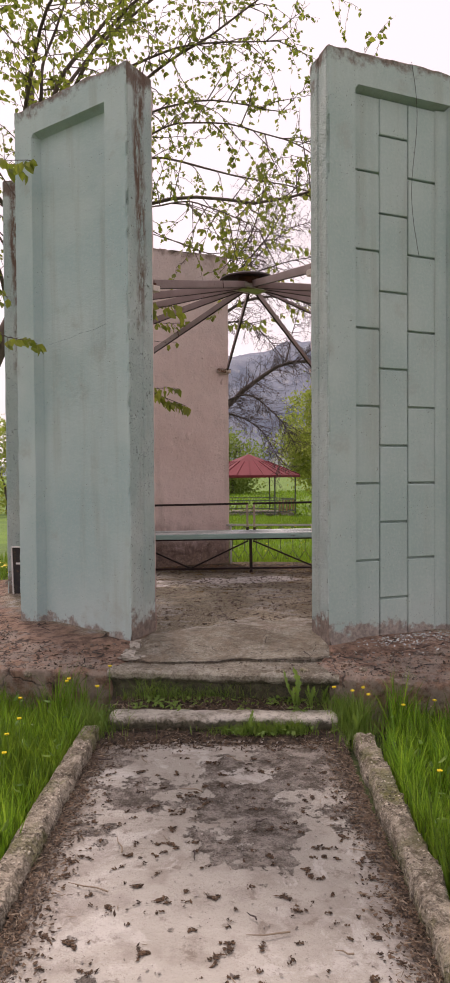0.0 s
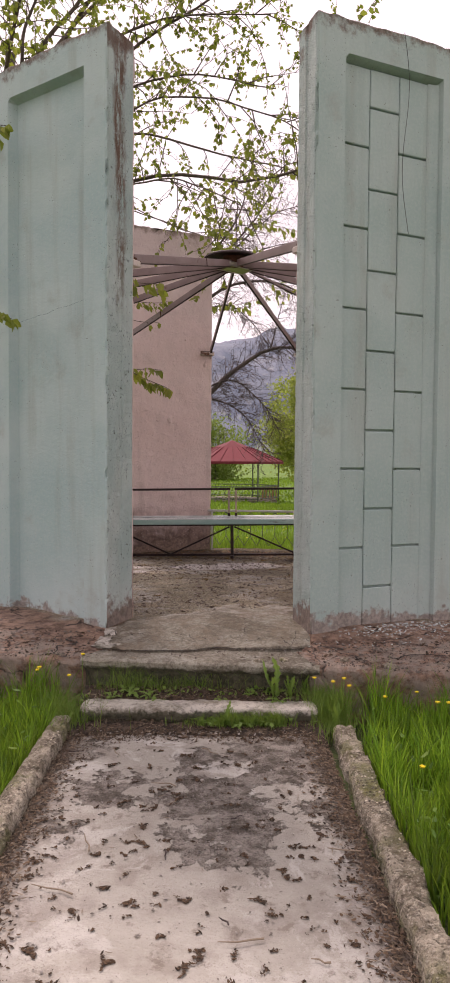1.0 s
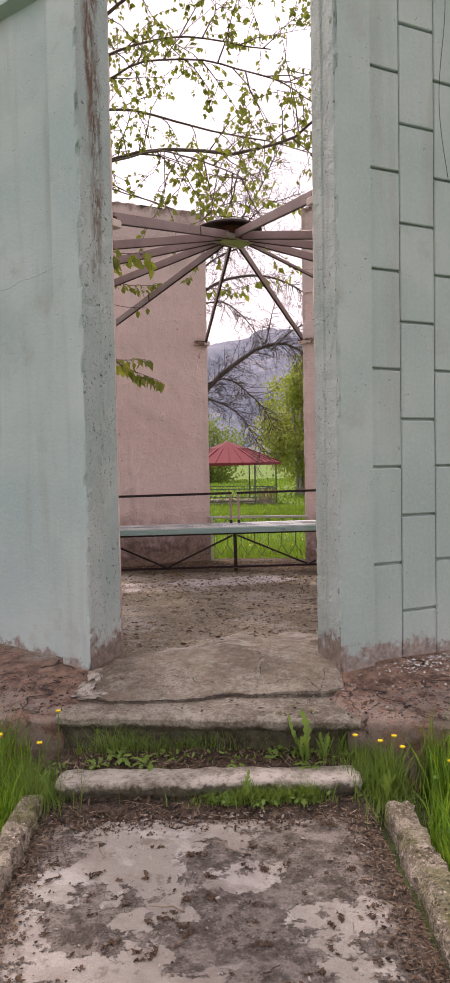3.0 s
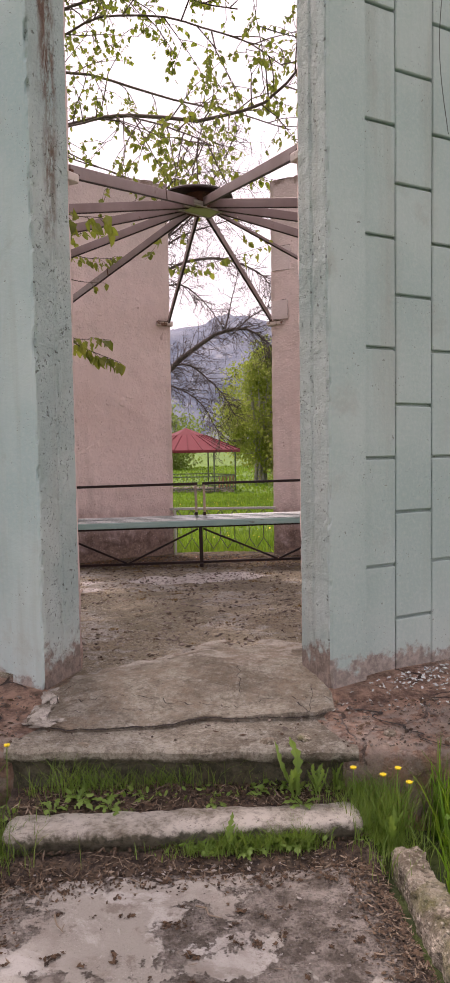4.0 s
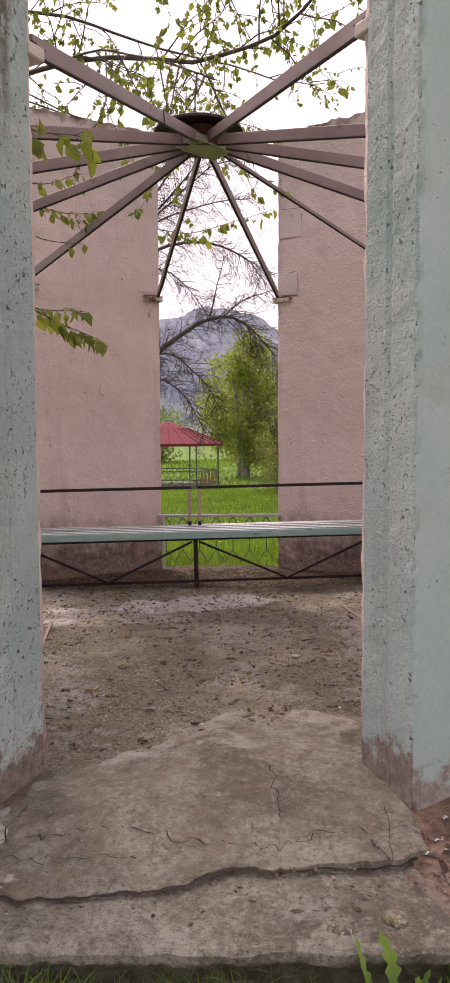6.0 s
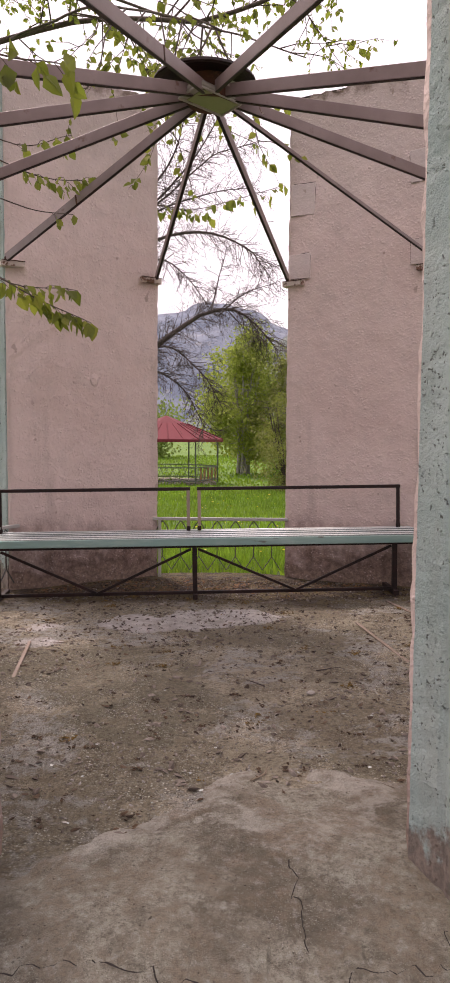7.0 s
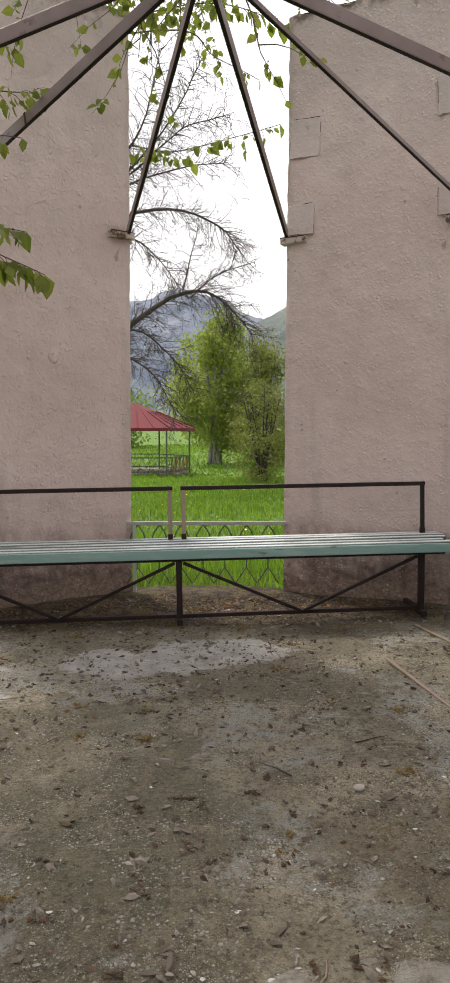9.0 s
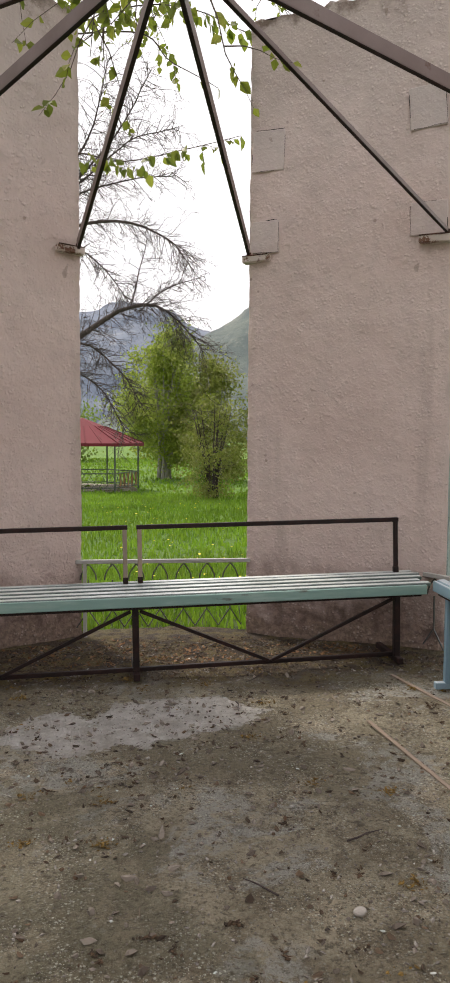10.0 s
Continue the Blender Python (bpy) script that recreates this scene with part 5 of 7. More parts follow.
# ---- the garden pavilion across the lawn ----
def gazebo():
    t = thing("gazebo", pose(1.25, 38.6, -0.80), "open six-sided garden pavilion with a faded red roof", "gazebo")
    R, eave, peak = 2.45, 2.05, 3.15
    ring = [Vector((R * math.cos(math.pi / 3 * k), R * math.sin(math.pi / 3 * k), 0)) for k in range(6)]
    up = Vector((0, 0, 1))
    for k in range(6):
        a, b = ring[k], ring[(k + 1) % 6]
        a2, b2 = a * 1.10 + up * eave, b * 1.10 + up * eave
        a1, b1 = a * 0.40 + up * (eave + 0.72), b * 0.40 + up * (eave + 0.72)
        tip = up * peak
        drop = up * 0.03
        cover = sheet("roof_sheet", [a2, b2, b1, a1, a2 - drop, b2 - drop, b1 - drop, a1 - drop],
              [(0, 1, 2, 3), (7, 6, 5, 4), (0, 4, 5, 1), (1, 5, 6, 2), (2, 6, 7, 3), (3, 7, 4, 0)], TIN, t)
        sheet("roof_cap", [a1, b1, tip, a1 - drop, b1 - drop, tip - drop], [(0, 1, 2), (5, 4, 3), (0, 3, 4, 1)], TIN, t)
        part("roof_hip", bar(a2 + up * 0.01, a1 + up * 0.01, 0.06, 0.05, 0.004), TIN, cover)
        for i in (1, 2, 3):
            p, q = a2.lerp(b2, i / 4), a1.lerp(b1, i / 4)
            part("roof_seam", bar(p + up * 0.012, q + up * 0.012, 0.03, 0.035, 0.003), TIN, cover)
        part("fascia", bar(a2 - up * 0.07, b2 - up * 0.07, 0.03, 0.12, 0.004), TIN, t)
        part("post", bar(a, a + up * eave, 0.07, 0.07, 0.004, up=(0, 1, 0)), GREEN_STEEL, t)
        for z in (0.18, 0.78):
            low_rail = part("rail", bar(a + up * z, b + up * z, 0.05, 0.05, 0.004), GREEN_STEEL, t)
        for i in range(1, 9):
            p, q = a.lerp(b, (i - 0.7) / 8.6), a.lerp(b, (i + 0.3) / 8.6)
            part("lattice", bar(p + up * 0.18, q + up * 0.78, 0.018, 0.018, 0), GREEN_STEEL, low_rail)
    for i in range(5):
        p = ring[0].lerp(ring[5], 0.06 + 0.17 * i)
        part("board", bar(p * 0.98 + up * 0.12, p * 0.98 + up * 0.80, 0.16, 0.03, 0.004, up=(1, -0.5, 0)), PLANK, t, "orange-brown board")
    bm = bmesh.new()
    bmesh.ops.create_cone(bm, segments=6, radius1=2.6, radius2=2.6, depth=0.16, cap_ends=True, matrix=pose(0, 0, 0.02))
    part("floor_slab", bm, CEMENT, t)
    return t


gazebo()


# ---- mountains at the horizon ----
def ridge(name, centre, width, depth, height, seed, material, label):
    nx, ny = 120, 30
    verts = []
    for j in range(ny):
        for i in range(nx):
            u, v = i / (nx - 1) * 2 - 1, j / (ny - 1) * 2 - 1
            x, y = centre[0] + u * width, centre[1] + v * depth
            n1 = noise.fractal(Vector((x * 0.0035, y * 0.0035, seed)), 1.0, 2.0, 6)
            shape = max(0.0, 1 - abs(u) ** 1.6) * max(0.0, 1 - abs(v) ** 1.4)
            verts.append((x, y, -8 + height * shape * (1 + 0.22 * n1) + 8 * n1 * shape))
    faces = [(j * nx + i, j * nx + i + 1, (j + 1) * nx + i + 1, (j + 1) * nx + i) for j in range(ny - 1) for i in range(nx - 1)]
    tagged(sheet(name, verts, faces, material, smooth=True), label, "mountain", kind="structure")


ridge("backdrop_mountain", (120, 1500), 560, 420, 281, 3.0, FAR_HILL, "distant wooded mountain, tinted blue-grey by painted haze")
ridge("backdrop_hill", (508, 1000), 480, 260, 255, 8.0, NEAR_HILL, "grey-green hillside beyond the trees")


# ---- grass ----
def blades(name, spots, height, width, material, label, seed, lean=0.45):
    """Many curved blades of grass joined into one mesh."""
    rng = np.random.default_rng(seed)
    n = len(spots)
    base = np.array(spots)
    h = height * rng.uniform(0.45, 1.15, n)
    a, face = rng.uniform(0, 2 * np.pi, n), rng.uniform(0, 2 * np.pi, n)
    h = h * np.array([0.72 + 0.75 * (noise.noise(Vector((p[0] * 3.1, p[1] * 3.1, seed))) + 0.3 * noise.noise(Vector((p[0] * 11, p[1] * 11, seed)))) for p in spots]).clip(0.3, 1.5)
    bend = h * rng.uniform(0.1, 1.0, n) * lean
    w = width * rng.uniform(0.6, 1.3, n)
    d = np.stack([np.cos(a), np.sin(a), np.zeros(n)], 1)
    s = np.stack([np.cos(face), np.sin(face), np.zeros(n)], 1)
    out = np.zeros((n, 7, 3))
    for k, (u, taper) in enumerate(((0.0, 0.8), (0.4, 1.0), (0.75, 0.7))):
        mid = base + d * (bend * u * u)[:, None] + np.array([0, 0, 1]) * (h * u)[:, None]
        out[:, 2 * k] = mid - s * (w * taper / 2)[:, None]
        out[:, 2 * k + 1] = mid + s * (w * taper / 2)[:, None]
    out[:, 6] = base + d * bend[:, None] + np.array([0, 0, 1]) * (h * 0.97)[:, None]
    idx = np.arange(n)[:, None] * 7
    quads = np.concatenate([idx + np.array([[0, 1, 3, 2]]), idx + np.array([[2, 3, 5, 4]])])
    tris = idx + np.array([[4, 5, 6]])
    me = bpy.data.meshes.new(name)
    me.from_pydata(out.reshape(-1, 3), [], quads.tolist() + tris.tolist())
    me.materials.append(material)
    ob = new(name, me)
    return tagged(ob, label, "grass", kind="stuff")


def spots(n, x0, x1, y0, y1, seed, keep=lambda x, y: True, clump=0.0):
    rng = random.Random(seed)
    out = []
    while len(out) < n:
        x, y = rng.uniform(x0, x1), rng.uniform(y0, y1)
        if clump and noise.noise(Vector((x * 1.7, y * 1.7, seed))) < rng.uniform(-1, 1) * clump:
            continue
        if keep(x, y):
            out.append((x, y, rise(x, y) - 0.01))
    return out


def off_deck(x, y):
    q = PAV.inverted() @ Vector((x, y, 0))
    return math.hypot(q.x, q.y) > hex_reach(math.atan2(q.y, q.x)) + 0.02


ragged = lambda x, y: abs(x) < 3.1 + 1.6 * noise.noise(Vector((x * 1.1, y * 1.1, 3))) and y > 1.5 + 1.2 * noise.noise(Vector((x * 1.1, y * 1.1, 8)))
beside_r = lambda x, y: off_deck(x, y) and ragged(x, y) and not (y > 4.6 and x < 1.10 + 0.08 * noise.noise(Vector((x * 9, y * 9, 1)))) and x > PATH_R + 0.15 + 0.03 * (y - 3.1)
beside_l = lambda x, y: off_deck(x, y) and ragged(x, y) and x < PATH_L - 0.13 + 0.02 * (y - 3.1)
blades("grass", spots(30000, 0.9, 4.0, 0.6, 6.2, 1, beside_r), 0.40, 0.0075, GRASS, "tall fresh green grass beside the path", 1)
blades("grass", spots(28000, -4.5, -0.95, 0.8, 6.2, 2, beside_l), 0.34, 0.0075, GRASS, "tall fresh green grass beside the path", 2)
blades("grass", spots(16000, -9, -3.0, 5.5, 16, 3, off_deck), 0.25, 0.016, GRASS, "green meadow grass", 3)
blades("grass", spots(28000, -2.5, 6.0, 11.6, 17, 4, off_deck), 0.22, 0.013, LAWN, "green meadow grass behind the pavilion", 4)
blades("grass", spots(34000, -3, 11, 17, 36, 5), 0.19, 0.034, LAWN, "green meadow grass of the lawn", 5)
blades("grass", spots(14000, -8, 26, 36, 80, 6), 0.22, 0.11, LAWN, "green meadow grass of the far lawn", 6)
blades("grass", spots(9000, 3.6, 9, 5.5, 14, 7, off_deck), 0.25, 0.018, GRASS, "green meadow grass beside the pavilion", 7)

around_r = lambda x, y: off_deck(x, y) and not (PATH_L - 0.2 < x < PATH_R + 0.24 and y < 5.3) and not (-2.4 < x < 2.4 and 2.2 < y < 6.1)
blades("grass", spots(30000, -11, 11, -6, 14, 8, around_r), 0.24, 0.022, GRASS, "green meadow grass round the pavilion and path", 8)


def by_rim(x, y):
    q = PAV.inverted() @ Vector((x, y, 0))
    gap = math.hypot(q.x, q.y) - hex_reach(math.atan2(q.y, q.x))
    return 0.04 < gap < 0.42 + 0.2 * noise.noise(Vector((x * 3, y * 3, 5)))


blades("grass", spots(3200, -4.2, -0.98, 4.3, 7.0, 9, by_rim), 0.42, 0.007, GRASS, "tall grass growing up against the platform edge", 9)
blades("grass", spots(3200, 1.12, 4.2, 4.3, 7.0, 10, by_rim), 0.42, 0.007, GRASS, "tall grass growing up against the platform edge", 10)


# ---- weeds on the step ----
def on_tread(n, seed, rows):
    rng = random.Random(seed)
    out = []
    for x, y, sx, sy, z, share in rows:
        out += [(rng.gauss(x, sx), rng.gauss(y, sy), z) for _ in range(int(n * share))]
    return out


blades("grass", on_tread(900, 12, ((0.20, 4.88, 0.15, 0.022, -0.40, 0.7), (0.45, 4.88, 0.06, 0.022, -0.40, 0.35))), 0.12, 0.0042, WEED, "short grass growing at the foot of the step", 12, 1.0)
crumbs_at_step = on_tread(380, 14, ((0.0, 4.83, 0.5, 0.05, -0.418, 1.0),))
blades("grass", [(x, 5.275 + 0.03 * noise.noise(Vector((x * 9, 0, 2))), -0.285) for x in [-0.76 + 1.5 * i / 650 for i in range(0, 650, 2)] if noise.noise(Vector((x * 4.5, 0, 7))) > -0.15], 0.145, 0.0034, WEED, "thin grass along the foot of the platform edge", 19, 1.0)
blades("grass", on_tread(620, 13, ((0.5, 5.26, 0.17, 0.02, -0.285, 0.42), (0.0, 5.27, 0.14, 0.015, -0.285, 0.2), (-0.45, 5.26, 0.14, 0.02, -0.285, 0.38))), 0.20, 0.0034, WEED, "thin grass growing below the platform edge", 13, 1.1)
blades("grass", on_tread(3200, 11, ((0.86, 4.98, 0.07, 0.14, -0.43, 0.36), (0.80, 5.12, 0.07, 0.09, -0.36, 0.25), (-0.86, 5.05, 0.09, 0.12, -0.42, 0.22))),
       0.29, 0.0034, WEED, "thin grass tufts growing at the step", 11, 0.8)


def weed(x, y, z, size, seed, tall=False):
    """A leafy weed: a rosette of toothed leaves, lying or upright."""
    rng = random.Random(seed)
    t = thing("weed", pose(x, y, z, 0, 0, rng.uniform(0, 360)), "leafy green weed growing in a crack of the step", "weed", "weeds on the step")
    count, n = (7, 20) if tall else (8, 14)
    for k in range(count):
        a = 2.4 * k
        length = size * (rng.uniform(0.45, 1.1) if tall else rng.uniform(0.4, 0.85))
        out, up, sag = (rng.uniform(0.1, 0.35), 1.05, 0.18) if tall else (0.8, rng.uniform(0.7, 1.1), 0.75)
        d = Vector((math.cos(a), math.sin(a), 0))
        s = Vector((-d.y, d.x, 0))
        verts, faces = [], []
        for i in range(n):
            u = i / (n - 1)
            tooth = (0.45, 0.8, 1.15)[i % 3] if u > 0.2 else 0.35
            p = d * length * u * out + Vector((0, 0, 1)) * length * (up * u - sag * u * u) + s * length * 0.06 * math.sin(5 * u + k)
            w = length * (0.068 if tall else 0.14) * math.sin(math.pi * min(1, 0.05 + 0.93 * u ** 1.5)) ** 0.8 * tooth + 0.001
            verts += [p - s * w - d * w * 0.3, p + Vector((0, 0, -0.12 * w)), p + s * w - d * w * 0.3]
        for i in range(n - 1):
            faces += [(3 * i, 3 * i + 1, 3 * i + 4, 3 * i + 3), (3 * i + 1, 3 * i + 2, 3 * i + 5, 3 * i + 4)]
        sheet("leaf", verts, faces, WEED, t)
    return t


for k, (x, y, z, size, tall) in enumerate(((0.49, 5.12, -0.33, 0.27, True), (0.60, 5.13, -0.33, 0.18, True), (0.33, 5.18, -0.33, 0.12, False), (0.52, 5.08, -0.33, 0.13, False),
                                           (-0.36, 5.14, -0.33, 0.13, False), (-0.30, 5.10, -0.33, 0.09, False), (0.12, 5.12, -0.33, 0.09, False), (-0.62, 5.14, -0.33, 0.12, False),
                                           (0.05, 4.88, -0.43, 0.12, False), (0.16, 4.87, -0.43, 0.14, True), (0.27, 4.88, -0.43, 0.12, False), (0.40, 4.88, -0.43, 0.10, False), (0.47, 4.88, -0.43, 0.13, False), (0.22, 4.84, -0.43, 0.09, False),
                                           (-0.50, 5.20, -0.33, 0.14, False), (-0.22, 5.20, -0.33, 0.08, False), (0.70, 5.18, -0.33, 0.15, True), (-0.72, 5.02, -0.40, 0.13, False), (0.86, 4.86, -0.42, 0.17, True),
                                           (0.80, 5.12, -0.38, 0.16, True), (-0.80, 5.15, -0.38, 0.15, True))):
    weed(x, y, z + (0.05 * (y - 5.06) / 0.2 if y > 5.06 and z > -0.35 else 0.035 if 4.8 < y < 4.9 and abs(x) < 0.6 else 0), size * 1.15, 50 + k, tall)


def buttercup(x, y, z, height, seed):
    rng = random.Random(seed)
    t = thing("buttercup", pose(x, y, z), "small yellow buttercup on a thin green stalk", "flower", "yellow flowers in the grass")
    lean = Vector((rng.uniform(-0.05, 0.05), rng.uniform(-0.05, 0.05), height))
    verts, faces = [], []
    ring_tube(verts, faces, [Vector((0, 0, -0.02)), lean * 0.5 + Vector((0.008, 0, 0)), lean], [0.0022] * 3, 4)
    sheet("stalk", verts, faces, WEED, t)
    verts, faces = [], []
    for k in range(5):
        a, r = 2 * math.pi * k / 5, 0.014
        c, s = math.cos(a), math.sin(a)
        o = len(verts)
        for u, w, up in ((0.1, 0.003, 0), (0.6, 0.011, 0.005), (1.0, 0.006, 0.012)):
            for e in (-1, 1):
                verts.append(lean + Vector((c * r * u - s * w * e, s * r * u + c * w * e, up)))
        faces += [(o, o + 1, o + 3, o + 2), (o + 2, o + 3, o + 5, o + 4)]
    sheet("blossom", verts, faces, PETAL, t, "yellow blossom")


rng = random.Random(16)
small = []
for x, y, z, sx, sy, n in ((0.20, 4.88, -0.40, 0.14, 0.025, 110), (0.45, 4.88, -0.40, 0.06, 0.025, 40), (0.5, 5.18, -0.30, 0.17, 0.03, 110), (-0.45, 5.18, -0.30, 0.12, 0.03, 40), (0.05, 5.18, -0.30, 0.18, 0.03, 40), (-0.82, 5.1, -0.36, 0.06, 0.08, 90), (0.80, 5.05, -0.38, 0.05, 0.1, 90)):
    small += [(rng.gauss(x, sx), rng.gauss(y, sy), z + rng.uniform(0.0, 0.05)) for _ in range(n)]
SMALL_WEED = small
rng = random.Random(77)
for k in range(30):
    if k < 12:
        x, y, h = rng.uniform(-2.2, -1.02), rng.uniform(3.4, 5.15), rng.uniform(0.26, 0.40)
    elif k < 22:
        x, y, h = rng.uniform(1.0, 2.0), rng.uniform(2.6, 5.0), rng.uniform(0.28, 0.42)
    else:
        x, y, h = rng.choice((-0.95, 0.86, 0.86)) + rng.uniform(-0.16, 0.14), rng.uniform(4.90, 5.24), rng.uniform(0.22, 0.46)
    buttercup(x, y, -0.48, h, k)
far_flowers = [(x, y, z + 0.16) for x, y, z in spots(900, -9, -2.9, 6, 16, 21, off_deck)] + [(x, y, z + 0.14) for x, y, z in spots(260, -1, 8, 12.5, 30, 22, off_deck)]


def flakes(name, places, size, material, label, category, seed, flat=0.25, curl=0.3, narrow=0.27):
    """Small bent flakes (leaves, petals, husks) joined into one mesh of stuff."""
    rng = random.Random(seed)
    verts, faces = [], []
    for x, y, z in places:
        s = size * rng.uniform(0.4, 1.3)
        m = Matrix.Translation((x, y, z)) @ Euler((rng.gauss(0, flat), rng.gauss(0, flat), rng.uniform(0, 6.3))).to_matrix().to_4x4()
        o = len(verts)
        c, w = s * curl * rng.uniform(0.2, 1), narrow * rng.uniform(0.6, 1.5)
        for px, py, pz in ((-0.5, rng.uniform(-0.1, 0.1), c), (-0.2, -w, 0.3 * c), (0.25, -w * 0.8, 0.1 * c), (0.5, rng.uniform(-0.1, 0.1), c), (0.2, w, 0.3 * c), (-0.25, w * 0.8, 0.2 * c)):
            verts.append(m @ Vector((px * s, py * s, pz + 0.002)))
        faces += [(o, o + 1, o + 2, o + 3), (o, o + 3, o + 4, o + 5)]
    return tagged(sheet(name, verts, faces, material), label, category, kind="stuff")


def crumbs(name, places, size, material, label, category, seed, flat=0.45):
    """Small lumpy bits (husks, grit) of uneven size joined into one mesh of stuff."""
    rng = random.Random(seed)
    verts, faces = [], []
    for x, y, z in places:
        s = size * (0.35 + rng.random() ** 3 * 1.4)
        m = Matrix.Translation((x, y, z + s * 0.25)) @ Euler((rng.gauss(0, 0.3), rng.gauss(0, 0.3), rng.uniform(0, 6.3))).to_matrix().to_4x4()
        o, longer = len(verts), rng.uniform(0.8, 1.9)
        for px, py, pz in ((longer, 0.2, 0), (0.3, 0.7, 0.1), (-longer, 0.3, 0), (-0.4, -0.7, 0), (0.5, -0.6, 0.1), (0.2, 0.1, flat), (-0.4, 0, flat * 0.8), (0, 0, -flat)):
            verts.append(m @ (Vector((px, py, pz)) * s * rng.uniform(0.8, 1.2)))
        faces += [tuple(o + i for i in f) for f in ((0, 1, 5), (1, 6, 5), (1, 2, 6), (2, 3, 6), (3, 4, 5, 6), (4, 0, 5), (1, 0, 7), (2, 1, 7), (3, 2, 7), (4, 3, 7), (0, 4, 7))]
    return tagged(sheet(name, verts, faces, material), label, category, kind="stuff")


rng = random.Random(14)
meadow = [(x, y, z + rng.uniform(0.05, 0.24)) for x, y, z in spots(450, 0.95, 2.6, 1.5, 6.0, 23, beside_r) + spots(600, -2.8, -1.0, 1.5, 6.0, 24, beside_l)]
flakes("small_weeds", SMALL_WEED, 0.032, WEED, "small green weed leaves round the step", "weeds", 17, 0.6, 0.25, 0.25)
flakes("meadow_leaves", meadow, 0.055, MEADOW_LEAF, "broad green leaves among the grass", "weeds", 15, 0.5, 0.25, 0.22)
flakes("dandelions", far_flowers, 0.05, PETAL, "yellow dandelions dotted over the lawn", "flowers", 5)


def litter_on_path(n, seed, edge):
    rng = random.Random(seed)
    out = []
    while len(out) < n:
        y = rng.uniform(1.0, 4.9)
        x = rng.choice((PATH_L + abs(rng.gauss(0, 0.085)), PATH_R - abs(rng.gauss(0, 0.085)))) if edge else rng.uniform(PATH_L + 0.05, PATH_R - 0.05)
        out.append((x, y, PATH_Z + 0.004 + (wobble((x, y, 0), 1.6, 0.010))))
    return out


flakes("leaf_litter", litter_on_path(7600, 31, True), 0.018, DRY, "dry brown leaf litter gathered along the kerbs", "leaf litter", 31)
flakes("dry_stalks", litter_on_path(2600, 36, True) + litter_on_path(60, 37, False), 0.042, STRAW, "pale dry stalks lying along the kerbs", "straw", 36, 0.15, 0.1, 0.035)
rng = random.Random(33)
clumps = []
for x, y, z in litter_on_path(430, 32, False):
    k = rng.choice((2, 3, 6, 10, 16, 24))
    for arm in range(rng.choice((1, 2, 3))):
        a, reach = rng.uniform(0, 6.3), 0.008 * math.sqrt(k) * rng.uniform(0.6, 1.4)
        clumps += [(x + math.cos(a) * reach * u + rng.gauss(0, 0.005), y + math.sin(a) * reach * u + rng.gauss(0, 0.005), z) for u in [rng.uniform(-0.2, 1) for _ in range(k + 1)]]
crumbs("fallen_catkins", clumps, 0.0056, CATKIN, "brown fallen catkins scattered over the path", "leaf litter", 33)
tread = [(rng.uniform(-0.8, 0.8), y, -0.431 + 0.049 * max(0.0, (y - 4.76) / 0.18)) for y in [min(4.93, rng.gauss(4.82, 0.07)) for _ in range(2600)]]
for _ in range(3800):
    x, y = rng.uniform(-0.8, 0.78), rng.uniform(5.06, 5.30)
    tread.append((x, y, -0.326 + 0.062 * (y - 5.06) / 0.28 + rng.uniform(0, 0.014)))
crumbs("grit", [q for q in crumbs_at_step if abs(q[0]) < 0.8], 0.006, GRIT, "small stones and crumbs before the step", "gravel", 39, 0.6)
flakes("dry_stalks", rng.sample(tread, 700), 0.055, STRAW, "pale dry stalks on the tread", "straw", 38, 0.3, 0.1, 0.035)
flakes("leaf_litter", tread, 0.016, DRY, "dry leaves and husks on the tread behind the step", "leaf litter", 34, 0.4)

# crumbs, litter and broken concrete on the outer rim of the platform
def on_rim(n, seed, lo=3.0, hi=3.55):
    rng = random.Random(seed)
    out = []
    while len(out) < n:
        a, r = rng.uniform(-2.75, -0.4), rng.uniform(lo, hi)
        k = hex_reach(a) / 3.57
        x, y = r * k * math.cos(a), r * k * math.sin(a)
        if abs(x) < 0.8 and y < -2.6 and rng.random() < 0.75:
            continue
        out.append(tuple(PAV @ Vector((x, y, deck(x, y) + 0.002))))
    return out


crumbs("rim_crumbs", on_rim(3200, 51), 0.0075, RUBBLE, "crumbled concrete on the platform rim", "rubble", 51, 0.7)
crumbs("rim_crumbs", on_rim(1500, 52), 0.009, CATKIN, "brown husks on the platform rim", "leaf litter", 52)
flakes("leaf_litter", on_rim(900, 53), 0.017, DRY, "dry leaves on the platform rim", "leaf litter", 53)
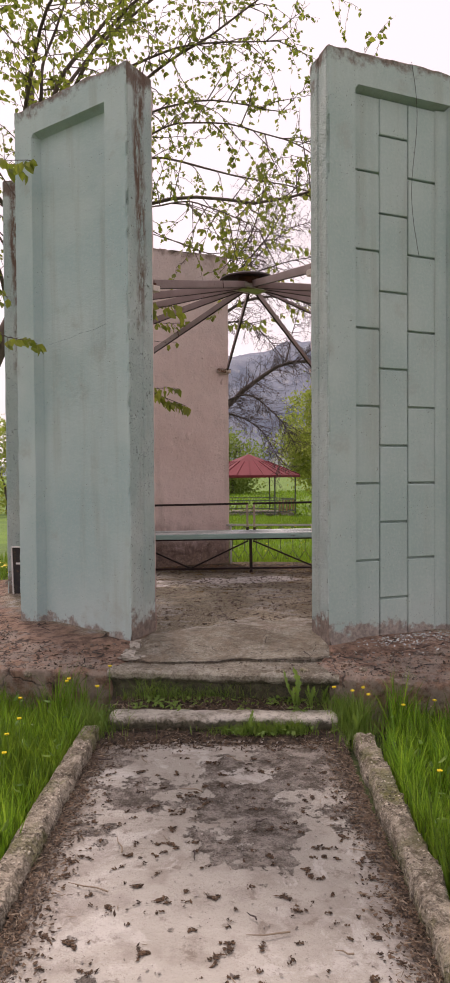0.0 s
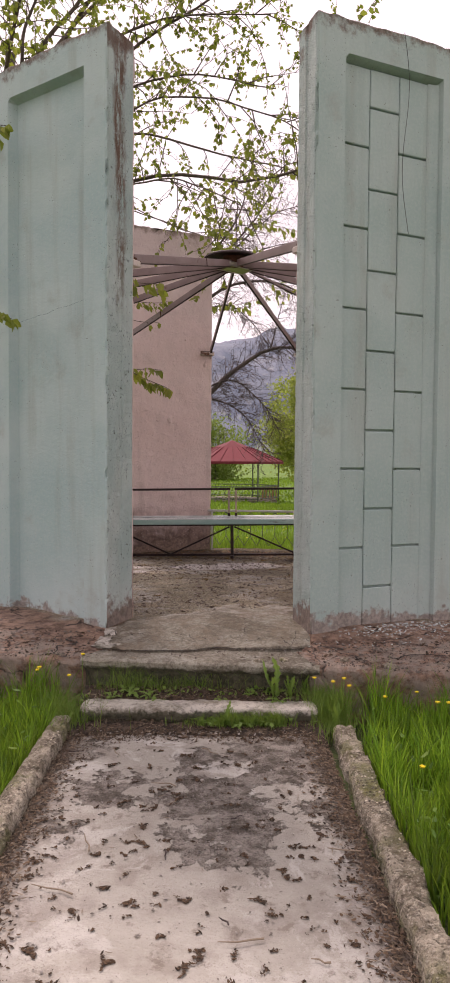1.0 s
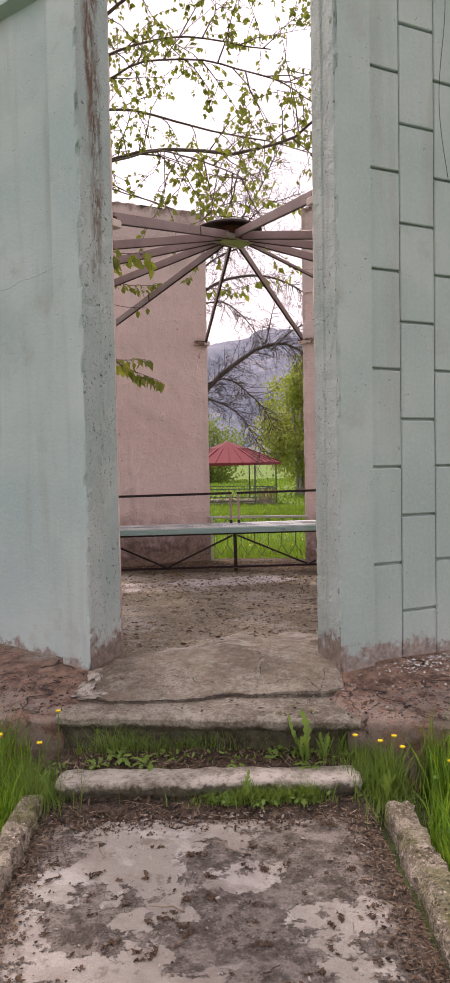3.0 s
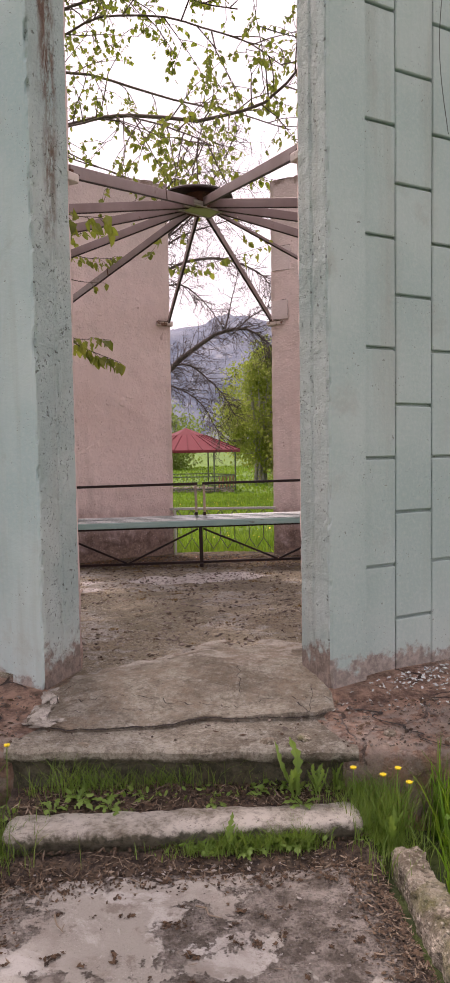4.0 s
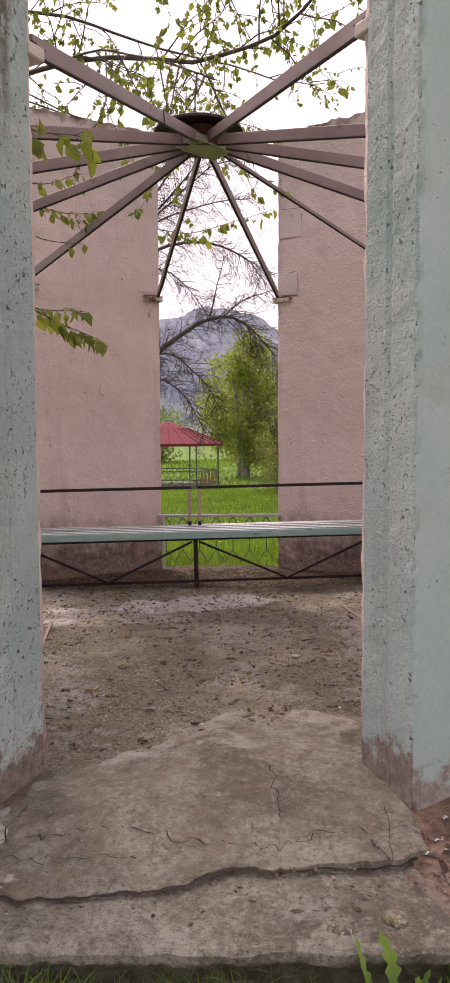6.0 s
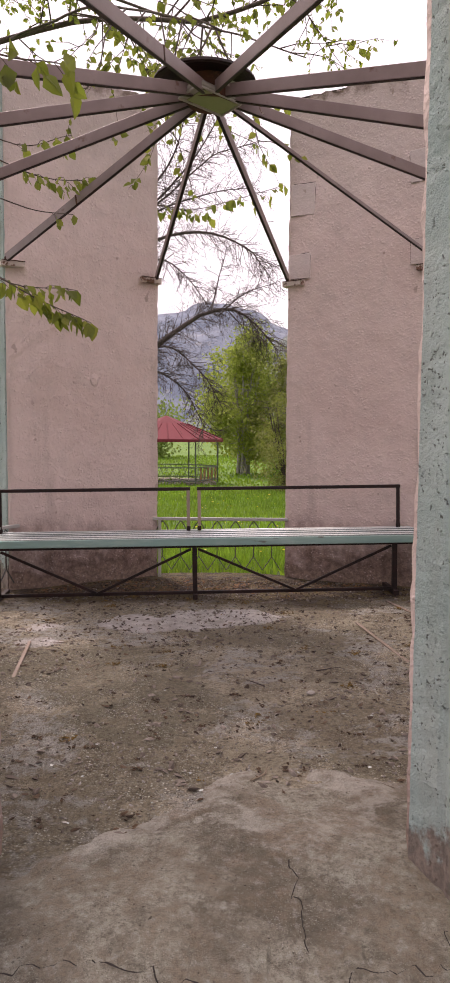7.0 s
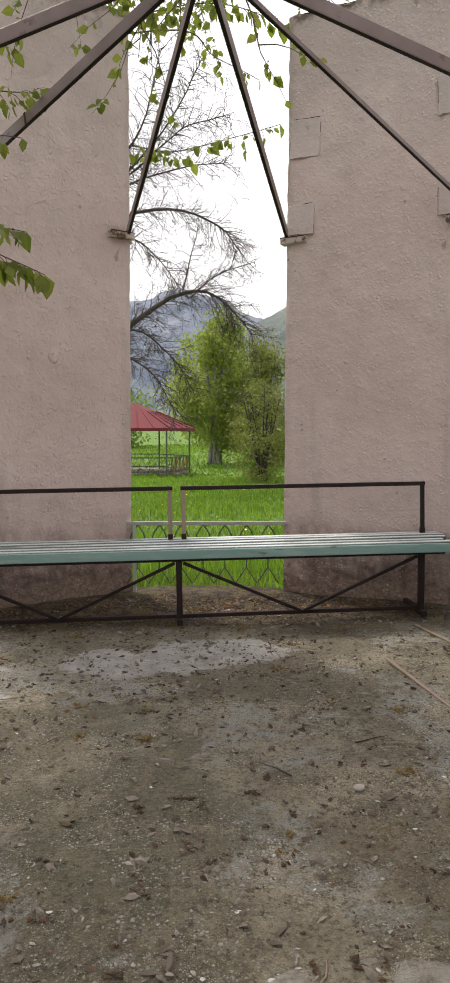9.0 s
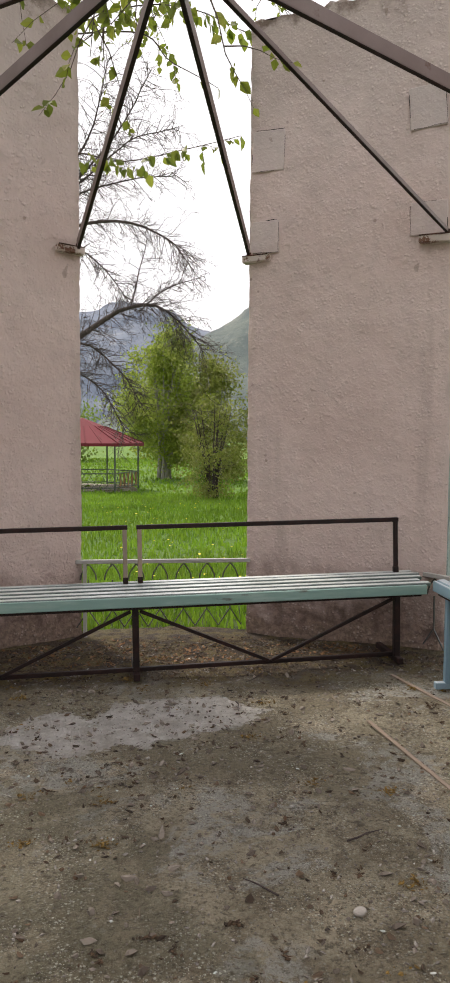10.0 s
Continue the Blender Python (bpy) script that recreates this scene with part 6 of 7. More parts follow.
for k, (x, y, z) in enumerate(on_rim(46, 54, 3.35, 3.62)):
    rng = random.Random(540 + k)
    bm = bmesh.new()
    bmesh.ops.create_icosphere(bm, subdivisions=2, radius=rng.choice((0.03, 0.04, 0.055, 0.08)))
    sx, sy, sz = rng.uniform(0.9, 1.6), rng.uniform(0.7, 1.1), rng.uniform(0.45, 0.7)
    for v in bm.verts:
        v.co = Vector((v.co.x * sx, v.co.y * sy, v.co.z * sz)) * (1 + wobble(v.co + Vector((k, 0, 0)), 16, 0.45))
    chunk = part("concrete_chunk", bm, KERB)
    chunk.matrix_basis = pose(x, y, z + 0.004 - 0.02 * (k % 3), 0, 0, rng.uniform(0, 360))
    tagged(chunk, "broken lump of concrete on the platform edge", "rubble", "broken lumps on the platform edge")
# cracks across the rim
for seed, (a0, a1, r0, r1) in enumerate(((-2.35, -2.02, 3.16, 3.22), (-2.2, -2.12, 3.05, 3.5), (-1.88, -1.84, 3.1, 3.56), (-2.5, -2.1, 3.36, 3.34), (-1.28, -1.22, 3.1, 3.56), (-1.2, -0.95, 3.3, 3.25), (-1.02, -0.96, 3.1, 3.5))):
    line = []
    for i in range(31):
        u = i / 30
        a, r = a0 + (a1 - a0) * u + wobble((u * 4, seed, 3), 1.5, 0.03), r0 + (r1 - r0) * u + wobble((u * 4, seed, 7), 1.5, 0.06)
        k = hex_reach(a) / 3.57
        line.append(Vector((r * k * math.cos(a), r * k * math.sin(a), 0)))
    verts = []
    for i, p in enumerate(line):
        d = (line[min(i + 1, 30)] - line[max(i - 1, 0)]).normalized()
        w_ = 0.004 + 0.009 * abs(noise.noise(Vector((i * 0.3, seed, 5))))
        for e in (-1, 1):
            q = p + Vector((-d.y, d.x, 0)) * w_ * e
            verts.append(PAV @ Vector((q.x, q.y, deck(q.x, q.y) + 0.011)))
    tagged(sheet("crack", verts, [(2 * i, 2 * i + 1, 2 * i + 3, 2 * i + 2) for i in range(30)], CRACK), "earth-filled crack across the platform rim", "crack", kind="structure")

# chips of fallen paint below the panel with the blocks
chips = []
while len(chips) < 420:
    q = Vector((rng.gauss(0.55, 0.35), -DEEP - 0.04 - abs(rng.gauss(0, 0.18)), 0))
    q = PAV.inverted() @ (around(30) @ (q - Vector((0.5, 0, 0))))
    chips.append(tuple(PAV @ Vector((q.x, q.y, deck(q.x, q.y) + 0.004))))
flakes("paint_chips", chips, 0.024, CHIP, "pale chips of fallen paint at the foot of a panel", "paint chips", 35, 0.3, 0.3)

# litter, grit and sticks on the pavilion's floor
def on_floor(n, seed, y0=-2.6, y1=2.3):
    rng = random.Random(seed)
    out = []
    while len(out) < n:
        x, y = rng.uniform(-2.1, 2.1), rng.uniform(y0, y1)
        if math.hypot(x, y) < 2.5 and noise.noise(Vector((x * 1.9, y * 1.9, seed))) > rng.uniform(-0.5, 0.35):
            p = PAV @ Vector((x, y, deck(x, y)))
            out.append(tuple(p))
    return out


crumbs("floor_clods", on_floor(2600, 40), 0.0125, RUBBLE, "small clods of earth and crumbled concrete on the floor", "gravel", 40, 0.5)
crumbs("floor_litter", on_floor(1000, 41), 0.0085, CATKIN, "brown husks scattered over the pavilion floor", "leaf litter", 41)
flakes("floor_litter", on_floor(3000, 42, 1.45, 2.45), 0.022, DRY, "dry leaves gathered under the bench", "leaf litter", 42, 0.35)
flakes("floor_litter", on_floor(600, 50, 1.75, 2.5), 0.03, RUSSET, "russet dry leaves along the rear edge of the floor", "leaf litter", 50, 0.3)
flakes("floor_litter", on_floor(520, 43), 0.034, DRY, "dry leaves scattered over the pavilion floor", "leaf litter", 43, 0.2)
flakes("dry_stalks", on_floor(110, 46), 0.05, STRAW, "dry stalks scattered over the pavilion floor", "straw", 46, 0.1, 0.1, 0.03)
crumbs("grit", on_floor(8000, 44) + litter_on_path(1300, 45, False), 0.0052, GRIT, "small pale stones and grit on the floor", "gravel", 44, 0.6)
# flower tufts dropped from the tree, in a few heaps
heaps = []
for x, y, z in on_floor(70, 47):
    heaps += [(x + rng.gauss(0, 0.026), y + rng.gauss(0, 0.017), z + abs(rng.gauss(0, 0.008))) for _ in range(rng.choice((12, 30, 60)))]
crumbs("fallen_catkins", heaps, 0.0058, MOSSY, "golden-brown fallen catkins in small heaps", "leaf litter", 47)

tufts = []
for x, y, z in on_floor(320, 48):
    a, reach = rng.uniform(0, 6.3), rng.uniform(0.01, 0.045)
    tufts += [(x + math.cos(a) * reach * u + rng.gauss(0, 0.007), y + math.sin(a) * reach * u + rng.gauss(0, 0.007), z + abs(rng.gauss(0, 0.003))) for u in [rng.uniform(-1, 1) for _ in range(rng.choice((9, 15, 24)))]]
crumbs("fallen_catkins", tufts, 0.0058, CATKIN, "dark brown fallen catkins in small tufts", "leaf litter", 48)
flakes("pale_flakes", on_floor(240, 49), 0.019, CHIP, "pale flakes of paint and bark on the floor", "litter", 49, 0.1, 0.1)

# a broken ridge of mortar beside the apron
for k, (x, y, sx, sy) in enumerate(((-0.735, -3.18, 0.06, 0.14), (-0.745, -3.02, 0.05, 0.09), (-0.69, -3.31, 0.09, 0.05))):
    bm = bmesh.new()
    bmesh.ops.create_icosphere(bm, subdivisions=3, radius=1.0)
    for v in bm.verts:
        v.co = Vector((v.co.x * sx, v.co.y * sy, v.co.z * 0.016)) * (1 + wobble(v.co + Vector((k * 3, 0, 0)), 2.2, 0.8) + wobble(v.co + Vector((k * 3, 5, 0)), 6, 0.3))
    lump = part("mortar_lump", bm, MORTAR)
    lump.matrix_basis = PAV @ pose(x, y, deck(x, y) + 0.008, 0, 0, 10 * k)
    tagged(lump, "pale broken mortar lump beside the apron", "rubble", "mortar lumps")

stone_bm = bmesh.new()
bmesh.ops.create_icosphere(stone_bm, subdivisions=2, radius=0.022)
for v in stone_bm.verts:
    v.co = Vector((v.co.x * 1.2, v.co.y * 0.9, v.co.z * 0.5)) * (1 + wobble(v.co, 30, 0.25))
stone = part("stone", stone_bm, GRIT)
stone.matrix_basis = pose(0.777, 7.69, 0.016, 0, 0, 30)
tagged(stone, "small pale flat stone lying on the floor", "stone")

for k in range(34):
    rng = random.Random(300 + k)
    if k < 14:
        x, y = rng.uniform(-0.8, 0.7), rng.uniform(2.0, 4.6)
        z = PATH_Z + 0.012
    else:
        x, y, z = on_floor(1, 300 + k)[0]
        z += 0.008
    length, a = rng.uniform(0.06, 0.22), rng.uniform(0, 6.3)
    verts, faces = [], []
    pts = [Vector((length * (u - 0.5), wobble((u * 3, k, 0), 1.3, 0.03), 0.0)) for u in (0, 0.3, 0.6, 1.0)]
    ring_tube(verts, faces, pts, [0.004, 0.0035, 0.003, 0.0015], 5)
    stick = sheet("stick", verts, faces, STRAW if k % 3 else TWIG)
    stick.matrix_basis = pose(x, y, z, 0, 0, math.degrees(a))
    tagged(stick, "thin dry stick lying on the concrete", "stick", "sticks on the ground")


# ---- trees ----
def leaf_mesh(verts, faces, p, d, size, rng):
    """One pointed leaf at p that hangs along d, folded along its rib."""
    d = d.normalized()
    s = d.cross(Vector((rng.uniform(-1, 1), rng.uniform(-1, 1), rng.uniform(-0.3, 1)))).normalized()
    u = s.cross(d)
    o = len(verts)
    verts += [p, p + d * size * 0.35 - s * size * 0.36 + u * size * 0.10, p + d * size * 0.35 + s * size * 0.36 + u * size * 0.10, p + d * size * 0.40,
              p + d * size * 0.72 - s * size * 0.22 + u * size * 0.05, p + d * size * 0.72 + s * size * 0.22 + u * size * 0.05, p + d * size - u * size * 0.08]
    faces += [(o, o + 1, o + 3), (o, o + 3, o + 2), (o + 1, o + 4, o + 6, o + 3), (o + 3, o + 6, o + 5, o + 2)]


def smooth_line(points, n):
    """A smooth line of n points through a few given ones."""
    pts = [Vector(p) for p in points]
    pts = [2 * pts[0] - pts[1]] + pts + [2 * pts[-1] - pts[-2]]
    out, segs = [], len(pts) - 3
    for i in range(n):
        f = i / (n - 1) * segs
        k = min(int(f), segs - 1)
        t = f - k
        a, b, c, d = pts[k:k + 4]
        out.append(0.5 * (2 * b + (c - a) * t + (2 * a - 5 * b + 4 * c - d) * t * t + (3 * b - a - 3 * c + d) * t ** 3))
    return out


class Wood:
    """Limbs, twigs and leaves of one tree."""

    def __init__(self, seed, leaf, droop=0.15, leaves_per=5):
        self.rng, self.leaf, self.droop, self.leaves_per = random.Random(seed), leaf, droop, leaves_per
        self.verts, self.faces, self.lv, self.lf, self.cuts = [], [], [], [], [("trunk", 0, 0)]

    def mark(self, name):
        """What follows is a part of its own."""
        self.cuts.append((name, len(self.verts), len(self.faces)))

    def limb(self, points, r0, r1, n=14, sides=7):
        pts = smooth_line(points, n)
        for i, p in enumerate(pts):
            pts[i] = p + Vector((wobble(p, 1.3, 0.06), wobble(p + Vector((5, 0, 0)), 1.3, 0.06), wobble(p + Vector((0, 5, 0)), 1.3, 0.05)))
        ring_tube(self.verts, self.faces, pts, [r0 + (r1 - r0) * i / (n - 1) for i in range(n)], sides)
        return pts

    def twig(self, p, d, length, r, level):
        rng = self.rng
        n = 5
        pts, q, v = [p], p.copy(), d.normalized()
        for i in range(n - 1):
            v = (v + Vector((rng.gauss(0, 0.17), rng.gauss(0, 0.17), rng.gauss(-self.droop, 0.15)))).normalized()
            q = q + v * length / (n - 1)
            pts.append(q.copy())
        ring_tube(self.verts, self.faces, pts, [max(0.0012, r * (1 - 0.8 * i / (n - 1))) for i in range(n)], 4 if level else 3)
        if level > 0:
            for k in range(rng.randint(3, 5)):
                u = rng.uniform(0.2, 1.0)
                i = min(n - 2, int(u * (n - 1)))
                self.twig(pts[i].lerp(pts[i + 1], u * (n - 1) - i), self.side(pts[i + 1] - pts[i]), length * rng.uniform(0.3, 0.6), r * 0.5, level - 1)
        if self.leaf and level <= 1:
            for k in range(self.leaves_per):
                u = rng.uniform(0.3, 1.0)
                i = min(n - 2, int(u * (n - 1)))
                at = pts[i].lerp(pts[i + 1], u * (n - 1) - i)
                leaf_mesh(self.lv, self.lf, at, Vector((rng.gauss(0, 0.6), rng.gauss(0, 0.6), rng.gauss(-0.6, 0.4))), self.leaf * rng.uniform(0.5, 1.2), rng)

    def side(self, along):
        rng = self.rng
        a = along.normalized()
        s = a.cross(Vector((rng.gauss(0, 1), rng.gauss(0, 1), rng.gauss(0, 1))))
        return a * rng.uniform(0.3, 0.9) + s.normalized() * rng.uniform(0.5, 1.0)

    def clothe(self, pts, count, length, r, level=1, start=0.15):
        for k in range(count):
            u = start + (1 - start) * (k + self.rng.random()) / count
            i = min(len(pts) - 2, int(u * (len(pts) - 1)))
            p = pts[i].lerp(pts[i + 1], u * (len(pts) - 1) - i)
            self.twig(p, self.side(pts[i + 1] - pts[i]), length * self.rng.uniform(0.5, 1.2), r, level)

    def build(self, name, m, label, bark_mat, leaf_mat, category="tree"):
        t = thing(name, m, label, category)
        ends = self.cuts[1:] + [("", len(self.verts), len(self.faces))]
        for (part_name, v0, f0), (_, v1, f1) in zip(self.cuts, ends):
            if v1 > v0:
                sheet(part_name, self.verts[v0:v1], [tuple(i - v0 for i in f) for f in self.faces[f0:f1]], bark_mat, t, smooth=True)
        if self.lv:
            sheet("crown", self.lv, self.lf, leaf_mat, t)
        return t


# the broad young-leaved tree whose boughs hang over the pavilion
w = Wood(5, 0.082, 0.10, 7)
w.limb([(-5.5, 13.5, -0.5), (-5.2, 13.4, 1.2), (-4.5, 13.2, 2.7), (-3.8, 13.0, 3.9), (-3.5, 12.9, 5.4), (-3.3, 12.7, 8.0)], 0.25, 0.08, 22, 10)
boughs = [
    ([(-3.9, 13.0, 3.7), (-2.4, 13.2, 5.6), (-1.0, 13.0, 6.15), (0.56, 11.7, 5.62), (1.35, 10.5, 5.45), (2.1, 9.7, 6.1)], 0.085, 0.012, 26),
    ([(-1.6, 13.1, 6.0), (-0.6, 11.6, 5.6), (0.2, 10.5, 4.95), (0.55, 9.9, 4.55)], 0.03, 0.006, 14),
    ([(-3.5, 12.9, 5.2), (-2.4, 11.6, 7.2), (-1.2, 10.8, 8.2), (0.4, 10.2, 8.6)], 0.08, 0.012, 18),
    ([(-3.6, 12.9, 4.6), (-3.0, 11.0, 6.4), (-2.2, 9.6, 7.4), (-1.0, 8.4, 7.9)], 0.08, 0.012, 24),
    ([(-3.7, 13.0, 4.0), (-3.6, 10.6, 5.6), (-3.2, 8.8, 6.2), (-2.4, 7.2, 6.0)], 0.07, 0.010, 20),
    ([(-3.3, 12.8, 7.2), (-2.0, 12.8, 8.8), (-0.2, 12.4, 9.8), (1.6, 11.8, 9.4)], 0.07, 0.010, 13),
    ([(-3.5, 12.9, 5.6), (-4.6, 11.4, 7.4), (-4.8, 9.8, 8.6)], 0.07, 0.012, 16),
    ([(-3.4, 12.8, 5.8), (-2.0, 12.5, 7.0), (-0.6, 12.1, 7.4), (1.0, 11.6, 7.0)], 0.06, 0.010, 17),
    ([(-3.3, 12.7, 6.6), (-1.8, 12.3, 7.9), (-0.4, 11.9, 8.2), (0.9, 11.5, 8.0)], 0.06, 0.010, 15),
    ([(-2.0, 12.6, 6.6), (-0.8, 11.6, 6.8), (0.6, 11.0, 6.4), (1.5, 10.8, 5.9)], 0.035, 0.008, 15),
    ([(-3.4, 12.8, 6.2), (-2.08, 12.0, 6.98), (-1.2, 12.0, 7.72), (-0.25, 12.0, 8.37), (0.67, 12.0, 9.0)], 0.075, 0.014, 22),
    ([(-3.4, 12.4, 6.0), (-2.55, 11.0, 6.88), (-1.89, 11.0, 7.79), (-1.28, 11.0, 8.52)], 0.085, 0.02, 16),
    ([(-3.5, 12.4, 5.8), (-2.74, 11.0, 6.79), (-2.59, 11.0, 7.52), (-2.26, 11.0, 8.34)], 0.07, 0.018, 14),
    ([(-3.4, 12.8, 6.4), (-1.6, 14.2, 7.4), (0.4, 14.6, 7.2), (2.2, 14.2, 6.6)], 0.06, 0.010, 12),
]
for points, r0, r1, count in boughs:
    w.mark("bough")
    w.clothe(w.limb(points, r0 * 0.52, r1 * 0.8, 18), int(count * 1.15), 1.05, 0.010, 1)
# low sprays that hang into the ring on its left side, beside the front panel and in the rear opening
def spray(points, start, step, leaf, sub=0.14):
    """A thin hanging twig with large single leaves to both sides, and short side twigs."""
    w.mark("spray")
    rng, pts = w.rng, w.limb(points, 0.010, 0.0025, 22, 5)
    i = int(start * 21)
    while i < 21:
        p, along = pts[i], (pts[i + 1] - pts[i]).normalized()
        for e in (-1, 1):
            side = along.cross(Vector((0, 0, 1))).normalized() * e
            d = (along * rng.uniform(0.3, 0.9) + side * rng.uniform(0.4, 1.0) + Vector((0, 0, rng.uniform(-0.9, 0.1)))).normalized()
            reach = sub * rng.uniform(0.3, 1.2)
            q = p + d * reach
            ring_tube(w.verts, w.faces, [p, p.lerp(q, 0.5) + Vector((0, 0, 0.01)), q], [0.0025, 0.002, 0.0012], 4)
            for u in (1.0, 0.72, 0.4)[:1 + int(reach / 0.05)]:
                hang = Vector((rng.gauss(0, 0.45), rng.gauss(0, 0.45), -0.7)) + d * 0.6
                leaf_mesh(w.lv, w.lf, p.lerp(q, u), hang, leaf * rng.uniform(0.55, 1.15), rng)
        i += step
    leaf_mesh(w.lv, w.lf, pts[-1], Vector((0.1, 0, -1)), leaf * 1.15, rng)


for points, start, step, leaf in (
        ([(-3.4, 10.6, 5.0), (-2.2, 9.9, 3.4), (-1.15, 9.4, 2.52), (-0.56, 9.4, 2.42)], 0.70, 1, 0.10),
        ([(-3.4, 10.6, 5.0), (-2.0, 9.9, 3.2), (-1.0, 9.4, 2.44), (-0.47, 9.4, 2.20)], 0.66, 1, 0.12),
        ([(-3.6, 10.8, 5.6), (-2.2, 10.1, 4.3), (-1.15, 9.9, 3.66), (-0.66, 9.9, 3.72)], 0.72, 2, 0.095),
        ([(-3.6, 10.8, 5.4), (-2.1, 10.1, 4.1), (-1.05, 9.9, 3.45), (-0.50, 9.9, 3.36)], 0.70, 1, 0.09),
        ([(-3.6, 10.8, 5.2), (-2.1, 10.1, 3.7), (-1.1, 9.9, 3.18), (-0.62, 9.9, 3.10)], 0.86, 3, 0.075),
        ([(-3.3, 8.6, 6.1), (-2.2, 7.9, 4.3), (-0.95, 7.35, 3.14), (-0.46, 7.3, 2.98)], 0.78, 2, 0.11),
        ([(-3.3, 8.6, 6.1), (-2.8, 7.2, 4.2), (-2.1, 6.4, 2.75), (-1.56, 6.2, 2.44)], 0.66, 1, 0.10),
        ([(-3.2, 8.4, 6.1), (-2.6, 7.2, 4.7), (-2.1, 6.5, 4.15), (-1.62, 6.2, 4.00)], 0.70, 1, 0.10),
        ([(-3.3, 8.6, 6.1), (-2.9, 7.4, 4.6), (-2.3, 6.9, 3.4), (-1.95, 6.7, 2.95)], 0.60, 2, 0.075),
        ([(-1.6, 13.0, 5.8), (-0.4, 12.3, 5.05), (0.69, 11.7, 4.96), (1.48, 11.7, 4.84)], 0.48, 1, 0.105),
        ([(-1.6, 13.0, 5.7), (-0.2, 12.3, 5.0), (0.54, 11.7, 4.72), (0.80, 11.7, 4.52), (1.19, 11.7, 4.38)], 0.50, 3, 0.075),
        ([(-2.2, 13.0, 4.8), (-0.8, 12.3, 3.9), (0.05, 11.7, 3.74), (0.55, 11.7, 3.74), (1.40, 11.7, 4.05)], 0.48, 1, 0.105)):
    spray(points, start, step, leaf)
w.build("leafy_tree", Matrix(), "broad tree with fresh young leaves over the pavilion", BARK, LEAF)

# the bare tree with an arching bough across the lawn
w = Wood(9, 0.0, 0.06)
w.limb([(-2.0, 32, -0.9), (-1.9, 32, 1.5), (-1.5, 32, 3.8), (-1.6, 32, 7.5), (-1.0, 32, 11.0)], 0.26, 0.06, 18, 9)
for points, r0, count, length in (
        ([(-1.6, 32, 2.4), (-0.2, 31.9, 3.9), (1.2, 31.7, 5.2), (2.7, 31.5, 6.05), (3.9, 31.3, 5.9), (5.1, 31.2, 4.6)], 0.15, 152, 1.3),
        ([(-1.0, 31.9, 3.6), (0.3, 31.6, 3.9), (1.6, 31.4, 3.1), (2.4, 31.2, 1.7)], 0.05, 80, 1),
        ([(-0.8, 31.9, 4.0), (0.9, 31.6, 4.7), (2.2, 31.4, 3.8), (3.0, 31.2, 2.6)], 0.045, 72, 0.94),
        ([(-1.6, 32, 6.6), (0.4, 31.8, 8.5), (2.4, 31.6, 8.9), (4.0, 31.4, 8.3), (4.6, 31.4, 7.6)], 0.08, 104, 1.1),
        ([(-1.5, 32, 7.0), (0.4, 31.8, 7.9), (1.6, 31.6, 7.4), (2.6, 31.5, 6.1)], 0.045, 64, 0.85),
        ([(-1.5, 32, 7.6), (-0.2, 31.8, 9.6), (1.2, 31.6, 11.6), (1.9, 31.5, 14.2)], 0.07, 72, 1.4),
        ([(-0.6, 31.9, 9.0), (1.0, 31.7, 10.4), (2.4, 31.6, 12.2), (3.3, 31.5, 14.0)], 0.05, 64, 1.2),
        ([(-0.6, 31.9, 9.0), (1.0, 31.7, 10.2), (2.6, 31.6, 11.6), (4.2, 31.5, 12.2)], 0.045, 64, 1.1),
        ([(-0.6, 31.9, 8.8), (1.0, 31.7, 9.8), (2.6, 31.6, 10.3), (4.2, 31.5, 10.6)], 0.045, 48, 0.94),
        ([(2.6, 31.5, 6.0), (2.9, 31.6, 7.2), (3.2, 31.5, 8.4)], 0.03, 16, 0.68),
        ([(2.9, 31.5, 5.9), (3.9, 31.5, 6.7), (5.2, 31.5, 7.2)], 0.03, 23, 0.77)):
    w.mark("bough")
    w.droop = 0.10
    w.clothe(w.limb(points, r0, 0.012, 16), count, length, 0.014, 2, 0.2)
w.build("bare_tree", Matrix(), "bare tree with a long arching bough and dark twigs", TWIG, LEAF)


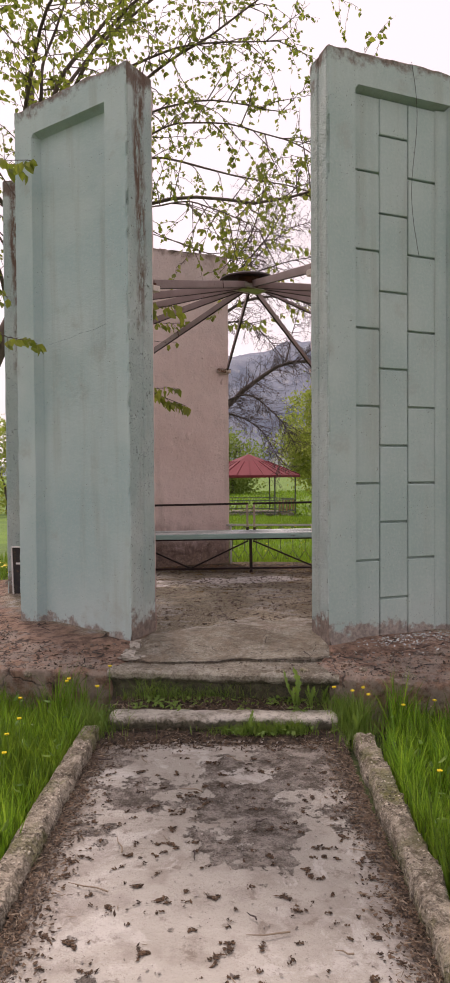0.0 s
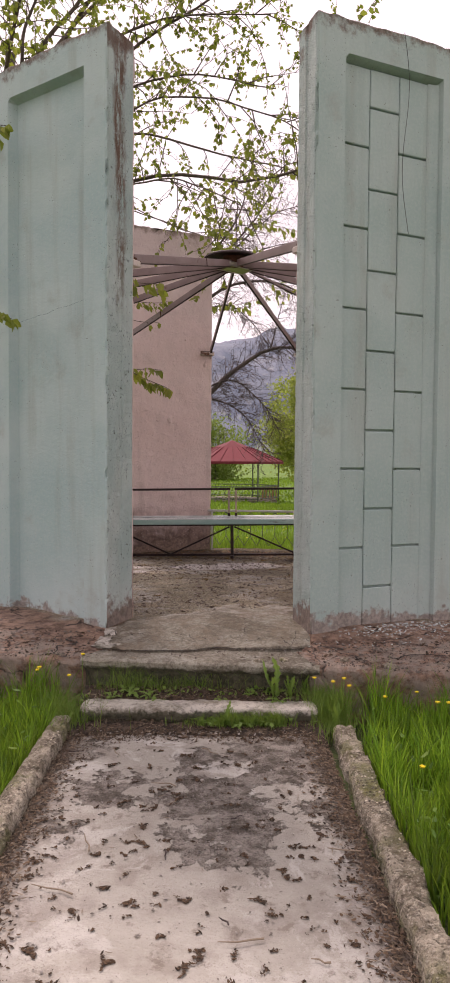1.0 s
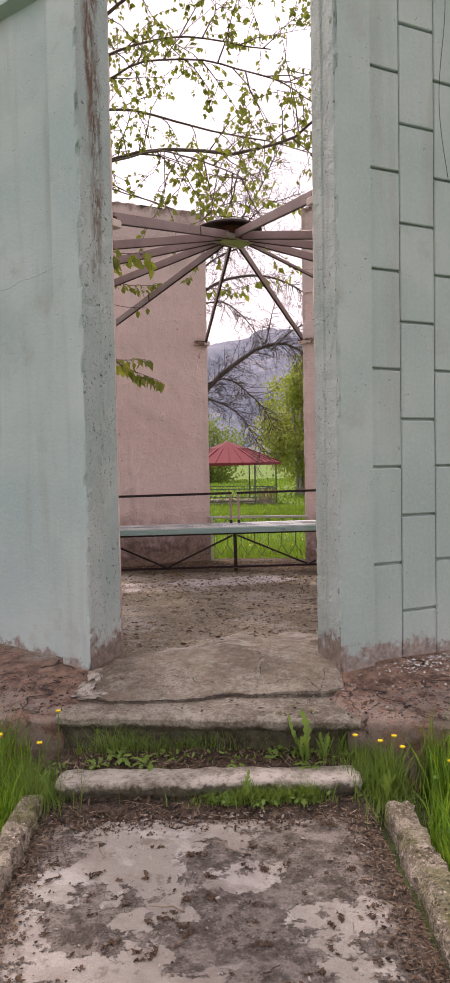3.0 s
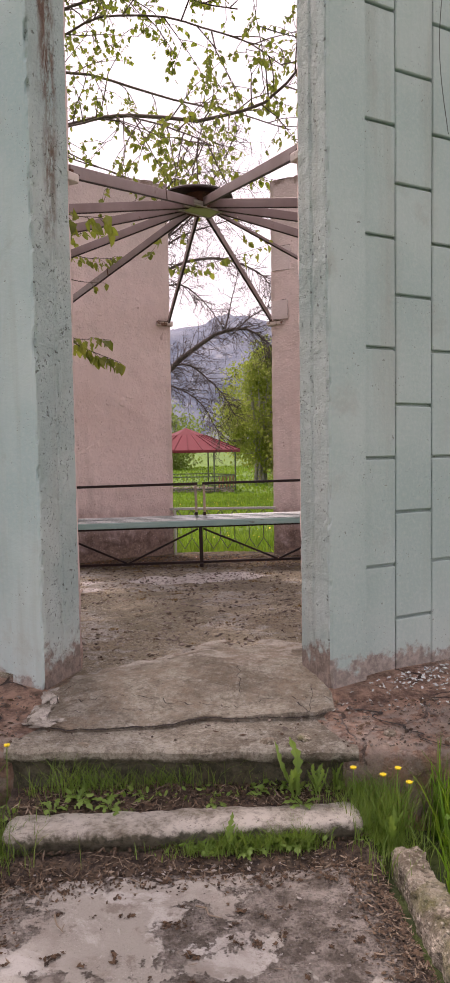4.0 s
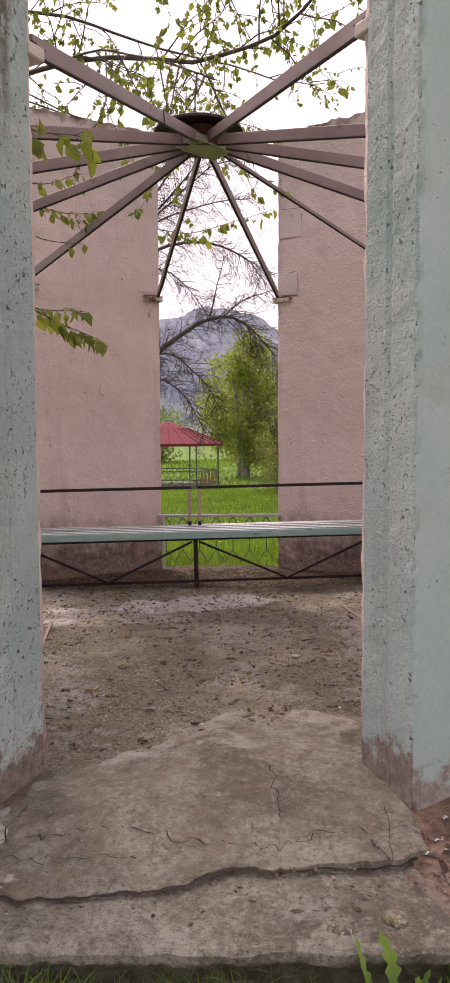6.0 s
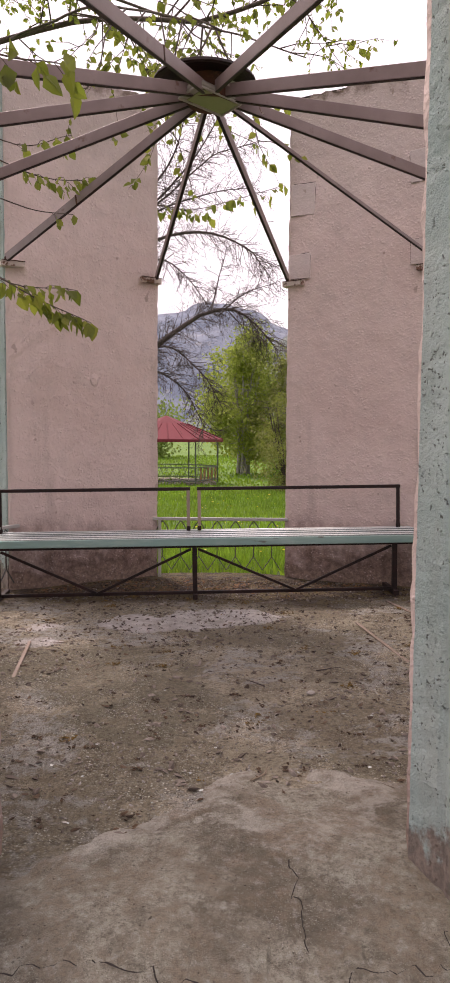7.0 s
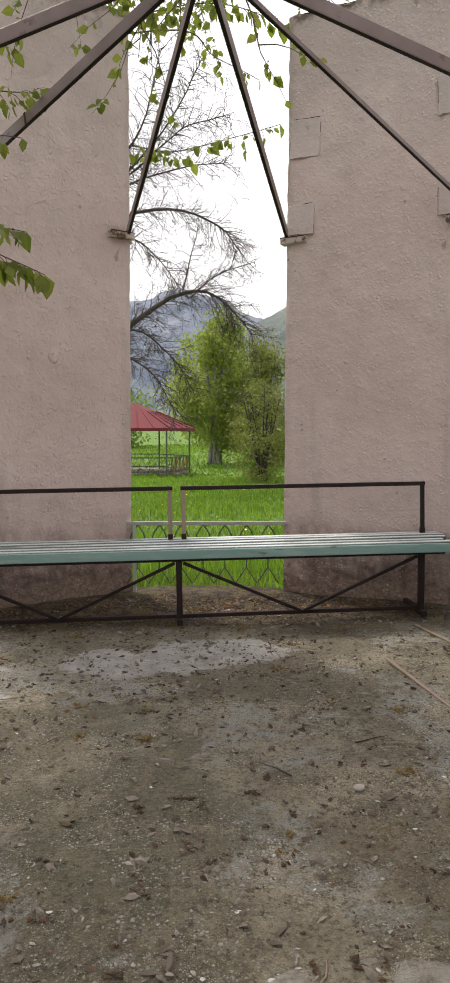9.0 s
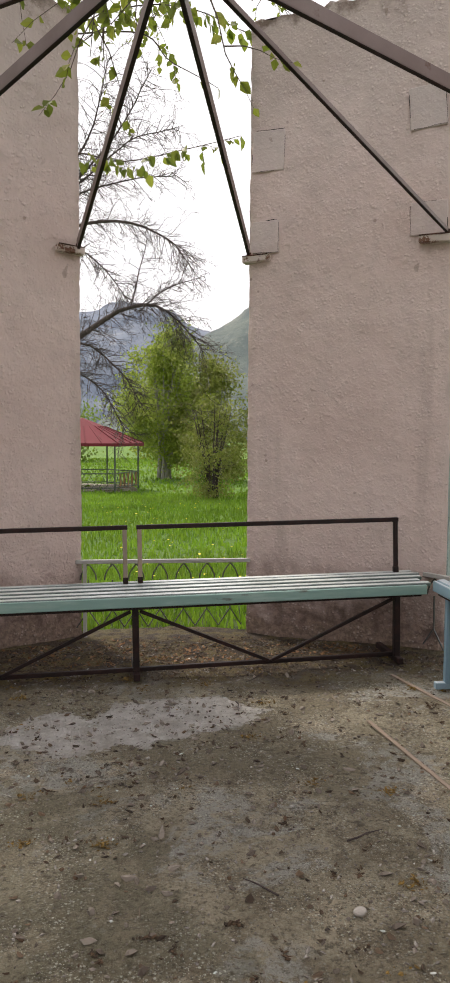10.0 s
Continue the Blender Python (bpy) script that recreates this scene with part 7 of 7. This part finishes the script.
def crown_tree(name, x, y, height, spread_r, stems, leaves, leaf, seed, label, leaf_mat, bark_mat, low=0.12, lean=0.0):
    """A leafy tree of several stems whose crown is built of many clumps of small leaves."""
    w = Wood(seed, 0.0)
    rng = random.Random(seed)
    z0 = rise(x, y) - 0.1
    for k in range(stems):
        w.mark("stem")
        a = 2 * math.pi * k / stems + rng.uniform(-0.4, 0.4)
        r = spread_r * rng.uniform(0.25, 0.75)
        foot = (math.cos(a) * 0.12 * spread_r, math.sin(a) * 0.12 * spread_r, 0)
        pts = w.limb([foot, (math.cos(a) * r * 0.35, math.sin(a) * r * 0.35, height * 0.35), (math.cos(a) * r + lean, math.sin(a) * r, height * rng.uniform(0.75, 0.98))],
                     height * 0.016, height * 0.003, 10, 6)
        w.clothe(pts, 14, height * 0.18, height * 0.003, 1, 0.25)
    clumps = []
    while len(clumps) < 95:
        u = rng.random()
        prof = math.sin(math.pi * min(1, 0.12 + 0.84 * u)) ** 0.75
        a, r = rng.uniform(0, 6.3), spread_r * prof * math.sqrt(rng.random())
        p = Vector((math.cos(a) * r + lean * u, math.sin(a) * r, height * (low + (1 - low) * u)))
        if noise.noise(p * (1.6 / spread_r) + Vector((seed, 0, 0))) > -0.18:
            clumps.append((p, spread_r * rng.uniform(0.10, 0.24)))
    for k in range(leaves):
        p, s = clumps[rng.randrange(len(clumps))]
        q = p + Vector((rng.gauss(0, s), rng.gauss(0, s), rng.gauss(0, s * 0.85)))
        leaf_mesh(w.lv, w.lf, q, Vector((rng.gauss(0, 0.7), rng.gauss(0, 0.7), rng.gauss(-0.5, 0.5))), leaf * rng.uniform(0.6, 1.3), rng)
    return w.build(name, pose(x, y, z0), label, bark_mat, leaf_mat)


crown_tree("poplar_tree", 6.0, 46, 8.2, 2.3, 6, 16000, 0.17, 61, "dense green poplar clump with pale stems", CROWN, PALE_BARK, 0.14)
crown_tree("poplar_tree", 8.6, 44, 6.6, 1.9, 5, 9000, 0.16, 62, "dense green poplar clump with pale stems", BUDDING, PALE_BARK, 0.05)
crown_tree("shrub", 5.9, 33, 3.9, 1.35, 9, 5600, 0.095, 63, "sparse olive shrub with many thin twiggy stems", BUDDING, TWIG, 0.05)
crown_tree("shrub", 6.0, 22.5, 2.6, 1.1, 6, 2600, 0.08, 64, "sparse green shrub with many thin stems", SHRUB, TWIG, 0.05)
crown_tree("tall_tree", 12.0, 31, 9.5, 2.6, 6, 12000, 0.17, 65, "tall green tree with pale stems", CROWN, PALE_BARK, 0.10)
crown_tree("tall_tree", 15.5, 36, 10.5, 3.0, 6, 12000, 0.19, 66, "tall green tree with pale stems", CROWN, PALE_BARK, 0.08)
crown_tree("far_tree", -11.6, 40, 5.2, 1.9, 4, 3600, 0.17, 67, "green tree at the edge of the lawn", CROWN, BARK, 0.10)
crown_tree("far_tree", -10, 60, 10, 4.0, 6, 7000, 0.3, 68, "green tree at the edge of the lawn", CROWN, BARK, 0.08)
crown_tree("far_tree", 0.5, 75, 6, 4.2, 6, 6000, 0.3, 69, "low green tree far across the lawn", SHRUB, BARK, 0.05)
crown_tree("far_tree", 12, 80, 9, 5.0, 6, 7000, 0.35, 70, "green tree far across the lawn", CROWN, BARK, 0.05)

# overhead wire with a dangling fitting, beyond the panels
verts, faces = [], []
ring_tube(verts, faces, [Vector((1.0 + 1.9 * u, 9.5 + 2.0 * u, 5.6 + 1.1 * u - 0.5 * u * (1 - u))) for u in [i / 16 for i in range(17)]], [0.006] * 17, 5)
tagged(sheet("overhead_wire", verts, faces, WIRE), "thin black wire above the pavilion", "wire")
